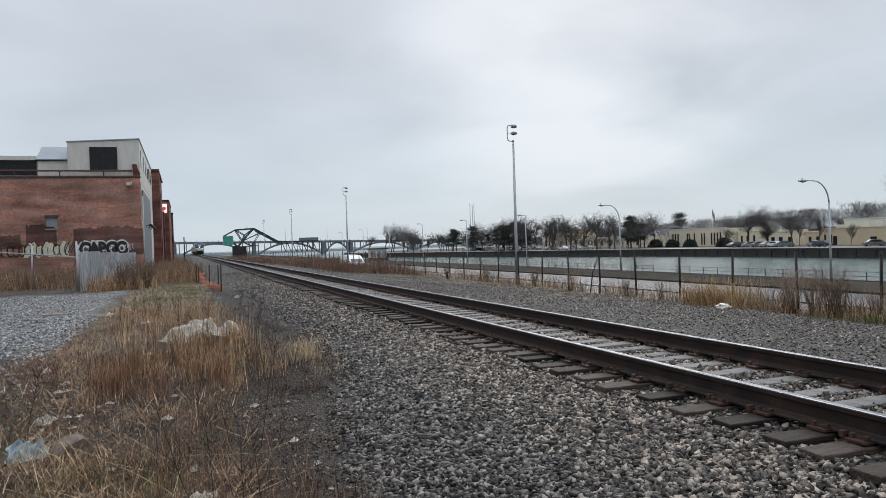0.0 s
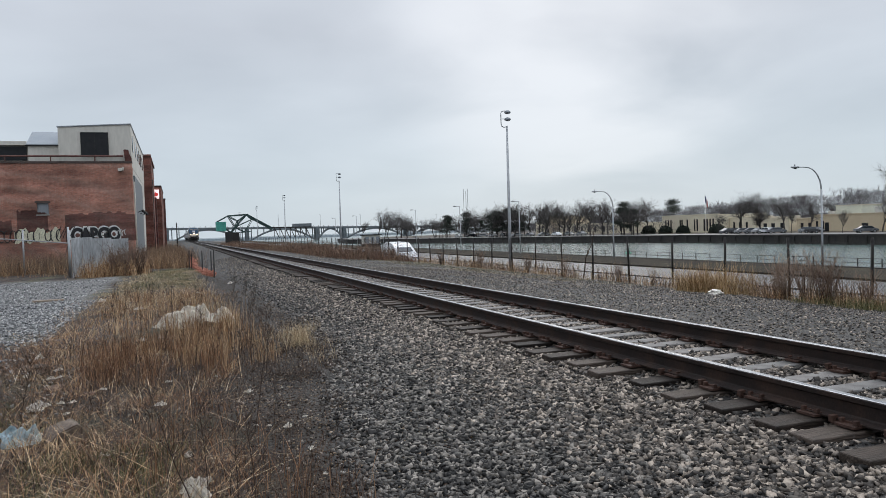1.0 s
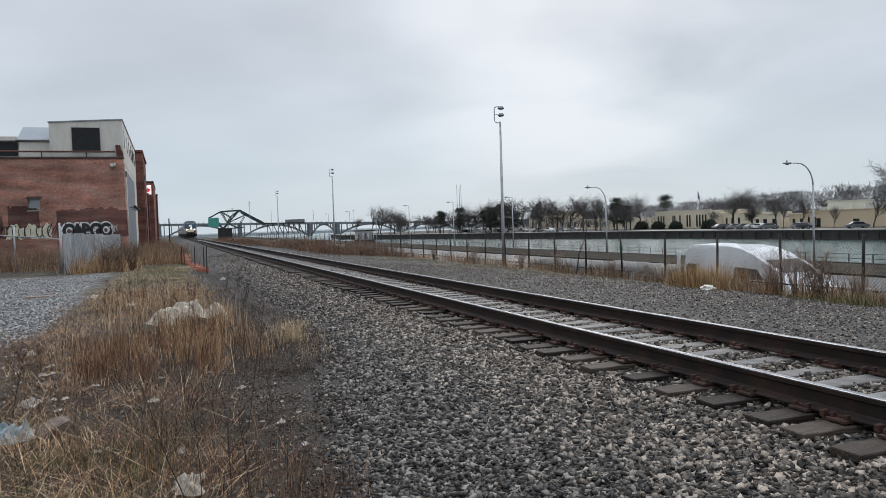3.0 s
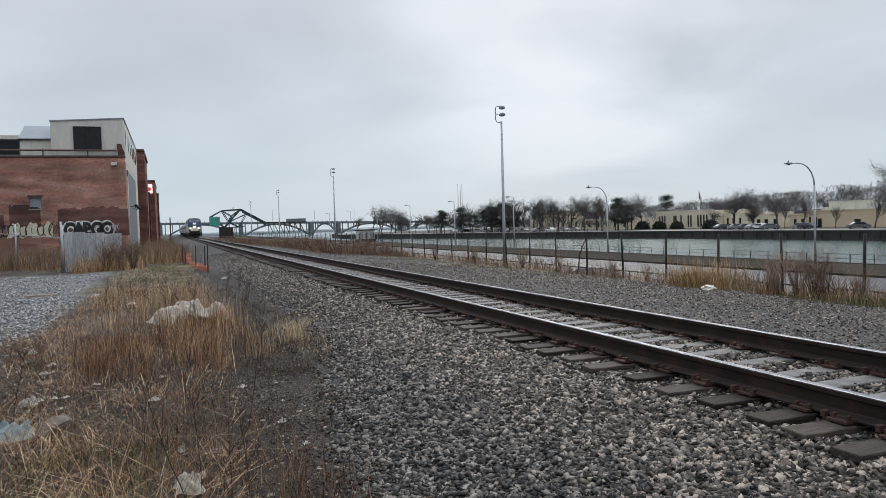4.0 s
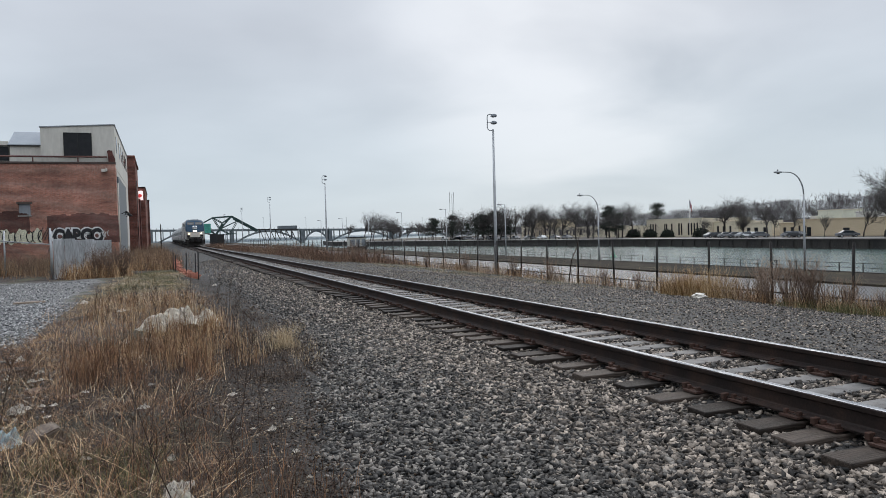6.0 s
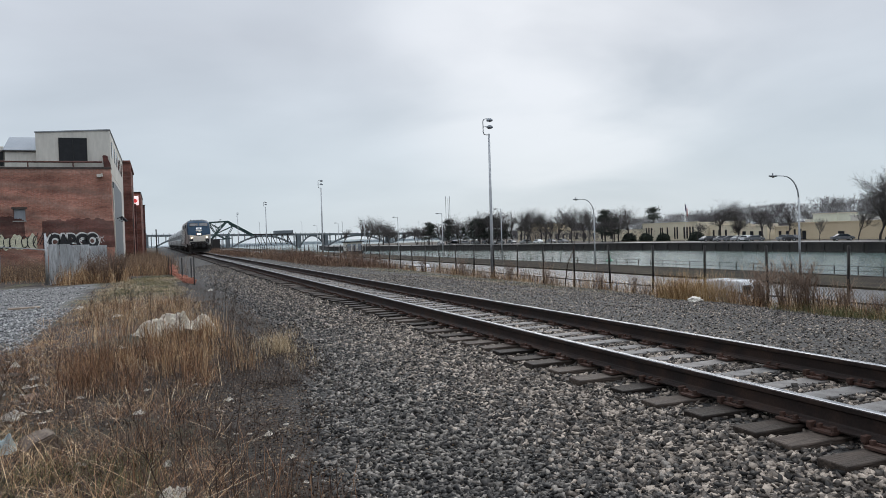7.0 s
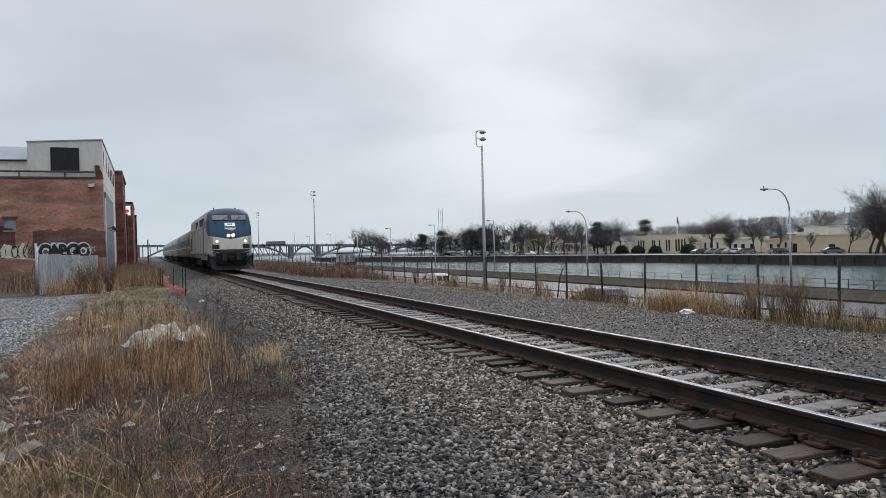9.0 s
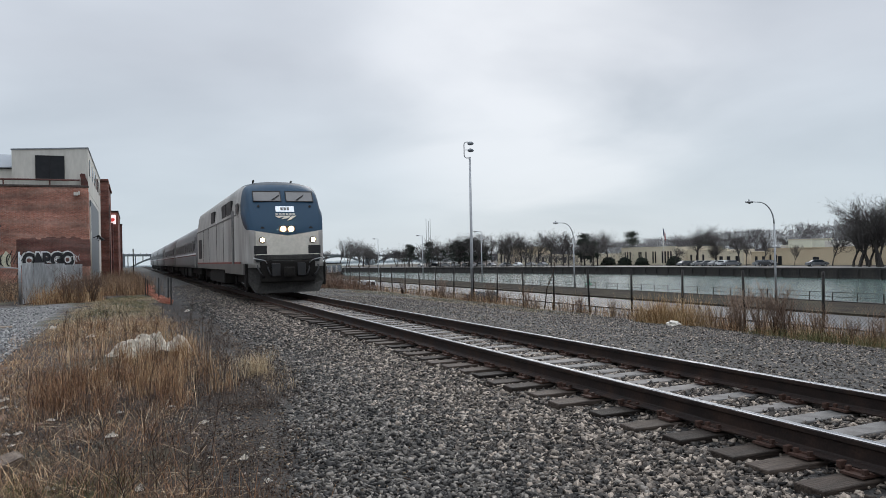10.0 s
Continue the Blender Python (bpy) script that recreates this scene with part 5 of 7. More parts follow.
def crumpled(name, label, category, at, w, d, h, material, seed):
    """A crumpled sheet: a folded grid with thickness."""
    bm = B()
    n = 26
    g = [[None] * (n + 1) for _ in range(n + 1)]
    for i in range(n + 1):
        for j in range(n + 1):
            a, b = i / n - 0.5, j / n - 0.5
            ed = max(0.0, 1 - 2.1 * max(abs(a), abs(b)))
            z = h * (0.25 + 0.9 * ed ** 0.6 + 0.9 * noise.noise(Vector((a * 5 + seed, b * 5, seed * 1.7))) + 0.22 * (0.4 - abs(noise.noise(Vector((a * 13 + seed, b * 11, seed * 2.3)))) * 1.6)) * (0.35 + 0.65 * ed ** 0.3)
            k = 1 + 0.35 * noise.noise(Vector((a * 3, b * 3, seed + 5)))
            g[i][j] = bm.verts.new((a * w * k, b * d * k, max(0.0, z)))
    for i in range(n):
        for j in range(n):
            bm.faces.new((g[i][j], g[i + 1][j], g[i + 1][j + 1], g[i][j + 1]))
    bmesh.ops.solidify(bm, geom=bm.faces[:], thickness=0.006)
    ob = part(name, bm, material)
    ob.matrix_basis = at
    return tagged(ob, label, category)


def on_ground(x, y, rz=0, dz=0.0, s=1.0):
    return Matrix.Translation((x, y, ground_z(x, y) + dz)) @ pose(0, 0, 0, 0, 0, rz) @ Matrix.Scale(s, 4)


def build_litter():
    crumpled("discarded_sheeting", "large dirty white sheeting heaped in the grass", "sheeting", on_ground(0.42, 15.4, 8), 1.1, 0.8, 0.36, M_FOAM, 2.0)
    crumpled("discarded_sheeting", "fold of dirty white sheeting in the grass", "sheeting", on_ground(-0.10, 15.5, 20), 0.8, 0.5, 0.20, M_FOAM, 5.0)
    crumpled("plastic_bag", "pale blue crumpled plastic bag on the dirt", "bag", on_ground(-1.38, 7.35, 15) @ pose(0, 0, 0, 22, 10, 0), 0.32, 0.28, 0.12, M_BAG, 7.0)
    m_slab = mat("muddy_concrete", [(0.07, 0.05, 0.038), (0.15, 0.115, 0.09), (0.24, 0.20, 0.165)], scale=6, fine=40, rough=0.85)
    bm = prism(B(), [(-0.14, -0.02), (0.10, -0.05), (0.17, 0.06), (0.09, 0.20), (-0.05, 0.17), (-0.16, 0.10)], "y", -0.10, 0.10)
    bmesh.ops.bevel(bm, geom=bm.edges[:], offset=0.012, segments=2, affect="EDGES")
    bmesh.ops.subdivide_edges(bm, edges=bm.edges[:], cuts=2, use_grid_fill=True)
    for v in bm.verts:
        v.co += v.co.normalized() * 0.018 * noise.noise(v.co * 14)
    slab = tagged(part("concrete_block", bm, m_slab), "broken muddy concrete lump on the dirt", "rubble")
    slab.matrix_basis = on_ground(-1.0, 7.2, 24) @ pose(0, 0, 0, 12, -6, 0)
    bm = box(B(), -0.42, 0.42, -0.1, 0.1, 0, 0.05, bevel=0.01)
    b = tagged(part("board", bm, mat("weathered_board", [(0.22, 0.17, 0.13), (0.33, 0.26, 0.2)], scale=3, fine=20, rough=0.8, stretch=(0.3, 3, 3))), "weathered tan board lying on the gravel", "board")
    b.matrix_basis = on_ground(-3.7, 24.6, 10)
    spots = [(-0.23, 8.22, 0.15), (-0.95, 19.8, 0.3), (-2.09, 23.1, 0.38), (-0.65, 13.8, 0.2), (-0.33, 13.9, 0.14), (0.69, 8.5, 0.13), (0.02, 6.25, 0.14), (-0.63, 6.5, 0.11), (0.41, 9.7, 0.11), (-1.46, 8.67, 0.2), (-2.05, 12.6, 0.24), (0.05, 5.2, 0.24),
             (-1.6, 11.2, 0.16), (-1.5, 10.6, 0.12), (0.55, 24.5, 0.2), (-0.9, 9.6, 0.1), (-1.15, 8.9, 0.1), (1.75, 27.5, 0.3), (0.18, 4.72, 0.2), (0.55, 4.9, 0.07), (-0.7, 5.4, 0.08), (1.0, 7.5, 0.07), (0.95, 5.3, 0.06),
             (-1.58, 10.45, 0.14), (-0.17, 9.62, 0.1), (1.07, 8.53, 0.06), (0.62, 6.92, 0.06), (0.73, 6.86, 0.06), (0.89, 6.76, 0.13), (0.98, 6.05, 0.1), (-1.26, 8.91, 0.1), (1.1, 7.08, 0.06), (-1.14, 8.3, 0.1), (-1.96, 10.97, 0.12), (-2.24, 13.18, 0.08), (-1.48, 8.85, 0.26), (0.05, 5.42, 0.34)]
    for i, (x, y, s) in enumerate(spots):
        crumpled("litter", "small crumpled piece of soiled white litter", "litter", on_ground(x, y, i * 47, 0.03), s * 0.8, s * 0.5, s * 0.2, M_PAPER, i * 1.9)
    lump("white_rock", "pale lump of rubble beside the fence grass", "rubble", on_ground(17.1, 20.05, 0, 0.05), (0.25, 0.17, 0.12), M_PAPER, 8, 0.5)
    # bits of concrete and brick in the dirt
    m_rub = mat("muddy_rubble", [(0.055, 0.044, 0.036), (0.12, 0.098, 0.08), (0.15, 0.088, 0.066)], scale=2, fine=30, rough=0.85, rand="object")
    rnd = random.Random(12)
    base = lump("rubble", "small muddy rubble piece in the dirt", "rubble", on_ground(-1.9, 9.4), (0.12, 0.09, 0.05), m_rub, 3, 0.5, 2)
    tagged(base, group="rubble pieces")
    for i in range(46):
        x, y = rnd.uniform(-3.2, -0.9), rnd.uniform(6.2, 15)
        copy_thing(base, on_ground(x, y, rnd.uniform(0, 360), 0.0, rnd.uniform(0.3, 1.3)))


build_litter()


# ---- trees ----
def grow(rnd, tri, pos, way, length, radius, level, crown_v, crown_f, trunk_v, trunk_f, spread, top):
    """One limb, tapered, that forks on."""
    steps = 3 if level < 2 else 2
    p, d = Vector(pos), Vector(way)
    n = 5 if level == 0 else (4 if level == 1 else 3)
    vs, fs = (trunk_v, trunk_f) if level < 2 else (crown_v, crown_f)
    ring = None
    for s in range(steps + 1):
        r = radius * (1 - 0.45 * s / steps) if level < top else radius * (1 - 0.8 * s / steps)
        a = d.orthogonal().normalized()
        b = d.cross(a)
        start = len(vs)
        vs += [p + (a * math.cos(6.283 * k / n) + b * math.sin(6.283 * k / n)) * r for k in range(n)]
        if ring is not None:
            fs += [(ring + k, ring + (k + 1) % n, start + (k + 1) % n, start + k) for k in range(n)]
        ring = start
        if s < steps:
            d = (d + Vector((rnd.uniform(-0.22, 0.22), rnd.uniform(-0.22, 0.22), rnd.uniform(-0.03, 0.13)))).normalized()
            p = p + d * (length / steps)
            if level < top and s >= (1 if level == 0 else 0):
                for _ in range(2 if level else 3):
                    ang = rnd.uniform(0, 6.283)
                    o = d.orthogonal().normalized()
                    o.rotate(Matrix.Rotation(ang, 3, d))
                    w = (d * rnd.uniform(0.6, 1.1) + o * spread * rnd.uniform(0.7, 1.25) + Vector((0, 0, 0.22))).normalized()
                    grow(rnd, tri, p, w, length * rnd.uniform(0.52, 0.76), r * 0.60, level + 1, crown_v, crown_f, trunk_v, trunk_f, spread, top)


def bare_tree(seed, label, spread=0.75, top=5, fat=0.72):
    """About ten metres high."""
    rnd = random.Random(seed)
    cv, cf, tv, tf = [], [], [], []
    grow(rnd, 0, (0, 0, -0.3), (0, 0, 1), 4.0, 0.26 * fat, 0, cv, cf, tv, tf, spread, top)
    t = thing("bare_tree", label, "tree", "bare trees on the far bank")
    part("trunk", (tv, tf), M_BARK, t)
    part("crown", (cv, cf), M_TWIG, t, "fine bare twigs")
    return t, max(v.z for v in cv)


def pine_tree(seed):
    rng = np.random.default_rng(seed)
    t = thing("pine_tree", "dark green pine tree with open layered crown", "tree", "pines on the far bank")
    bm = chain(B(), [(0, 0, -0.3), (0.1, 0, 3), (0.0, 0.1, 6), (0.15, 0, 9.3)], [0.26, 0.2, 0.13, 0.04], n=6)
    v, f = [], []
    for k in range(26):
        z = 2.2 + 7.3 * rng.uniform() ** 0.85
        a = rng.uniform(0, 6.28)
        r = (3.6 * (1 - (z - 2) / 8.6) + 0.7) * rng.uniform(0.5, 1.0)
        c = np.array([math.cos(a) * r, math.sin(a) * r, z + rng.uniform(0, 0.5)])
        layer = 0.20 + 0.12 * rng.uniform()
        tube(bm, (0, 0, z - 0.4), tuple(c), 0.05, 0.02, 4)
        m = 240
        q = rng.normal(0, 1, (m, 3)) * np.array([0.8, 0.8, layer]) + c + (rng.uniform(-0.6, 0, (m, 1)) * np.array([[math.cos(a), math.sin(a), 0.1]]) * r * 0.6)
        w = rng.normal(0, 1, (m, 3)); w[:, 2] = np.abs(w[:, 2]) * 0.7
        w /= np.linalg.norm(w, axis=1)[:, None]
        s = np.cross(w, rng.normal(0, 1, (m, 3)))
        s /= np.linalg.norm(s, axis=1)[:, None]
        for i in range(m):
            b = len(v)
            v += [q[i] - s[i] * 0.05, q[i] + s[i] * 0.05, q[i] + w[i] * 0.36]
            f.append((b, b + 1, b + 2))
    part("trunk", bm, M_BARK, t)
    part("crown", (v, f), M_NEEDLE, t, "dark green needles in clumps")
    return t, 10.0


def build_trees():
    rnd = random.Random(40)
    kinds = [bare_tree(1, "bare spreading winter tree on the far bank", 0.85), bare_tree(5, "bare rounded winter tree on the far bank", 0.7),
             bare_tree(9, "bare upright winter tree on the far bank", 0.55), bare_tree(14, "bare twiggy winter tree on the far bank", 0.95)]
    pines = [pine_tree(2), pine_tree(6)]
    first = set()

    def plant(src, x, y, h, z=BANK_Z, wide=1.0):
        t, top = src
        s = h / top
        m = Matrix.Translation((x, y, z)) @ pose(0, 0, 0, 0, 0, rnd.uniform(0, 360)) @ Matrix.Diagonal((s * wide, s * wide, s, 1))
        if t.name not in first:
            first.add(t.name)
            t.matrix_basis = m
            return t
        return copy_thing(t, m)

    # two rows of bare trees along the promenade, from near to far
    for y in np.arange(188, 345, 7.6):
        plant(kinds[rnd.randrange(4)], bank_x(y) + rnd.uniform(8, 13), y + rnd.uniform(-2, 2), rnd.uniform(8.5, 11.5) * (1.0 if y < 285 else 0.84), wide=rnd.uniform(0.9, 1.25))
    for y in np.arange(191, 345, 9.0):
        plant(kinds[rnd.randrange(4)], bank_x(y) + rnd.uniform(16, 27), y + rnd.uniform(-2, 2), rnd.uniform(9.5, 12.5) * (1.0 if y < 285 else 0.80), wide=rnd.uniform(0.95, 1.25))
    for y in np.arange(345, 400, 11):
        x = bank_x(y) + rnd.uniform(5, 30)
        plant(kinds[rnd.randrange(4)], x, y, rnd.uniform(9, 14), wide=1.0)
    # pines standing among them
    for x, y, h in ((109, 293, 9.4), (108, 287, 8.6), (112, 278, 12.0), (111, 273, 9.0), (114, 268, 8.0), (116, 262, 9.2), (117, 259, 10.3), (118, 256, 9.6), (119, 253, 11.2), (120, 250, 10.5), (121, 247, 9.4), (116, 256, 9.8),
                    (121, 243, 8.6), (133, 197, 10.8), (131, 194, 10.2), (134, 200, 9.6), (132, 190.5, 9.0), (158, 205, 11.6)):
        plant(pines[rnd.randrange(2)], x, y, h, wide=rnd.uniform(0.85, 1.1))
    # single trees before the cream buildings
    for k, x, y, h, w in ((1, 139, 153, 9.6, 1.35), (2, 170, 150, 10.5, 1.15), (1, 137, 128.5, 7.0, 0.8), (2, 137, 120, 6.5, 0.8), (1, 139, 138, 8.5, 1.2), (1, 172, 180, 10, 1.1), (0, 139, 146.5, 6.5, 1.0), (1, 140, 147, 5.0, 1.2), (1, 139, 112, 7, 0.9),
                          (2, 136, 104.7, 12.0, 1.25), (2, 137, 101.8, 12.6, 1.2), (1, 136, 99.2, 12.0, 0.95), (0, 138, 96.0, 12, 0.9), (2, 136, 92, 12, 1.2), (1, 133, 86, 12, 1.1), (2, 138, 103.2, 11.0, 1.2), (0, 136, 103.4, 12.8, 1.1), (3, 137, 100.0, 12.8, 1.1), (0, 135, 97.6, 12.4, 1.0), (2, 135, 100.4, 11.4, 1.2), (3, 138, 160, 5.5, 0.9), (2, 139, 146, 5.5, 0.8), (1, 137, 134, 6.0, 0.7)):
        plant(kinds[k], x, y, h, wide=w)
    # dark evergreen shrubs at the first cream building
    for x, y, s in ((144, 182.4, 1.9), (142, 165.2, 2.2), (144, 190.8, 2.0), (144, 199.5, 2.2)):
        b = thing("evergreen_shrub", "dark rounded evergreen shrub before the building", "shrub", "shrubs before the cream building", at=Matrix.Translation((x, y, BANK_Z + 0.05)))
        rng = np.random.default_rng(int(y))
        v, f = [], []
        for _ in range(3200):
            d = rng.normal(0, 1, 3); d /= np.linalg.norm(d); d[2] = abs(d[2])
            c = d * s * np.array([0.9, 1.3, 1.15]) * rng.uniform(0.55, 1.05)
            w, u = rng.normal(0, 0.2, 3), rng.normal(0, 0.2, 3)
            k = len(v)
            v += [c, c + w, c + u]
            f.append((k, k + 1, k + 2))
        part("foliage", (v, f), M_NEEDLE, b)
        part("stem", tube(B(), (0, 0, -0.2), (0, 0, s), 0.1, 0.05, 5), M_BARK, b)


build_trees()


def build_far_woods():
    """Hazy ridge of bare woodland behind the buildings: countless thin twigs."""
    rng = np.random.default_rng(77)
    m_far = mat("distant_bare_woods", [(0.075, 0.068, 0.070), (0.12, 0.108, 0.110)], scale=0.02, fine=0.4, rough=0.95, rand="island", bump=0)
    v, f = [], []

    def clump(x, y, z0, h, n):
        for _ in range(n):
            p = np.array([x + rng.normal(0, 3.2), y + rng.normal(0, 3.2), z0 + h * rng.uniform(0, 1) ** 0.7])
            w = rng.normal(0, 1, 3); w[2] = abs(w[2]) + 0.5
            w = w / np.linalg.norm(w) * rng.uniform(1.2, 2.6)
            s = rng.normal(0, 0.042, 3)
            k = len(v)
            v.extend([p - s, p + s, p + w])
            f.append((k, k + 1, k + 2))
    for y in np.arange(60, 420, 3.4):
        base = float(np.interp(y, [60, 150, 260, 420], [6.5, 6.0, 2.5, -1]))
        clump(255 + rng.uniform(-15, 15), y * 1.35, base - 9, 12.5 + rng.uniform(-1.5, 1.5), 1100)
    for y in np.arange(196, 300, 2.6):     # low thicket between and behind the promenade trees
        clump(bank_x(y) + 24 + rng.uniform(-9, 4), y, BANK_Z, 4.2 + rng.uniform(-1.5, 1.5), 110)
    tagged(part("far_woods", (v, f), m_far), "hazy brown-grey bare woods in the distance", "woods", kind="stuff")
    bm = B()
    xs = [(230, -2.9), (246, 2.2), (262, 4.2), (420, 5.4)]
    rows = [[bm.verts.new((x, y, z)) for x, z in xs] for y in (-300, 60, 200, 330, 420)]
    for r in (rows[3], rows[4]):
        for q in r:
            q.co.z = -2.6
    for a, b in zip(rows, rows[1:]):
        for i in range(3):
            bm.faces.new((a[i], a[i + 1], b[i + 1], b[i]))
    m_hill = mat("grey_brown_wooded_slope", [(0.062, 0.055, 0.056), (0.10, 0.090, 0.090)], scale=0.12, fine=0.8, rough=0.95, spec=0.05)
    tagged(part("hill", bm, m_hill), "low wooded hill behind the far bank", "hill", kind="structure")


build_far_woods()


# ---- cream buildings on the far bank ----
def slab_building(name, label, x, y0, y1, z1, depth, slots, z0=BANK_Z, slot=(0.9, 0.8, 4.4), doors=(), material=None):
    """A flat-roofed block whose long front faces the canal, with tall slot windows let into it."""
    b = thing(name, label, "building")
    bm = B()
    ys = sorted(slots)
    w, zl, zh = slot[0], z0 + slot[1], z0 + slot[2]
    prev = y0
    for y in ys:
        box(bm, x, x + 0.5, prev, y, z0 - 0.4, z1)
        box(bm, x, x + 0.5, y, y + w, z0 - 0.4, zl)
        box(bm, x, x + 0.5, y, y + w, zh, z1)
        prev = y + w
    box(bm, x, x + 0.5, prev, y1, z0 - 0.4, z1)
    box(bm, x + 0.503, x + depth, y0, y0 + 0.4, z0 - 0.4, z1)
    box(bm, x + 0.503, x + depth, y1 - 0.4, y1, z0 - 0.4, z1)
    box(bm, x + depth + 0.003, x + depth + 0.4, y0, y1, z0 - 0.4, z1)
    wall = part("wall", bm, material or M_CREAM, b)
    part("roof", box(B(), x + 0.52, x + depth - 0.02, y0 + 0.42, y1 - 0.42, z1 - 0.5, z1 - 0.25), M_SEAWALL, b)
    part("parapet", box(B(), x - 0.12, x + 0.6, y0 - 0.1, y1 + 0.1, z1 + 0.003, z1 + 0.22, bevel=0.02), material or M_CREAM, b)
    for y in ys:
        part("window", box(B(), x + 0.10, x + 0.16, y, y + w, zl, zh), M_FARWIN, b)
    for y, dw, dh in doors:
        part("door", box(B(), x - 0.05, x - 0.003, y, y + dw, z0, z0 + dh), M_FARWIN, b)
    return b


def build_far_bank():
    m_tan = mat("tan_stone_wall", [(0.50, 0.40, 0.27), (0.60, 0.50, 0.35)], scale=0.2, fine=4, rough=0.85, vary=0.15)
    slots = [198.1, 196.8, 195.5, 190.9, 190.0, 187.5, 184.1, 182.9, 179.7, 178.4, 177.1, 175.8]
    slab_building("civic_building", "cream stone building with tall slot windows by the canal", 150, 174, 200.4, 2.62, 18, slots, slot=(0.78, 0.5, 4.1))
    slab_building("civic_wing", "lower cream stone wing with tall windows", 154, 163.5, 173.6, 1.3, 16, [171.5, 169.2, 166.5], slot=(0.9, 0.6, 2.9))
    slab_building("office_block", "low cream block with wide dark windows", 153, 150.5, 162.0, 0.75, 14, [158.2, 155.4, 152.2], slot=(1.4, 0.9, 2.3))
    slab_building("stair_block", "narrow cream block rising above the office roof", 154, 157.6, 162.4, 1.5, 10, [159.6], slot=(1.0, 0.6, 3.0))
    big = slab_building("cream_hall", "long plain cream stone hall beside the canal", 150, 92, 140.3, 1.25, 26, [138.4, 136.6], slot=(0.7, 0.6, 2.6), doors=((124.4, 1.7, 1.9), (135.2, 1.2, 2.2), (104, 1.3, 2.2)), material=m_tan)
    m_pale = mat("pale_plant_room", [(0.62, 0.62, 0.50), (0.72, 0.72, 0.60)], scale=0.3, fine=4, rough=0.8, vary=0.1)
    part("plant_room", box(B(), 151, 158, 127.1, 134.0, 1.0, 3.4, bevel=0.05), m_pale, big, "pale yellow rooftop plant room")
    part("plant_room_roof", box(B(), 150.9, 158.2, 126.9, 134.2, 3.403, 3.55), M_CREAM, big)
    part("roof_vent", box(B(), 151, 153, 135.0, 136.4, 1.0, 2.2, bevel=0.05), M_WHITEWALL, big)
    part("plant_room", box(B(), 152, 160, 121.6, 124.4, 1.0, 2.9, bevel=0.05), M_WHITEWALL, big, "white rooftop plant room")
    slab_building("hall_wing", "low tan wing of the long stone hall", 152, 140.6, 147.0, 0.45, 12, [144.8, 142.4], slot=(1.0, 0.8, 2.2), material=m_tan)
    slab_building("stone_tower", "tan stone block half hidden behind bare trees", 150, 271.4, 278.2, 4.7, 16, [273.2], slot=(1.2, 0.8, 2.6), material=m_tan)
    slab_building("long_hall", "cream building half hidden behind bare trees", 151, 278.6, 292, 2.2, 16, [288.5, 285, 281], slot=(1.2, 0.8, 3.6))
    slab_building("stone_house", "pale stone building behind bare trees", 151, 213, 271, 1.0, 16, [266, 262, 257, 252, 247, 242, 236, 230, 225, 219], slot=(1.6, 0.7, 2.9))
    # flagpole
    p = thing("flagpole", "tall white flagpole with a striped flag", "flagpole")
    part("pole", tube(B(), (140, 167.5, -2.8), (140, 167.5, 8.2), 0.09, 0.05, n=8), M_WHITEWALL, p)
    bm = B()
    cols = [mat("flag_red", [(0.35, 0.05, 0.05), (0.42, 0.08, 0.07)], bump=0), mat("flag_white", [(0.6, 0.6, 0.6), (0.7, 0.7, 0.7)], bump=0), mat("flag_blue", [(0.04, 0.06, 0.16), (0.06, 0.08, 0.2)], bump=0)]
    for k in range(7):
        y0, y1 = 167.4 - k * 0.13, 167.4 - (k + 1) * 0.13
        zt = 7.9 - 0.22 * k
        q = [bm.verts.new(c) for c in ((140 + 0.1 * math.sin(k), y0, zt), (140 + 0.1 * math.sin(k + 1), y1, zt - 0.22), (140 + 0.1 * math.sin(k + 1), y1, zt - 2.2), (140 + 0.1 * math.sin(k), y0, zt - 2.0))]
        bm.faces.new(q).material_index = k % 2 if k > 1 else 2
    bmesh.ops.solidify(bm, geom=bm.faces[:], thickness=0.02)
    part("flag", bm, cols, p, "drooping striped flag")
    # tall thin masts
    for x, y, h in ((119.1, 298, 21.0), (120.2, 298, 20.0), (121.0, 298, 21.0)):
        m = thing("radio_mast", "tall thin steel mast above the trees", "mast", "masts above the trees")
        part("mast", tube(B(), (x, y, -2.7), (x, y, h - 2.7), 0.12, 0.09, n=6), M_GALV, m)
        part("foot", box(B(), x - 0.4, x + 0.4, y - 0.4, y + 0.4, -2.9, -2.5), M_CONC, m)
    # green buoy
    m_buoy = mat("green_buoy_paint", [(0.03, 0.17, 0.11), (0.045, 0.22, 0.15)], rough=0.4)
    b = thing("channel_buoy", "green channel buoy floating in the canal", "buoy")
    part("float", tube(B(), (80.5, 118, WATER_Z - 0.25), (80.5, 118, WATER_Z + 0.25), 0.5, 0.7, 12), m_buoy, b)
    part("tower", tube(B(), (80.5, 118, WATER_Z + 0.15), (80.5, 118, WATER_Z + 1.15), 0.35, 0.12, 8), m_buoy, b)


build_far_bank()


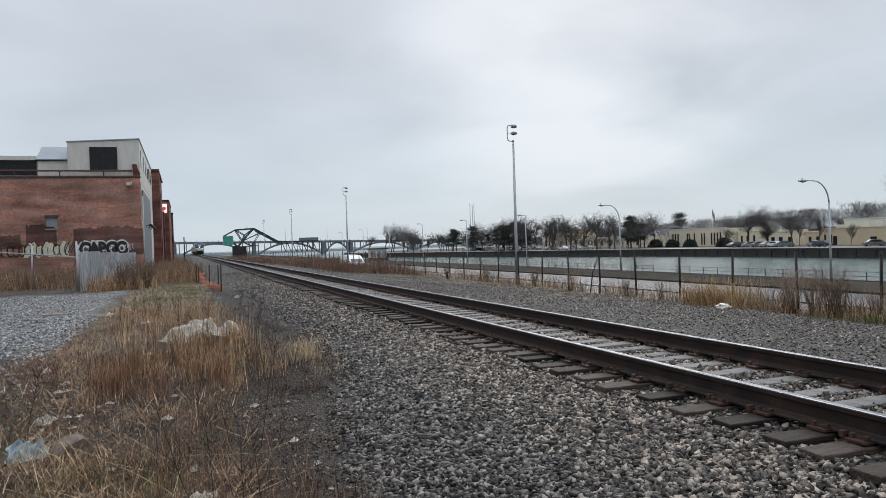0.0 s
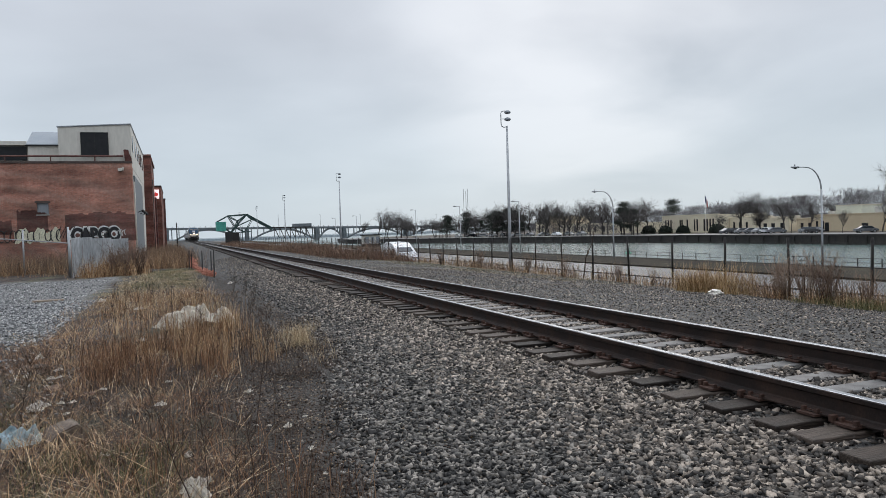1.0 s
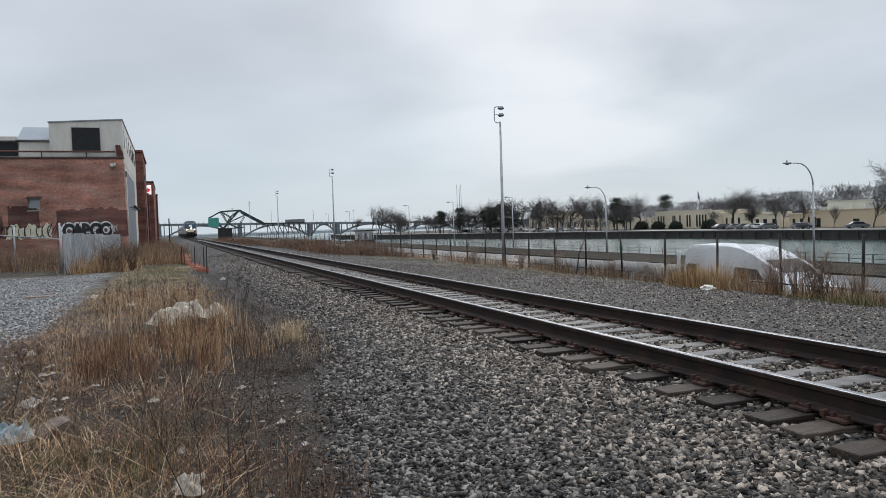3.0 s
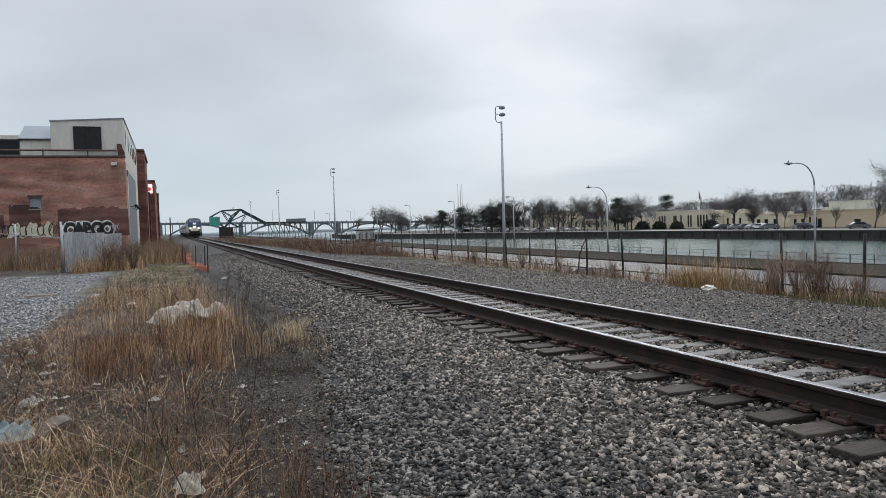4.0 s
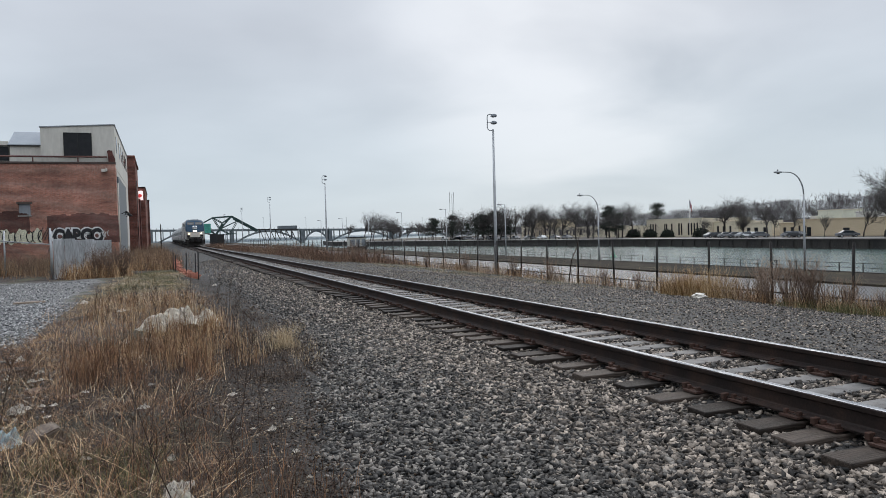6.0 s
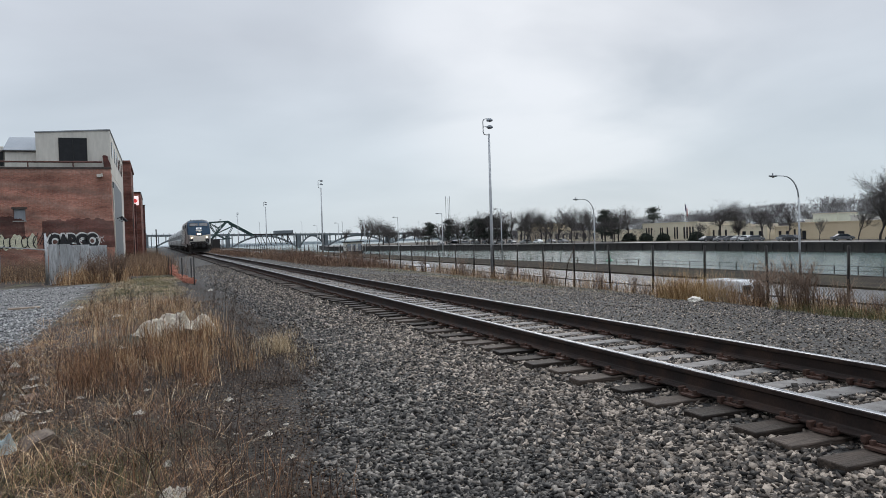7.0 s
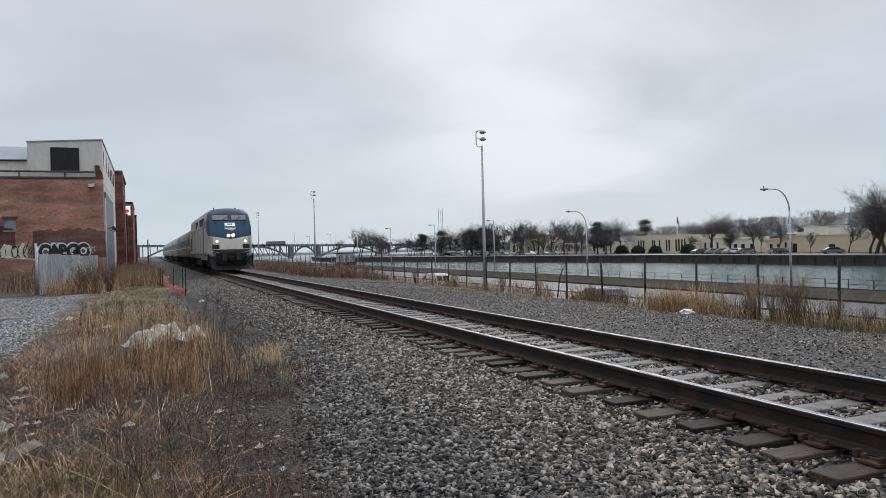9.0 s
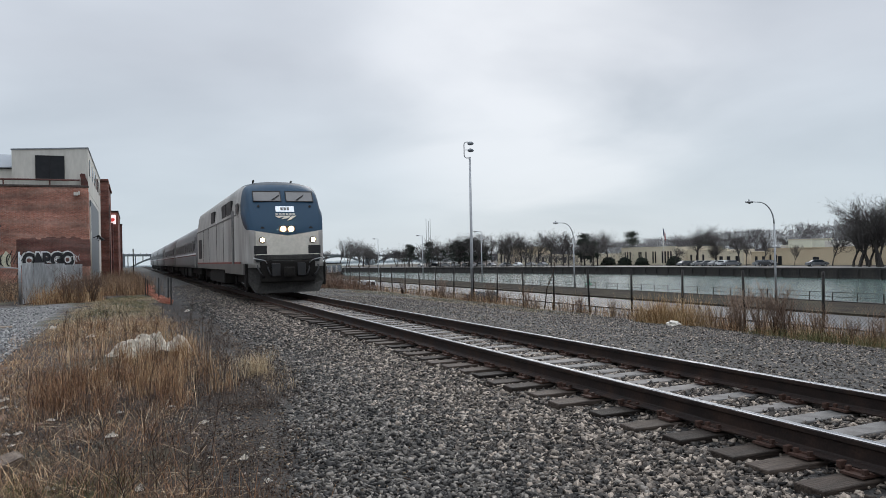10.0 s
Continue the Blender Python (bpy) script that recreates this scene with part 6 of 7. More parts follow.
def parked_car(colour, name, label, group):
    c = thing(name, label, "car", group)
    out = [(-2.2, 0.35), (-2.25, 0.75), (-1.5, 0.92), (-0.9, 1.42), (0.8, 1.45), (1.5, 0.98), (2.2, 0.85), (2.25, 0.35)]
    bm = prism(B(), out, "x", -0.86, 0.86)
    for v in bm.verts:
        if v.co.z > 1.2:
            v.co.x *= 0.8
    bmesh.ops.bevel(bm, geom=bm.edges[:], offset=0.05, segments=2, affect="EDGES")
    part("body", bm, colour, c)
    g = [(-1.32, 0.95), (-0.85, 1.36), (0.74, 1.38), (1.3, 0.98)]
    for s in (-1, 1):
        bm = prism(B(), g, "x", s * 0.80 - 0.06, s * 0.80 + 0.06)
        for v in bm.verts:
            if v.co.z > 1.2:
                v.co.x -= s * 0.10
        part("side_window", bm, M_DARKGLASS, c)
    for y in (-1.4, 1.4):
        for s in (-1, 1):
            w = part("wheel", tube(B(), (s * 0.68, y, 0.32), (s * 0.89, y, 0.32), 0.32, n=14), M_BLACK, c)
            part("rim", tube(B(), (s * 0.885, y, 0.32), (s * 0.90, y, 0.32), 0.19, n=10), M_GALV, w)
    return c


PAINTS = {n: mat(n + "_car_paint", [c, tuple(min(1, k * 1.2) for k in c)], scale=0.7, fine=8, rough=0.28, spec=0.6, bump=0, vary=0.06) for n, c in
          (("white", (0.62, 0.63, 0.64)), ("silver", (0.22, 0.225, 0.23)), ("black", (0.015, 0.015, 0.017)), ("red", (0.22, 0.03, 0.03)), ("grey", (0.11, 0.115, 0.125)))}


def build_parking():
    rnd = random.Random(6)
    protos = {k: parked_car(v, "parked_car", f"{k} parked car on the far promenade", "cars parked on the far bank") for k, v in PAINTS.items() if k != "red"}
    used = set()
    ys = [154.6, 151.4, 148.7, 145.9, 143.2, 140.6, 137.8, 128.6, 126.2, 113.6, 210, 216, 222, 229, 236, 243, 251, 258, 265, 273, 281]
    for i, y in enumerate(ys):
        k = rnd.choice(["white", "silver", "black", "grey", "black", "grey", "black", "silver", "white", "grey", "silver"])
        m = Matrix.Translation((bank_x(y) + 10.8 + rnd.uniform(-0.6, 0.8), y, BANK_Z + 0.045)) @ pose(0, 0, 0, 0, 0, rnd.choice((0, 180, 60, 90)))
        if k not in used:
            used.add(k)
            protos[k].matrix_basis = m
        else:
            copy_thing(protos[k], m)
    for k in protos:
        if k not in used:
            y = 190 + 3 * len(k)
            protos[k].matrix_basis = Matrix.Translation((bank_x(y) + 9, y, BANK_Z + 0.045))


build_parking()


# ---- bridges in the distance ----
def build_bascule_bridge():
    b = thing("truss_bridge", "green steel truss bridge with a raised counterweight", "bridge")
    Y = 330.0
    for dy in (0, 7):
        bm = B()
        nodes = {"a": (16.6, 7.4), "b": (21.5, 10.0), "c": (29.4, 10.4), "d": (40.0, 4.2), "e": (28.5, 2.6), "f": (22.6, 2.6), "g": (25.5, 7.6), "h": (24.4, 5.0), "i": (31.0, 3.0), "j": (34.0, 7.0), "k": (32.0, 8.4)}
        for p, q, r in (("a", "b", .5), ("b", "c", .5), ("c", "d", .55), ("b", "h", .35), ("g", "b", .3), ("c", "g", .35), ("g", "h", .35), ("h", "e", .4), ("h", "f", .5), ("c", "h", .45), ("a", "f", .35), ("f", "e", .3), ("e", "i", .3), ("k", "e", .25), ("h", "k", .3)):
            part("truss_member", tube(B(), (nodes[p][0], Y + dy, nodes[p][1]), (nodes[q][0], Y + dy, nodes[q][1]), r * 0.75, n=4), M_GREENSTEEL, b)
        part("truss_member", tube(bm, (30.5, Y + dy, 9.3), (40.6, Y + dy, 3.4), 0.3, n=4), M_GREENSTEEL, b)
    part("counterweight", box(B(), 16.4, 20.4, Y - 0.5, Y + 7.5, 3.4, 7.4), M_TEAL, b, "teal painted counterweight box")
    part("pier", box(B(), 22.6, 25.8, Y - 1, Y + 8, -2, 2.7), M_SEAWALL, b)
    bm = B()
    for i in range(7):
        x = 41 + i * 2.3
        tube(bm, (x, Y, 4.2), (x + 2.0, Y, -0.5), 0.22, n=4)
        tube(bm, (x, Y, -0.5), (x, Y, 4.2), 0.18, n=4)
    tube(bm, (40, Y, 4.3), (58, Y, 4.0), 0.35, n=4)
    part("approach_truss", bm, M_SEAWALL, b)


build_bascule_bridge()


def build_arch_bridge():
    b = thing("arch_bridge", "long grey concrete arch road bridge in the distance", "bridge")
    Y = 600.0

    def deck(x):
        return float(np.interp(x, [-200, -6, 114, 213, 320], [10.0, 8.9, 6.4, 4.1, 2.0]))
    bm = B()
    xs = np.linspace(-200, 320, 60)
    for a, c in zip(xs, xs[1:]):
        prism(bm, [(a, deck(a) - 1.6), (c, deck(c) - 1.6), (c, deck(c)), (a, deck(a))], "y", Y, Y + 12)
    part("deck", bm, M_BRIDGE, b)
    bm = B()
    for x in np.linspace(-200, 320, 130):
        box(bm, x - 0.15, x + 0.15, Y - 0.2, Y + 0.1, deck(x) + 0.003, deck(x) + 1.0)
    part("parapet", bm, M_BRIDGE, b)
    for x0, x1 in ((-70, -8), (-6, 52), (54, 108), (110, 131), (133, 186), (188, 240), (242, 300)):
        bm = B()
        n = 22
        lo = [(x0 + (x1 - x0) * i / n, -4.5 + (deck((x0 + x1) / 2) + 2.9) * (1 - (2 * i / n - 1) ** 2)) for i in range(n + 1)]
        for (a, z), (c, w) in zip(lo, lo[1:]):
            prism(bm, [(a, z - 0.9), (c, w - 0.9), (c, w + 0.5), (a, z + 0.5)], "y", Y + 0.5, Y + 3)
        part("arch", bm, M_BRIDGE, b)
        for i in range(1, n, 2):
            a, z = lo[i]
            if deck(a) - 1.6 - z > 1.0:
                part("spandrel_column", box(B(), a - 0.35, a + 0.35, Y + 1, Y + 2.4, z, deck(a) - 1.6), M_BRIDGE, b)
        part("pier", box(B(), x0 - 2.2, x0 + 0.6, Y, Y + 8, -7, deck(x0) - 1.6), M_BRIDGE, b)
    house = part("toll_house", box(B(), 90, 105, Y + 2, Y + 9, deck(97), deck(97) + 2.6, bevel=0.2), M_BRIDGE, b)
    bm = B()
    for k, x in enumerate(np.arange(44, 320, 34)):
        tube(bm, (x, Y, deck(x)), (x, Y, deck(x) + 9.5), 0.16, 0.11, n=4)
        tube(bm, (x - 1.2, Y, deck(x) + 9.5), (x + 0.3, Y, deck(x) + 9.5), 0.12, n=4)
    part("lamp_row", bm, M_GALV, b, "slender lamps along the deck")
    # low far shore beyond, its pale blue-grey painted to stand for haze
    bm = B()
    prism(bm, [(-700, -6), (-700, -0.5), (-200, 0.3), (60, -1.6), (300, -2.0), (900, -1.2), (900, -6)], "y", 900, 960)
    tagged(part("far_shore", bm, mat("hazy_far_shore", [(0.30, 0.34, 0.37), (0.36, 0.40, 0.43)], scale=0.02, fine=0.3, rough=0.95)), "hazy low far shore", "shore", kind="structure")


build_arch_bridge()


def build_fence_shrubs():
    rnd = random.Random(31)
    protos = []
    for k in range(3):
        bm = B()
        for _ in range(26):
            a, ln = rnd.uniform(0, 6.283), rnd.uniform(0.7, 1.7)
            d = Vector((math.cos(a) * rnd.uniform(0.05, 0.45), math.sin(a) * rnd.uniform(0.05, 0.45), 1)).normalized()
            p0 = Vector((rnd.uniform(-0.12, 0.12), rnd.uniform(-0.12, 0.12), -0.05))
            pts = [p0, p0 + d * ln * 0.5, p0 + d * ln * 0.5 + (d + Vector((rnd.uniform(-0.3, 0.3), rnd.uniform(-0.3, 0.3), 0.1))).normalized() * ln * 0.5]
            chain(bm, pts, [0.012, 0.009, 0.004], n=3)
            for _ in range(5):
                q = pts[1].lerp(pts[2], rnd.uniform(0, 0.9))
                tube(bm, q, q + Vector((rnd.uniform(-0.3, 0.3), rnd.uniform(-0.3, 0.3), rnd.uniform(0.1, 0.4))), 0.006, 0.003, 3)
        protos.append(tagged(part("bare_shrub", bm, M_SHRUB), "bare reddish brown shrub beside the fence", "shrub", "bare shrubs along the fence"))
    spots = [(18.4, 16.6, 1.0), (18.5, 17.6, 1.05), (18.3, 18.2, 0.85), (18.5, 15.4, 0.7), (18.7, 18.9, 0.9), (18.6, 25.6, 0.6), (18.7, 28.2, 0.55), (18.6, 33.0, 0.7), (18.5, 14.3, 0.5), (18.8, 37.5, 0.8), (18.6, 44.0, 0.8), (18.4, 51, 0.9)]
    spots += [(rnd.uniform(12, 18.5), rnd.uniform(58, 110), rnd.uniform(0.7, 1.2)) for _ in range(30)]
    spots += [(rnd.uniform(-3.1, -1.7), rnd.uniform(38.5, 42.5), rnd.uniform(0.7, 1.15)) for _ in range(9)]
    spots += [(18.6, 17.1, 1.05), (18.6, 13.6, 0.6)]
    for i, (x, y, s) in enumerate(spots):
        m = on_ground(x, y, rnd.uniform(0, 360), 0, s)
        if i < 3:
            protos[i].matrix_basis = m
        else:
            copy_thing(protos[i % 3], m)


M_SHRUB = mat("reddish_shrub_stems", [(0.095, 0.060, 0.043), (0.20, 0.136, 0.097)], scale=2, fine=20, rough=0.85, rand="object", bump=0)
build_fence_shrubs()


# ---- the passenger train ----
def paint_scheme():
    """Blue over silver, split by a line that dips to the middle of the nose and sweeps up along the cab."""
    m = mat("locomotive_paint", [(0.21, 0.20, 0.185), (0.33, 0.315, 0.295), (0.44, 0.425, 0.40)], scale=0.8, fine=5, rough=0.46, spec=0.3, vary=0.28, bump=0.05, stretch=(1, 1.3, 0.18))
    n, l = m.node_tree.nodes, m.node_tree.links
    b = n["Principled BSDF"]
    base = b.inputs["Base Color"].links[0].from_socket
    tc, sp = n.new("ShaderNodeTexCoord"), n.new("ShaderNodeSeparateXYZ")
    l.new(tc.outputs["Object"], sp.inputs[0])

    def op(kind, a, c):
        k = n.new("ShaderNodeMath"); k.operation = kind
        for i, v in enumerate((a, c)):
            if isinstance(v, (int, float)):
                k.inputs[i].default_value = v
            else:
                l.new(v, k.inputs[i])
        return k.outputs[0]
    ax = op("ABSOLUTE", sp.outputs[0], 0)
    back = op("MAXIMUM", op("SUBTRACT", sp.outputs[1], 0.30), 0.0)
    line = op("ADD", op("ADD", op("MULTIPLY", ax, 0.16), 2.20), op("MULTIPLY", op("MULTIPLY", back, back), 0.62))
    blue = op("GREATER_THAN", sp.outputs[2], line)
    front = op("LESS_THAN", sp.outputs[1], 1.62)
    blue = op("MULTIPLY", blue, front)
    dark = op("GREATER_THAN", sp.outputs[2], 4.16)
    dark = op("MULTIPLY", dark, op("LESS_THAN", sp.outputs[1], 2.6))
    mx = n.new("ShaderNodeMix"); mx.data_type = "RGBA"
    mx.inputs[7].default_value = (0.0085, 0.040, 0.078, 1)
    l.new(blue, mx.inputs[0]); l.new(base, mx.inputs[6])
    edge = op("MULTIPLY", op("LESS_THAN", sp.outputs[2], op("ADD", line, 0.16)), op("GREATER_THAN", sp.outputs[1], 0.34))
    dark = op("MAXIMUM", dark, op("MULTIPLY", blue, edge))
    m2 = n.new("ShaderNodeMix"); m2.data_type = "RGBA"
    m2.inputs[7].default_value = (0.010, 0.026, 0.042, 1)
    l.new(dark, m2.inputs[0]); l.new(mx.outputs[2], m2.inputs[6])
    l.new(m2.outputs[2], b.inputs["Base Color"])
    return m


def ring_points(w, zb, zs, zt, bow=0.0):
    """Half hoop from the left sill over the roof to the right sill."""
    left = [(-w - bow * math.sin(math.pi * k / 7), zb + (zs - zb) * k / 7) for k in range(8)]
    arc = []
    for k in range(1, 10):
        a = math.pi / 2 * k / 10
        arc.append((-w * math.cos(a) ** 0.62, zs + (zt - zs) * math.sin(a) ** 0.9))
    half = left + arc
    return half + [(0, zt)] + [(-x, z) for x, z in reversed(half)]


def loco_ring(w, zb, zs, zt):
    """Half hoop with upright sides, leaning shoulder panels and a slightly crowned roof."""
    h = zt - zs
    half = [(-w, zb + (zs - zb) * k / 7) for k in range(8)]
    half += [(-w * (1 - 0.02 * k), zs + h * 0.155 * k) for k in range(1, 5)]
    half += [(-w * 0.90, zs + h * 0.72), (-w * 0.86, zs + h * 0.81), (-w * 0.79, zs + h * 0.88), (-w * 0.55, zs + h * 0.955), (-w * 0.28, zs + h * 0.99)]
    return half + [(0, zt)] + [(-x, z) for x, z in reversed(half)]


def loft(stations):
    """Hoops at stations (y, hoop) joined into a shell closed at both ends and below."""
    bm = B()
    rows = [[bm.verts.new((x, y, z)) for x, z in pts] for y, pts in stations]
    for a, b in zip(rows, rows[1:]):
        for i in range(len(a) - 1):
            bm.faces.new((a[i], a[i + 1], b[i + 1], b[i])).smooth = True
        bm.faces.new((a[0], b[0], b[-1], a[-1]))
    bm.faces.new(rows[0][::-1])
    bm.faces.new(rows[-1])
    return bm


M_LOCO = paint_scheme()
M_GREYLOW = mat("dirty_grey_skirt", [(0.10, 0.10, 0.10), (0.19, 0.185, 0.175)], scale=1.2, fine=12, rough=0.6)
M_PILOT = mat("dark_grey_pilot", [(0.026, 0.025, 0.024), (0.062, 0.059, 0.055)], scale=1.5, fine=14, rough=0.8, spec=0.15)
M_UNDER = mat("grimy_underframe", [(0.008, 0.007, 0.007), (0.022, 0.020, 0.018)], scale=2, fine=20, rough=0.88, spec=0.12)
M_HEAD = mat("headlight_glow", [(0.9, 0.85, 0.75), (1.0, 0.95, 0.85)], rough=0.2, bump=0, emit=((1.0, 0.52, 0.24), 70.0))
M_DITCH = mat("ditch_light_glow", [(0.9, 0.85, 0.75), (1.0, 0.95, 0.85)], rough=0.2, bump=0, emit=((1.0, 0.66, 0.36), 14.0))
M_SKIRT = mat("grimy_silver_skirt", [(0.07, 0.066, 0.060), (0.15, 0.142, 0.13)], scale=1.0, fine=9, rough=0.5, vary=0.3, stretch=(1, 1, 0.3))
M_STRIPE = mat("faded_red_stripe", [(0.16, 0.045, 0.04), (0.22, 0.075, 0.06)], scale=1, fine=6, bump=0)
M_NOSE = mat("pale_nose_paint", [(0.56, 0.52, 0.45), (0.70, 0.66, 0.58)], scale=1, fine=10, rough=0.4, vary=0.1)
M_WSHIELD = mat("windshield_glass", [(0.085, 0.08, 0.078), (0.13, 0.125, 0.12)], scale=1.5, vary=0.04, rough=0.12, bump=0, spec=0.9)
M_WHITESIGN = mat("white_number_board", [(0.68, 0.72, 0.76), (0.78, 0.80, 0.82)], rough=0.3, bump=0, emit=((0.85, 0.92, 1.0), 0.25))


def slope_y(z):
    """How far back the nose lies at a height."""
    return float(np.interp(z, [1.0, 2.35, 2.65, 3.05, 3.5, 3.95, 4.18], [0.0, 0.04, 0.14, 0.36, 0.62, 0.90, 1.15]))


def nose_plate(x0, x1, z0, z1, thick=0.03, out=0.012, lean=None):
    """A flat plate lying on the raked nose."""
    bm = B()
    ya, yb = slope_y(z0), slope_y(z1)
    k = [(x0, ya, z0), (x1, ya, z0), (x1, yb, z1), (x0, yb, z1)]
    nrm = Vector((0, -(z1 - z0), (yb - ya))).normalized()
    lo = [bm.verts.new(Vector(p) - nrm * thick) for p in k]
    hi = [bm.verts.new(Vector(p) + nrm * out) for p in k]
    bm.faces.new(lo[::-1]); bm.faces.new(hi)
    for i in range(4):
        bm.faces.new((lo[i], lo[(i + 1) % 4], hi[(i + 1) % 4], hi[i]))
    return bm


def bogie(parent, y, axles, gauge=0.75, r=0.5, length=3.6):
    g = part("bogie", box(B(), -1.18, 1.18, y - length / 2, y + length / 2, 0.42, 0.86, bevel=0.06), M_UNDER, parent)
    for k in range(axles):
        ya = y + (k - (axles - 1) / 2) * (length - 1.0) / max(1, axles - 1)
        bm = tube(B(), (-gauge - 0.03, ya, r), (gauge + 0.03, ya, r), 0.09, n=8)
        for s in (-1, 1):
            tube(bm, (s * (gauge - 0.03), ya, r), (s * (gauge + 0.07), ya, r), r, n=20)
            box(bm, s * 1.14 - 0.1, s * 1.14 + 0.1, ya - 0.2, ya + 0.2, r - 0.2, r + 0.2, bevel=0.03)
        part("wheelset", bm, M_UNDER, g)
    return g


def build_locomotive():
    t = thing("locomotive", "blue and silver diesel passenger locomotive with lit headlights", "locomotive", "passenger train")
    st = []
    for y, zt, w in ((0.0, 2.28, 1.16), (0.03, 2.40, 1.26), (0.14, 2.66, 1.34), (0.36, 3.06, 1.39), (0.62, 3.51, 1.43), (0.90, 3.96, 1.455), (1.15, 4.17, 1.475), (1.5, 4.29, 1.495), (2.0, 4.37, 1.525), (3.0, 4.40, 1.525), (12, 4.40, 1.525), (20.6, 4.40, 1.525)):
        st.append((y, loco_ring(w, 1.05, min(3.05, zt - 0.16 - 0.22 * min(1.0, y)), zt)))
    body = part("body", loft(st), M_LOCO, t, "blue nose and dull silver body", smooth=False)
    # pale lower nose face and black pockets
    part("nose_band", prism(B(), [(-1.14, 1.50), (1.14, 1.50), (1.14, 2.36), (0, 2.18), (-1.14, 2.36)], "y", -0.035, 0.03), M_NOSE, t, "pale cream lower nose")
    part("nose_sill", box(B(), -1.2, 1.2, -0.06, 0.3, 1.30, 1.495, bevel=0.04), M_PILOT, t)
    for s in (-1, 1):
        part("step_pocket", box(B(), s * 0.98 - 0.23, s * 0.98 + 0.23, -0.045, 0.0, 1.53, 1.84, bevel=0.015), M_BLACK, t, "black step pocket")
        part("lower_pocket", box(B(), s * 1.02 - 0.13, s * 1.02 + 0.13, -0.07, 0.0, 1.24, 1.5), M_BLACK, t)
        lt = part("ditch_light", tube(B(), (s * 0.92, -0.10, 2.04), (s * 0.92, 0.02, 2.04), 0.11, 0.13, 14), M_BLACK, t, "black ringed ditch light")
        part("lens", tube(B(), (s * 0.92, -0.115, 2.04), (s * 0.92, -0.09, 2.04), 0.08, n=14), M_DITCH, lt)
        part("marker_light", tube(B(), (s * 0.88, slope_y(2.5) - 0.03, 2.46), (s * 0.88, slope_y(2.5) + 0.1, 2.46), 0.075, n=10), M_BLACK, t)
        part("nose_latch", tube(B(), (s * 0.95, slope_y(3.3) - 0.04, 3.3), (s * 0.95, slope_y(3.3) + 0.1, 3.3), 0.045, n=8), M_BLACK, t)
        pane = part("windshield", nose_plate(s * 0.60 - 0.49, s * 0.60 + 0.49, 3.50, 3.86, 0.02, 0.02), M_WSHIELD, t, "raked windshield pane")
        fr = B()
        for a, b, c, d in ((-0.515, 0.515, 3.475, 3.50), (-0.515, 0.515, 3.86, 3.885), (-0.515, -0.49, 3.5, 3.86), (0.49, 0.515, 3.5, 3.86)):
            q = nose_plate(s * 0.60 + a, s * 0.60 + b, c, d, 0.02, 0.035)
            me = bpy.data.meshes.new("tmp")
            q.to_mesh(me); q.free()
            fr.from_mesh(me)
            bpy.data.meshes.remove(me)
        part("frame", fr, M_BLACK, pane)
        part("wiper", tube(B(), (s * 0.45, slope_y(3.52) - 0.06, 3.54), (s * 0.45 + 0.3, slope_y(3.74) - 0.06, 3.74), 0.018, n=4), M_BLACK, pane)
        part("cab_window", box(B(), s * 1.505 - 0.012, s * 1.505 + 0.015, 1.75, 2.5, 2.95, 3.5), M_FARWIN, t)
        part("cab_door", box(B(), s * 1.535 - 0.01, s * 1.535 + 0.01, 3.0, 3.65, 1.2, 3.3), M_GREYLOW, t)
        part("handrail", tube(B(), (s * 1.58, 2.85, 1.2), (s * 1.58, 2.85, 2.9), 0.022, n=6), M_GREYLOW, t)
        for y0, y1 in ((3.9, 5.4), (5.7, 7.2), (10.5, 12.0)):
            part("roof_grille", box(B(), s * 1.46 - 0.06, s * 1.46 + 0.045, y0, y1, 3.22, 3.76), M_BLACK, t, "black side grille")
        part("side_grille", box(B(), s * 1.535 - 0.01, s * 1.535 + 0.01, 17.6, 19.4, 1.5, 2.6), M_BLACK, t)
        part("side_sill", box(B(), s * 1.47 - 0.06, s * 1.47 + 0.06, 0.5, 6.2, 0.80, 1.2), M_SKIRT, t, "grimy silver side skirt")
        part("side_sill", box(B(), s * 1.47 - 0.06, s * 1.47 + 0.06, 6.2, 20.6, 0.95, 1.2), M_SKIRT, t, "grimy silver side skirt")
        part("belt_rail", box(B(), s * 1.532 - 0.014, s * 1.532 + 0.014, 2.2, 20.5, 3.06, 3.10), M_GREYLOW, t)
        for y0 in (6.6, 9.4, 13.2, 16.4):
            part("panel_seam", box(B(), s * 1.53 - 0.008, s * 1.53 + 0.008, y0, y0 + 0.03, 1.25, 3.05), M_UNDER, t, "dark seam between side panels")
        part("side_stripe", box(B(), s * 1.535 - 0.006, s * 1.535 + 0.006, 1.2, 20.5, 1.20, 1.27), M_STRIPE, t, "thin red stripe")
        part("fuel_skirt", box(B(), s * 1.2 - 0.25, s * 1.2 + 0.25, 7.2, 13.4, 0.32, 1.0, bevel=0.05), M_UNDER, t)
        part("front_step", box(B(), s * 1.32 - 0.16, s * 1.32 + 0.16, 0.35, 0.75, 0.35, 1.2, bevel=0.02), M_UNDER, t)
        part("horn", tube(B(), (s * 0.72 - 0.2, 1.95, 4.30), (s * 0.72 - 0.2, 1.75, 4.36), 0.025, 0.045, 8), M_BLACK, t)
    lt = part("headlight", nose_plate(-0.30, 0.30, 2.34, 2.55, 0.05, 0.03), M_BLACK, t, "twin headlight in a black housing")
    for x in (-0.145, 0.145):
        y = slope_y(2.44)
        part("lens", tube(B(), (x, y - 0.08, 2.44), (x, y, 2.44), 0.088, n=14), M_HEAD, lt)
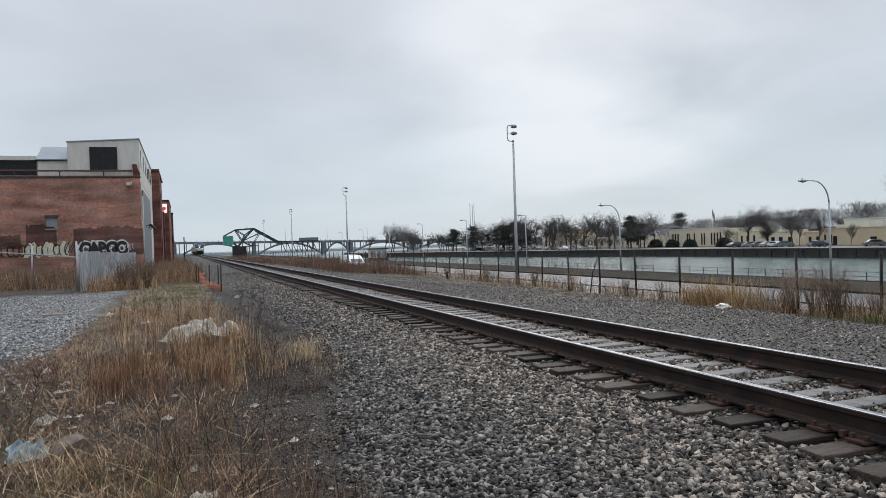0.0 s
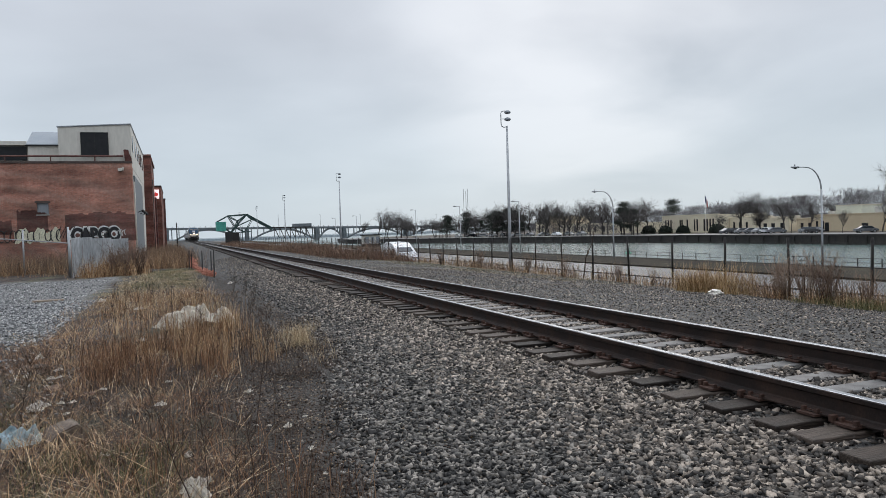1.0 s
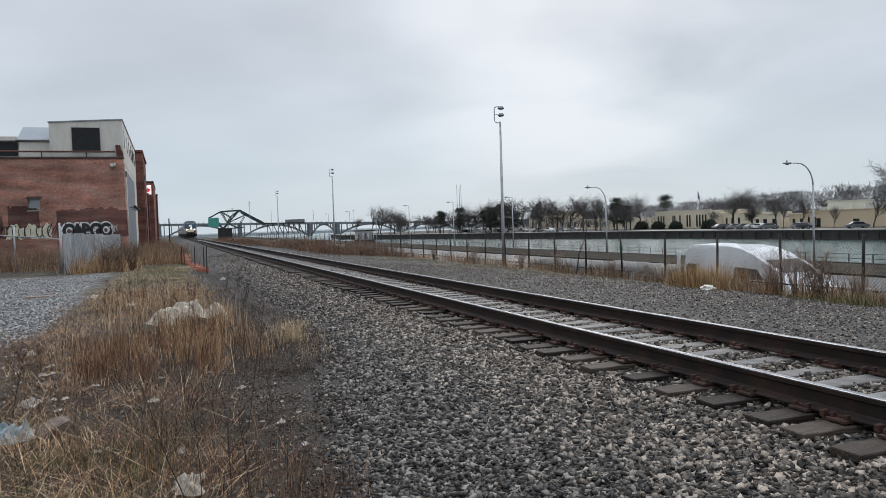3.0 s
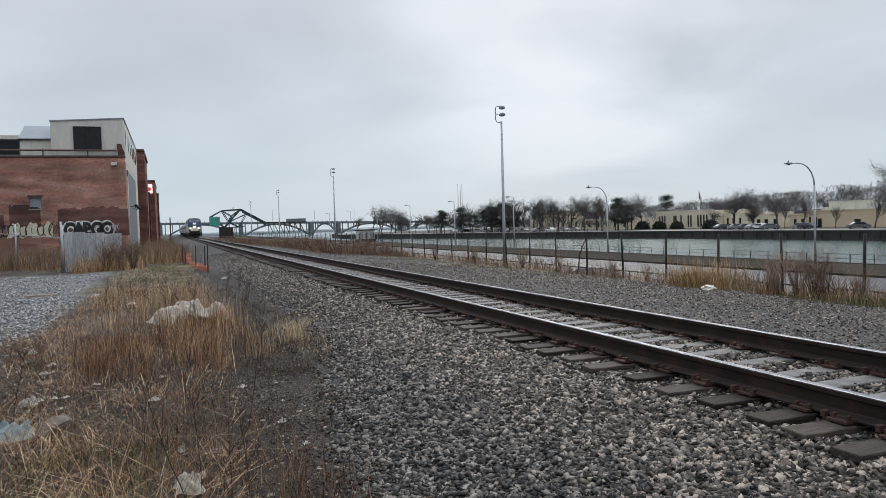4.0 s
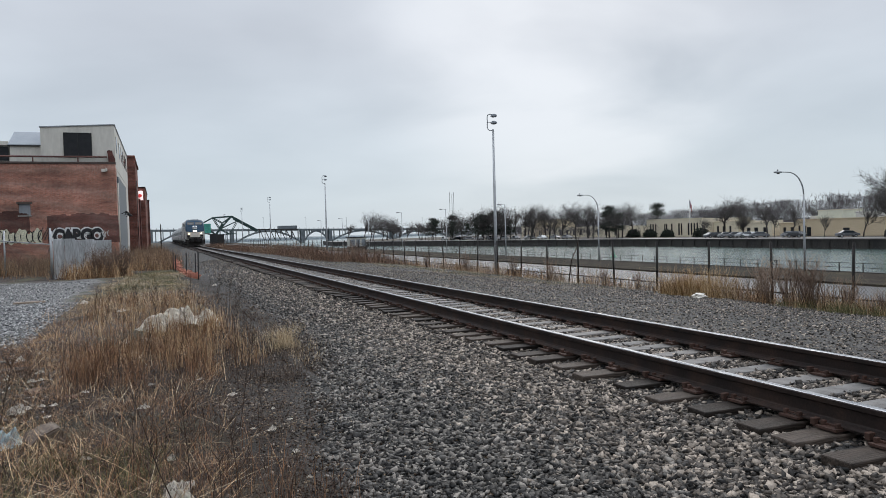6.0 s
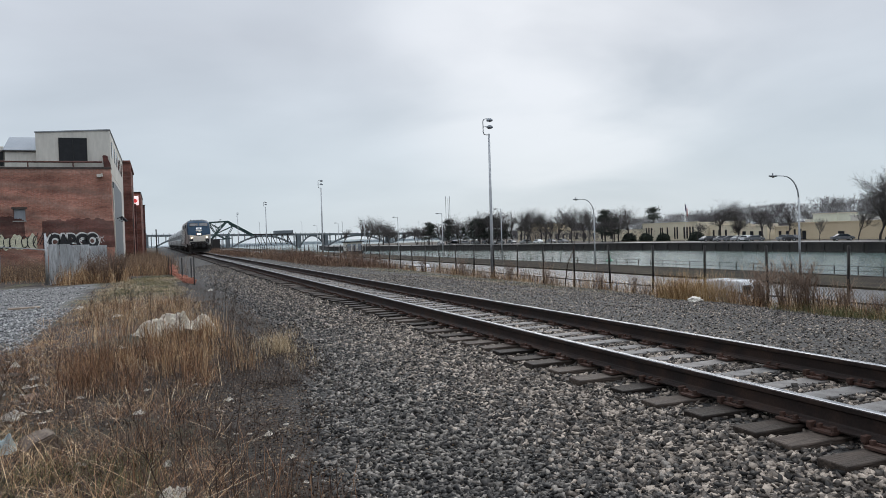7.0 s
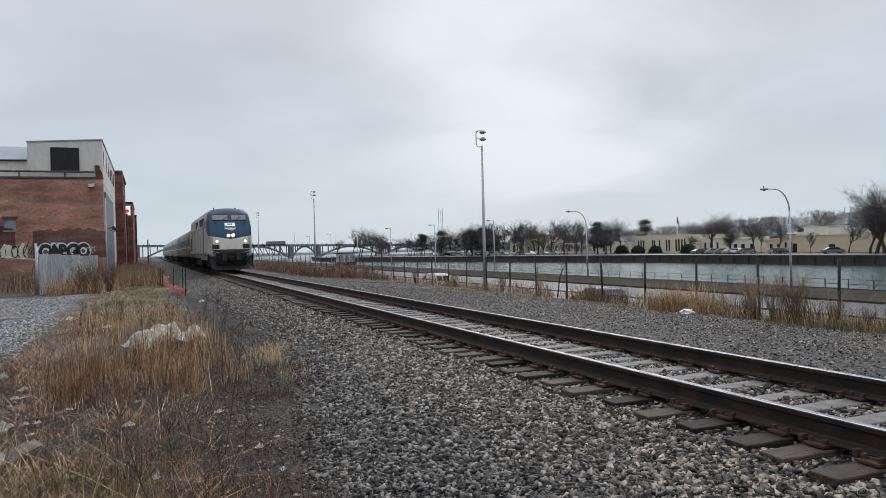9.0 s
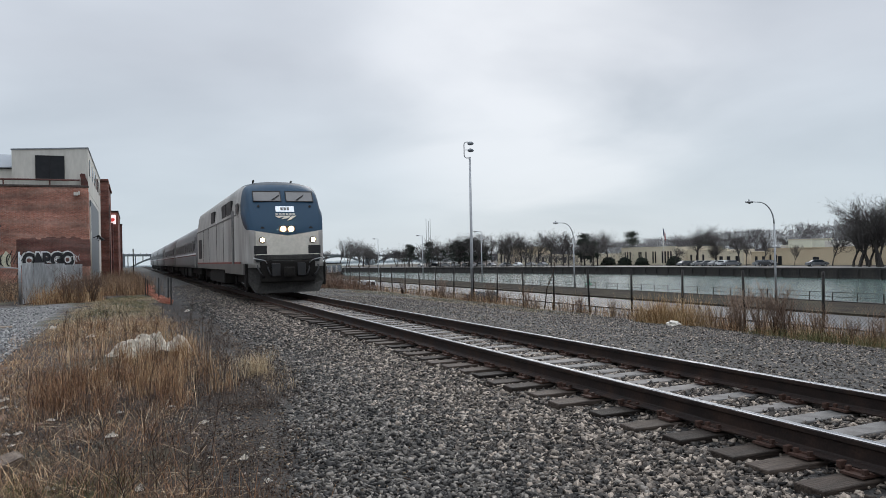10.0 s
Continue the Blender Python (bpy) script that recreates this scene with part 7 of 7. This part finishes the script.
    brd = part("number_board", nose_plate(-0.34, 0.34, 3.08, 3.29, 0.03, 0.03), M_WHITESIGN, t, "white number board with a plain bar")
    for k in range(3):     # digits shown as plain bars
        part("number_bar", nose_plate(-0.16 + 0.115 * k, -0.075 + 0.115 * k, 3.13, 3.24, -0.032, 0.036), M_GREYLOW, brd)

    def slanted(pts):
        """A flat plate on the raked nose with the given outline (x, z)."""
        bm = B()
        lo = [bm.verts.new((x, slope_y(z) + 0.01, z)) for x, z in pts]
        hi = [bm.verts.new((x, slope_y(z) - 0.035, z + 0.012)) for x, z in pts]
        bm.faces.new(lo[::-1]); bm.faces.new(hi)
        for i in range(len(pts)):
            bm.faces.new((lo[i], lo[(i + 1) % len(pts)], hi[(i + 1) % len(pts)], hi[i]))
        return bm
    em = part("emblem", slanted([(-0.40, 2.93), (0.10, 2.93), (-0.10, 2.89), (-0.28, 2.85)]), M_NOSE, t, "pale slanted emblem sweeps")
    part("sweep", slanted([(-0.02, 2.93), (0.20, 2.93), (0.05, 2.83), (-0.16, 2.80)]), M_NOSE, em)
    part("sweep", slanted([(0.24, 2.93), (0.40, 2.93), (0.20, 2.80), (0.04, 2.74), (0.12, 2.84)]), M_NOSE, em)
    for k in range(6):     # small lettering too far off to read
        part("letter_bar", slanted([(-0.36 + 0.125 * k, 2.97), (-0.27 + 0.125 * k, 2.97), (-0.27 + 0.125 * k, 3.015), (-0.36 + 0.125 * k, 3.015)]), M_NOSE, em)
    # pilot, coupler, hoses
    bm = prism(B(), [(-1.36, 1.28), (-0.7, 1.28), (0.7, 1.28), (1.36, 1.28), (1.38, 0.5), (1.15, 0.12), (-1.15, 0.12), (-1.38, 0.5)], "y", 0.02, 0.16)
    for v in bm.verts:
        v.co.y += 0.28 * (abs(v.co.x) / 1.4) ** 2
        if v.co.z < 0.3:
            v.co.y -= 0.12
    part("pilot", bm, M_PILOT, t, "grey snow plough pilot")
    # solid dark block stands in for the shaded hollow round the coupler
    part("coupler_pocket", box(B(), -1.0, 1.0, -0.10, 0.4, 0.50, 1.285, bevel=0.06), M_UNDER, t)
    for x0 in (-0.62, 0.30):
        part("buffer_plate", box(B(), x0, x0 + 0.32, -0.18, -0.09, 0.72, 1.2, bevel=0.03), M_BLACK, t)
    for s in (-1, 1):
        part("grab_rail", chain(B(), [(s * 1.22, -0.02, 1.42), (s * 1.26, -0.14, 1.38), (s * 0.86, -0.2, 1.30), (s * 0.74, -0.05, 1.16)], 0.02, n=6), M_GALV, t, "bright bent uncoupling rod")
    bm = box(B(), -0.16, 0.16, -0.5, 0.1, 0.76, 1.02, bevel=0.04)
    box(bm, -0.24, 0.14, -0.62, -0.36, 0.70, 1.06, bevel=0.05)
    part("coupler", bm, M_UNDER, t)
    for x in (-1.1, -0.75, 0.75, 1.1):
        part("hose", chain(B(), [(x, -0.02, 1.12), (x, -0.16, 1.0), (x * 0.9, -0.2, 0.8), (x * 0.8, -0.1, 0.72)], 0.03, n=6), M_BLACK, t)
    bogie(t, 3.6, 2); bogie(t, 17.2, 2)
    part("underframe", box(B(), -1.1, 1.1, 1.0, 20.4, 0.75, 1.06), M_UNDER, t)
    part("roof_fans", box(B(), -0.8, 0.8, 13.5, 18.5, 4.38, 4.5, bevel=0.03), M_UNDER, t)
    return t


def build_coach():
    t = thing("coach", "silver passenger coach with a dark window band", "railway coach", "passenger train")
    m_sil = mat("fluted_stainless_steel", [(0.19, 0.19, 0.195), (0.29, 0.29, 0.295)], scale=0.6, fine=9, rough=0.38, metal=0.4, vary=0.12, stretch=(1, 0.15, 3))
    m_band = mat("dark_window_band", [(0.022, 0.022, 0.026), (0.04, 0.039, 0.044)], rough=0.3, bump=0)
    m_red, m_wht = mat("red_coach_stripe", [(0.15, 0.028, 0.034), (0.19, 0.045, 0.045)], bump=0), mat("white_coach_stripe", [(0.6, 0.6, 0.6), (0.7, 0.7, 0.7)], bump=0)
    st = [(y, ring_points(w, 0.95, 2.75, zt, 0.09)) for y, w, zt in ((0.3, 1.40, 3.78), (0.45, 1.46, 3.85), (25.4, 1.46, 3.85), (25.55, 1.40, 3.78))]
    part("body", loft(st), m_sil, t)
    for s in (-1, 1):
        part("window_band", box(B(), s * 1.535 - 0.025, s * 1.535 + 0.025, 1.9, 23.9, 1.95, 2.70), m_band, t, "dark band along the windows")
        part("lower_stripe", box(B(), s * 1.55 - 0.015, s * 1.55 + 0.015, 0.6, 25.2, 1.80, 1.88), m_wht, t)
        part("upper_stripe", box(B(), s * 1.555 - 0.012, s * 1.555 + 0.012, 0.6, 25.2, 1.735, 1.775), m_red, t)
        for k in range(11):
            y = 2.3 + k * 1.95
            part("window", box(B(), s * 1.565 - 0.012, s * 1.565 + 0.012, y, y + 1.5, 2.05, 2.60, bevel=0.01), M_FARWIN, t)
        for y in (0.75, 24.3):
            part("door", box(B(), s * 1.54 - 0.012, s * 1.54 + 0.012, y, y + 0.8, 1.0, 2.9), M_GREYLOW, t)
    for y0 in (0.0, 25.55):
        part("gangway", box(B(), -0.6, 0.6, y0, y0 + 0.3, 1.0, 3.2, bevel=0.03), M_UNDER, t)
    part("underframe", box(B(), -1.25, 1.25, 0.5, 25.3, 0.55, 0.96), M_UNDER, t)
    for y0, y1 in ((7.2, 10.5), (12, 14), (15.2, 18.5)):
        part("equipment_box", box(B(), -1.38, 1.38, y0, y1, 0.28, 0.9, bevel=0.04), M_UNDER, t)
    bogie(t, 3.4, 2, r=0.45, length=3.4); bogie(t, 22.4, 2, r=0.45, length=3.4)
    return t


LOCO = build_locomotive()
COACHES = [build_coach()]
for _ in range(4):
    COACHES.append(copy_thing(COACHES[0], Matrix.Identity(4)))


# ---- road traffic ----
def taper_top(bm, z0, z1, k):
    for v in bm.verts:
        if v.co.z > z0:
            v.co.x *= 1 - (1 - k) * min(1.0, (v.co.z - z0) / (z1 - z0))
    return bm


def wheels(t, ys, half, r):
    for y in ys:
        for s in (-1, 1):
            w = part("wheel", tube(B(), (s * (half - 0.24), y, r), (s * half, y, r), r, n=18), M_BLACK, t)
            part("rim", tube(B(), (s * half, y, r), (s * (half + 0.015), y, r), r * 0.58, n=12), M_GALV, w)


def build_semi():
    t = thing("truck_tractor", "white long-nose truck tractor with a tall sleeper", "truck", "road traffic")
    out = [(0.0, 0.55), (0.0, 1.35), (0.35, 1.95), (1.0, 2.45), (1.8, 2.90), (2.6, 3.28), (3.3, 3.50), (4.0, 3.60), (6.5, 3.64), (6.75, 3.4), (6.8, 1.0), (6.8, 0.55)]
    bm = taper_top(prism(B(), out, "x", -1.22, 1.22), 1.2, 3.6, 0.78)
    bmesh.ops.bevel(bm, geom=bm.edges[:], offset=0.16, segments=4, affect="EDGES")
    part("body", bm, PAINTS["white"], t, "clean white cab and sleeper")
    for s in (-1, 1):
        part("side_window", taper_top(prism(B(), [(1.95, 2.30), (2.35, 2.72), (3.55, 2.76), (3.55, 2.30)], "x", s * 1.17 - 0.05, s * 1.17 + 0.06), 1.2, 3.6, 0.78), M_WSHIELD, t)
        part("sleeper_window", taper_top(box(B(), s * 1.21 - 0.04, s * 1.21 + 0.04, 5.85, 6.45, 2.15, 2.8, bevel=0.03), 1.2, 3.6, 0.78), M_BLACK, t, "dark sleeper window")
        m = part("mirror", box(B(), s * 1.42 - 0.1, s * 1.42 + 0.1, 2.55, 2.65, 1.9, 2.6, bevel=0.03), M_BLACK, t)
        part("mirror_arm", tube(B(), (s * 1.1, 2.65, 2.2), (s * 1.4, 2.6, 2.2), 0.02, n=6), M_BLACK, m)
        part("exhaust", tube(B(), (s * 1.1, 6.95, 0.8), (s * 1.1, 6.95, 3.3), 0.08, n=8), M_GALV, t)
        part("fuel_tank", tube(B(), (s * 0.95, 3.4, 0.72), (s * 0.95, 5.6, 0.72), 0.3, n=12), M_GALV, t)
    part("windshield", prism(B(), [(1.30, 2.60), (2.10, 3.02), (2.08, 3.08), (1.26, 2.66)], "x", -0.78, 0.78), M_DARKGLASS, t)
    part("chassis", box(B(), -0.5, 0.5, 0.4, 9.0, 0.6, 0.95), M_UNDER, t)
    wheels(t, (1.3, 7.3, 8.6), 1.24, 0.5)
    return t


def build_trailer():
    t = thing("flatbed_trailer", "flatbed trailer with a load under grey tarpaulin", "trailer", "road traffic")
    part("deck", box(B(), -1.28, 1.28, 0, 14.5, 1.15, 1.42, bevel=0.03), M_UNDER, t)
    m_tarp = mat("wet_grey_tarpaulin", [(0.06, 0.062, 0.063), (0.12, 0.122, 0.122)], scale=1.2, fine=10, rough=0.65)
    for y0, y1, h in ((0.2, 6.8, 2.55), (7.0, 14.2, 2.45)):
        bm = B()
        n, rows = 20, []
        for i in range(n + 1):
            y = y0 + (y1 - y0) * i / n
            s = 0.05 * noise.noise(Vector((y * 1.3, h, 0)))
            rows.append([bm.verts.new(p) for p in ((-1.3, y, 1.42), (-1.27 - s, y, 2.0), (-1.1 + s, y, h - 0.15 + s), (-0.4, y, h + 0.06 + 2 * s), (0.4, y, h + 0.05 - s), (1.1, y, h - 0.15), (1.27 + s, y, 2.0), (1.3, y, 1.42))])
        for a, b in zip(rows, rows[1:]):
            for k in range(7):
                bm.faces.new((a[k], a[k + 1], b[k + 1], b[k])).smooth = True
        bm.faces.new(rows[0][::-1]); bm.faces.new(rows[-1])
        part("tarpaulin", bm, m_tarp, t)
    wheels(t, (11.4, 12.7), 1.26, 0.5)
    part("landing_gear", box(B(), -0.6, 0.6, 3.2, 3.4, 0.15, 1.15), M_UNDER, t)
    return t


def build_van():
    t = thing("cargo_van", "white cargo van with dark rear windows", "van", "road traffic")
    out = [(-2.7, 0.4), (-2.7, 1.0), (-1.9, 1.25), (-1.2, 2.05), (-0.8, 2.2), (2.55, 2.2), (2.7, 2.0), (2.72, 0.4)]
    bm = taper_top(prism(B(), out, "x", -0.98, 0.98), 1.1, 2.2, 0.86)
    bmesh.ops.bevel(bm, geom=bm.edges[:], offset=0.07, segments=3, affect="EDGES")
    part("body", bm, PAINTS["white"], t)
    for s in (-1, 1):
        o = [(-1.65, 1.3), (-0.75, 1.3), (-0.75, 1.92), (-1.23, 1.92)]
        part("side_window", taper_top(prism(B(), o, "x", s * 0.985 - 0.03, s * 0.985 + 0.012), 1.1, 2.2, 0.86), M_DARKGLASS, t)
        part("rear_window", taper_top(box(B(), s * 0.47 - 0.36, s * 0.47 + 0.36, 2.60, 2.735, 1.28, 1.92, bevel=0.03), 1.1, 2.2, 0.86), M_FARWIN, t, "dark rear door window")
        part("mirror", box(B(), s * 1.1 - 0.1, s * 1.1 + 0.1, -1.55, -1.42, 1.3, 1.6, bevel=0.03), M_BLACK, t)
        part("tail_light", box(B(), s * 0.86 - 0.07, s * 0.86 + 0.07, 2.70, 2.745, 0.9, 1.3), PAINTS["red"], t)
    part("windshield", taper_top(prism(B(), [(-1.92, 1.3), (-1.26, 2.02), (-1.22, 2.0), (-1.86, 1.27)], "x", -0.85, 0.85), 1.1, 2.2, 0.9), M_DARKGLASS, t)
    part("bumper", box(B(), -0.95, 0.95, 2.66, 2.82, 0.42, 0.65, bevel=0.03), M_BLACK, t)
    wheels(t, (-1.75, 1.7), 0.98, 0.36)
    for o in t.children_recursive:      # a small van
        o.data.transform(Matrix.Diagonal((0.93, 0.90, 0.82, 1)))
    return t


def build_suv(paint, label, h=1.8):
    t = thing("estate_car", label, "car", "road traffic")
    out = [(-2.35, 0.38), (-2.38, 0.85), (-1.2, 1.02), (-0.55, h - 0.06), (-0.3, h), (1.95, h - 0.03), (2.35, 1.05), (2.38, 0.38)]
    bm = taper_top(prism(B(), out, "x", -0.93, 0.93), 1.0, h, 0.8)
    bmesh.ops.bevel(bm, geom=bm.edges[:], offset=0.06, segments=3, affect="EDGES")
    part("body", bm, paint, t)
    for s in (-1, 1):
        for o in ([(-1.05, 1.06), (-0.5, h - 0.14), (0.25, h - 0.12), (0.25, 1.06)], [(0.33, 1.06), (0.33, h - 0.12), (1.15, h - 0.12), (1.15, 1.06)], [(1.23, 1.06), (1.23, h - 0.12), (1.85, h - 0.14), (2.12, 1.06)]):
            part("side_window", taper_top(prism(B(), o, "x", s * 0.925 - 0.03, s * 0.925 + 0.016), 1.0, h, 0.8), M_DARKGLASS, t)
        part("mirror", box(B(), s * 1.02 - 0.08, s * 1.02 + 0.08, -0.9, -0.78, 1.05, 1.25, bevel=0.03), M_BLACK, t)
        part("tail_light", box(B(), s * 0.8 - 0.08, s * 0.8 + 0.08, 2.33, 2.40, 0.8, 1.02), PAINTS["red"], t)
    part("windshield", taper_top(prism(B(), [(-1.18, 1.06), (-0.58, h - 0.1), (-0.52, h - 0.12), (-1.08, 1.05)], "x", -0.8, 0.8), 1.0, h, 0.86), M_DARKGLASS, t)
    wheels(t, (-1.45, 1.45), 0.94, 0.35)
    return t


SEMI, TRAILER, VAN = build_semi(), build_trailer(), build_van()
SUV_WHITE = build_suv(PAINTS["white"], "white estate car with dark windows on the wet road")
CAR_DARK = build_suv(PAINTS["grey"], "dark grey car on the wet road", 1.6)
CAR_BLACK = build_suv(PAINTS["black"], "black car on the wet road", 1.6)


def motions():
    def train(t):
        return 26.74 + 24.04 * (10 - t) + 0.0416 * (10 - t) ** 2
    times = [k * 0.5 for k in range(21)]
    walk(LOCO, [(t, pose(TRACK_X, train(t), 0)) for t in times])
    for k, c in enumerate(COACHES):
        walk(c, [(t, pose(TRACK_X, train(t) + 21.0 + 25.95 * k, 0)) for t in times])

    def lane(ob, x, y0, t0, v, turn=0.0):
        walk(ob, [(t, pose(x, y0 + v * (t - t0), ROAD_Z, 0, 0, turn)) for t in times])
    lane(SEMI, 22.6, 27.9, 2.7, -26.0)
    lane(TRAILER, 22.6, 27.9 + 7.3, 2.7, -26.0)
    lane(CAR_DARK, 27.0, 39.6, 3.8, 19.2, 180)
    lane(SUV_WHITE, 27.0, 40.8, 5.5, 24.0, 180)
    lane(VAN, 31.0, 45.4, 7.5, 22.6, 180)
    lane(CAR_BLACK, 30.5, 45.3, 9.0, 17.5, 180)


motions()
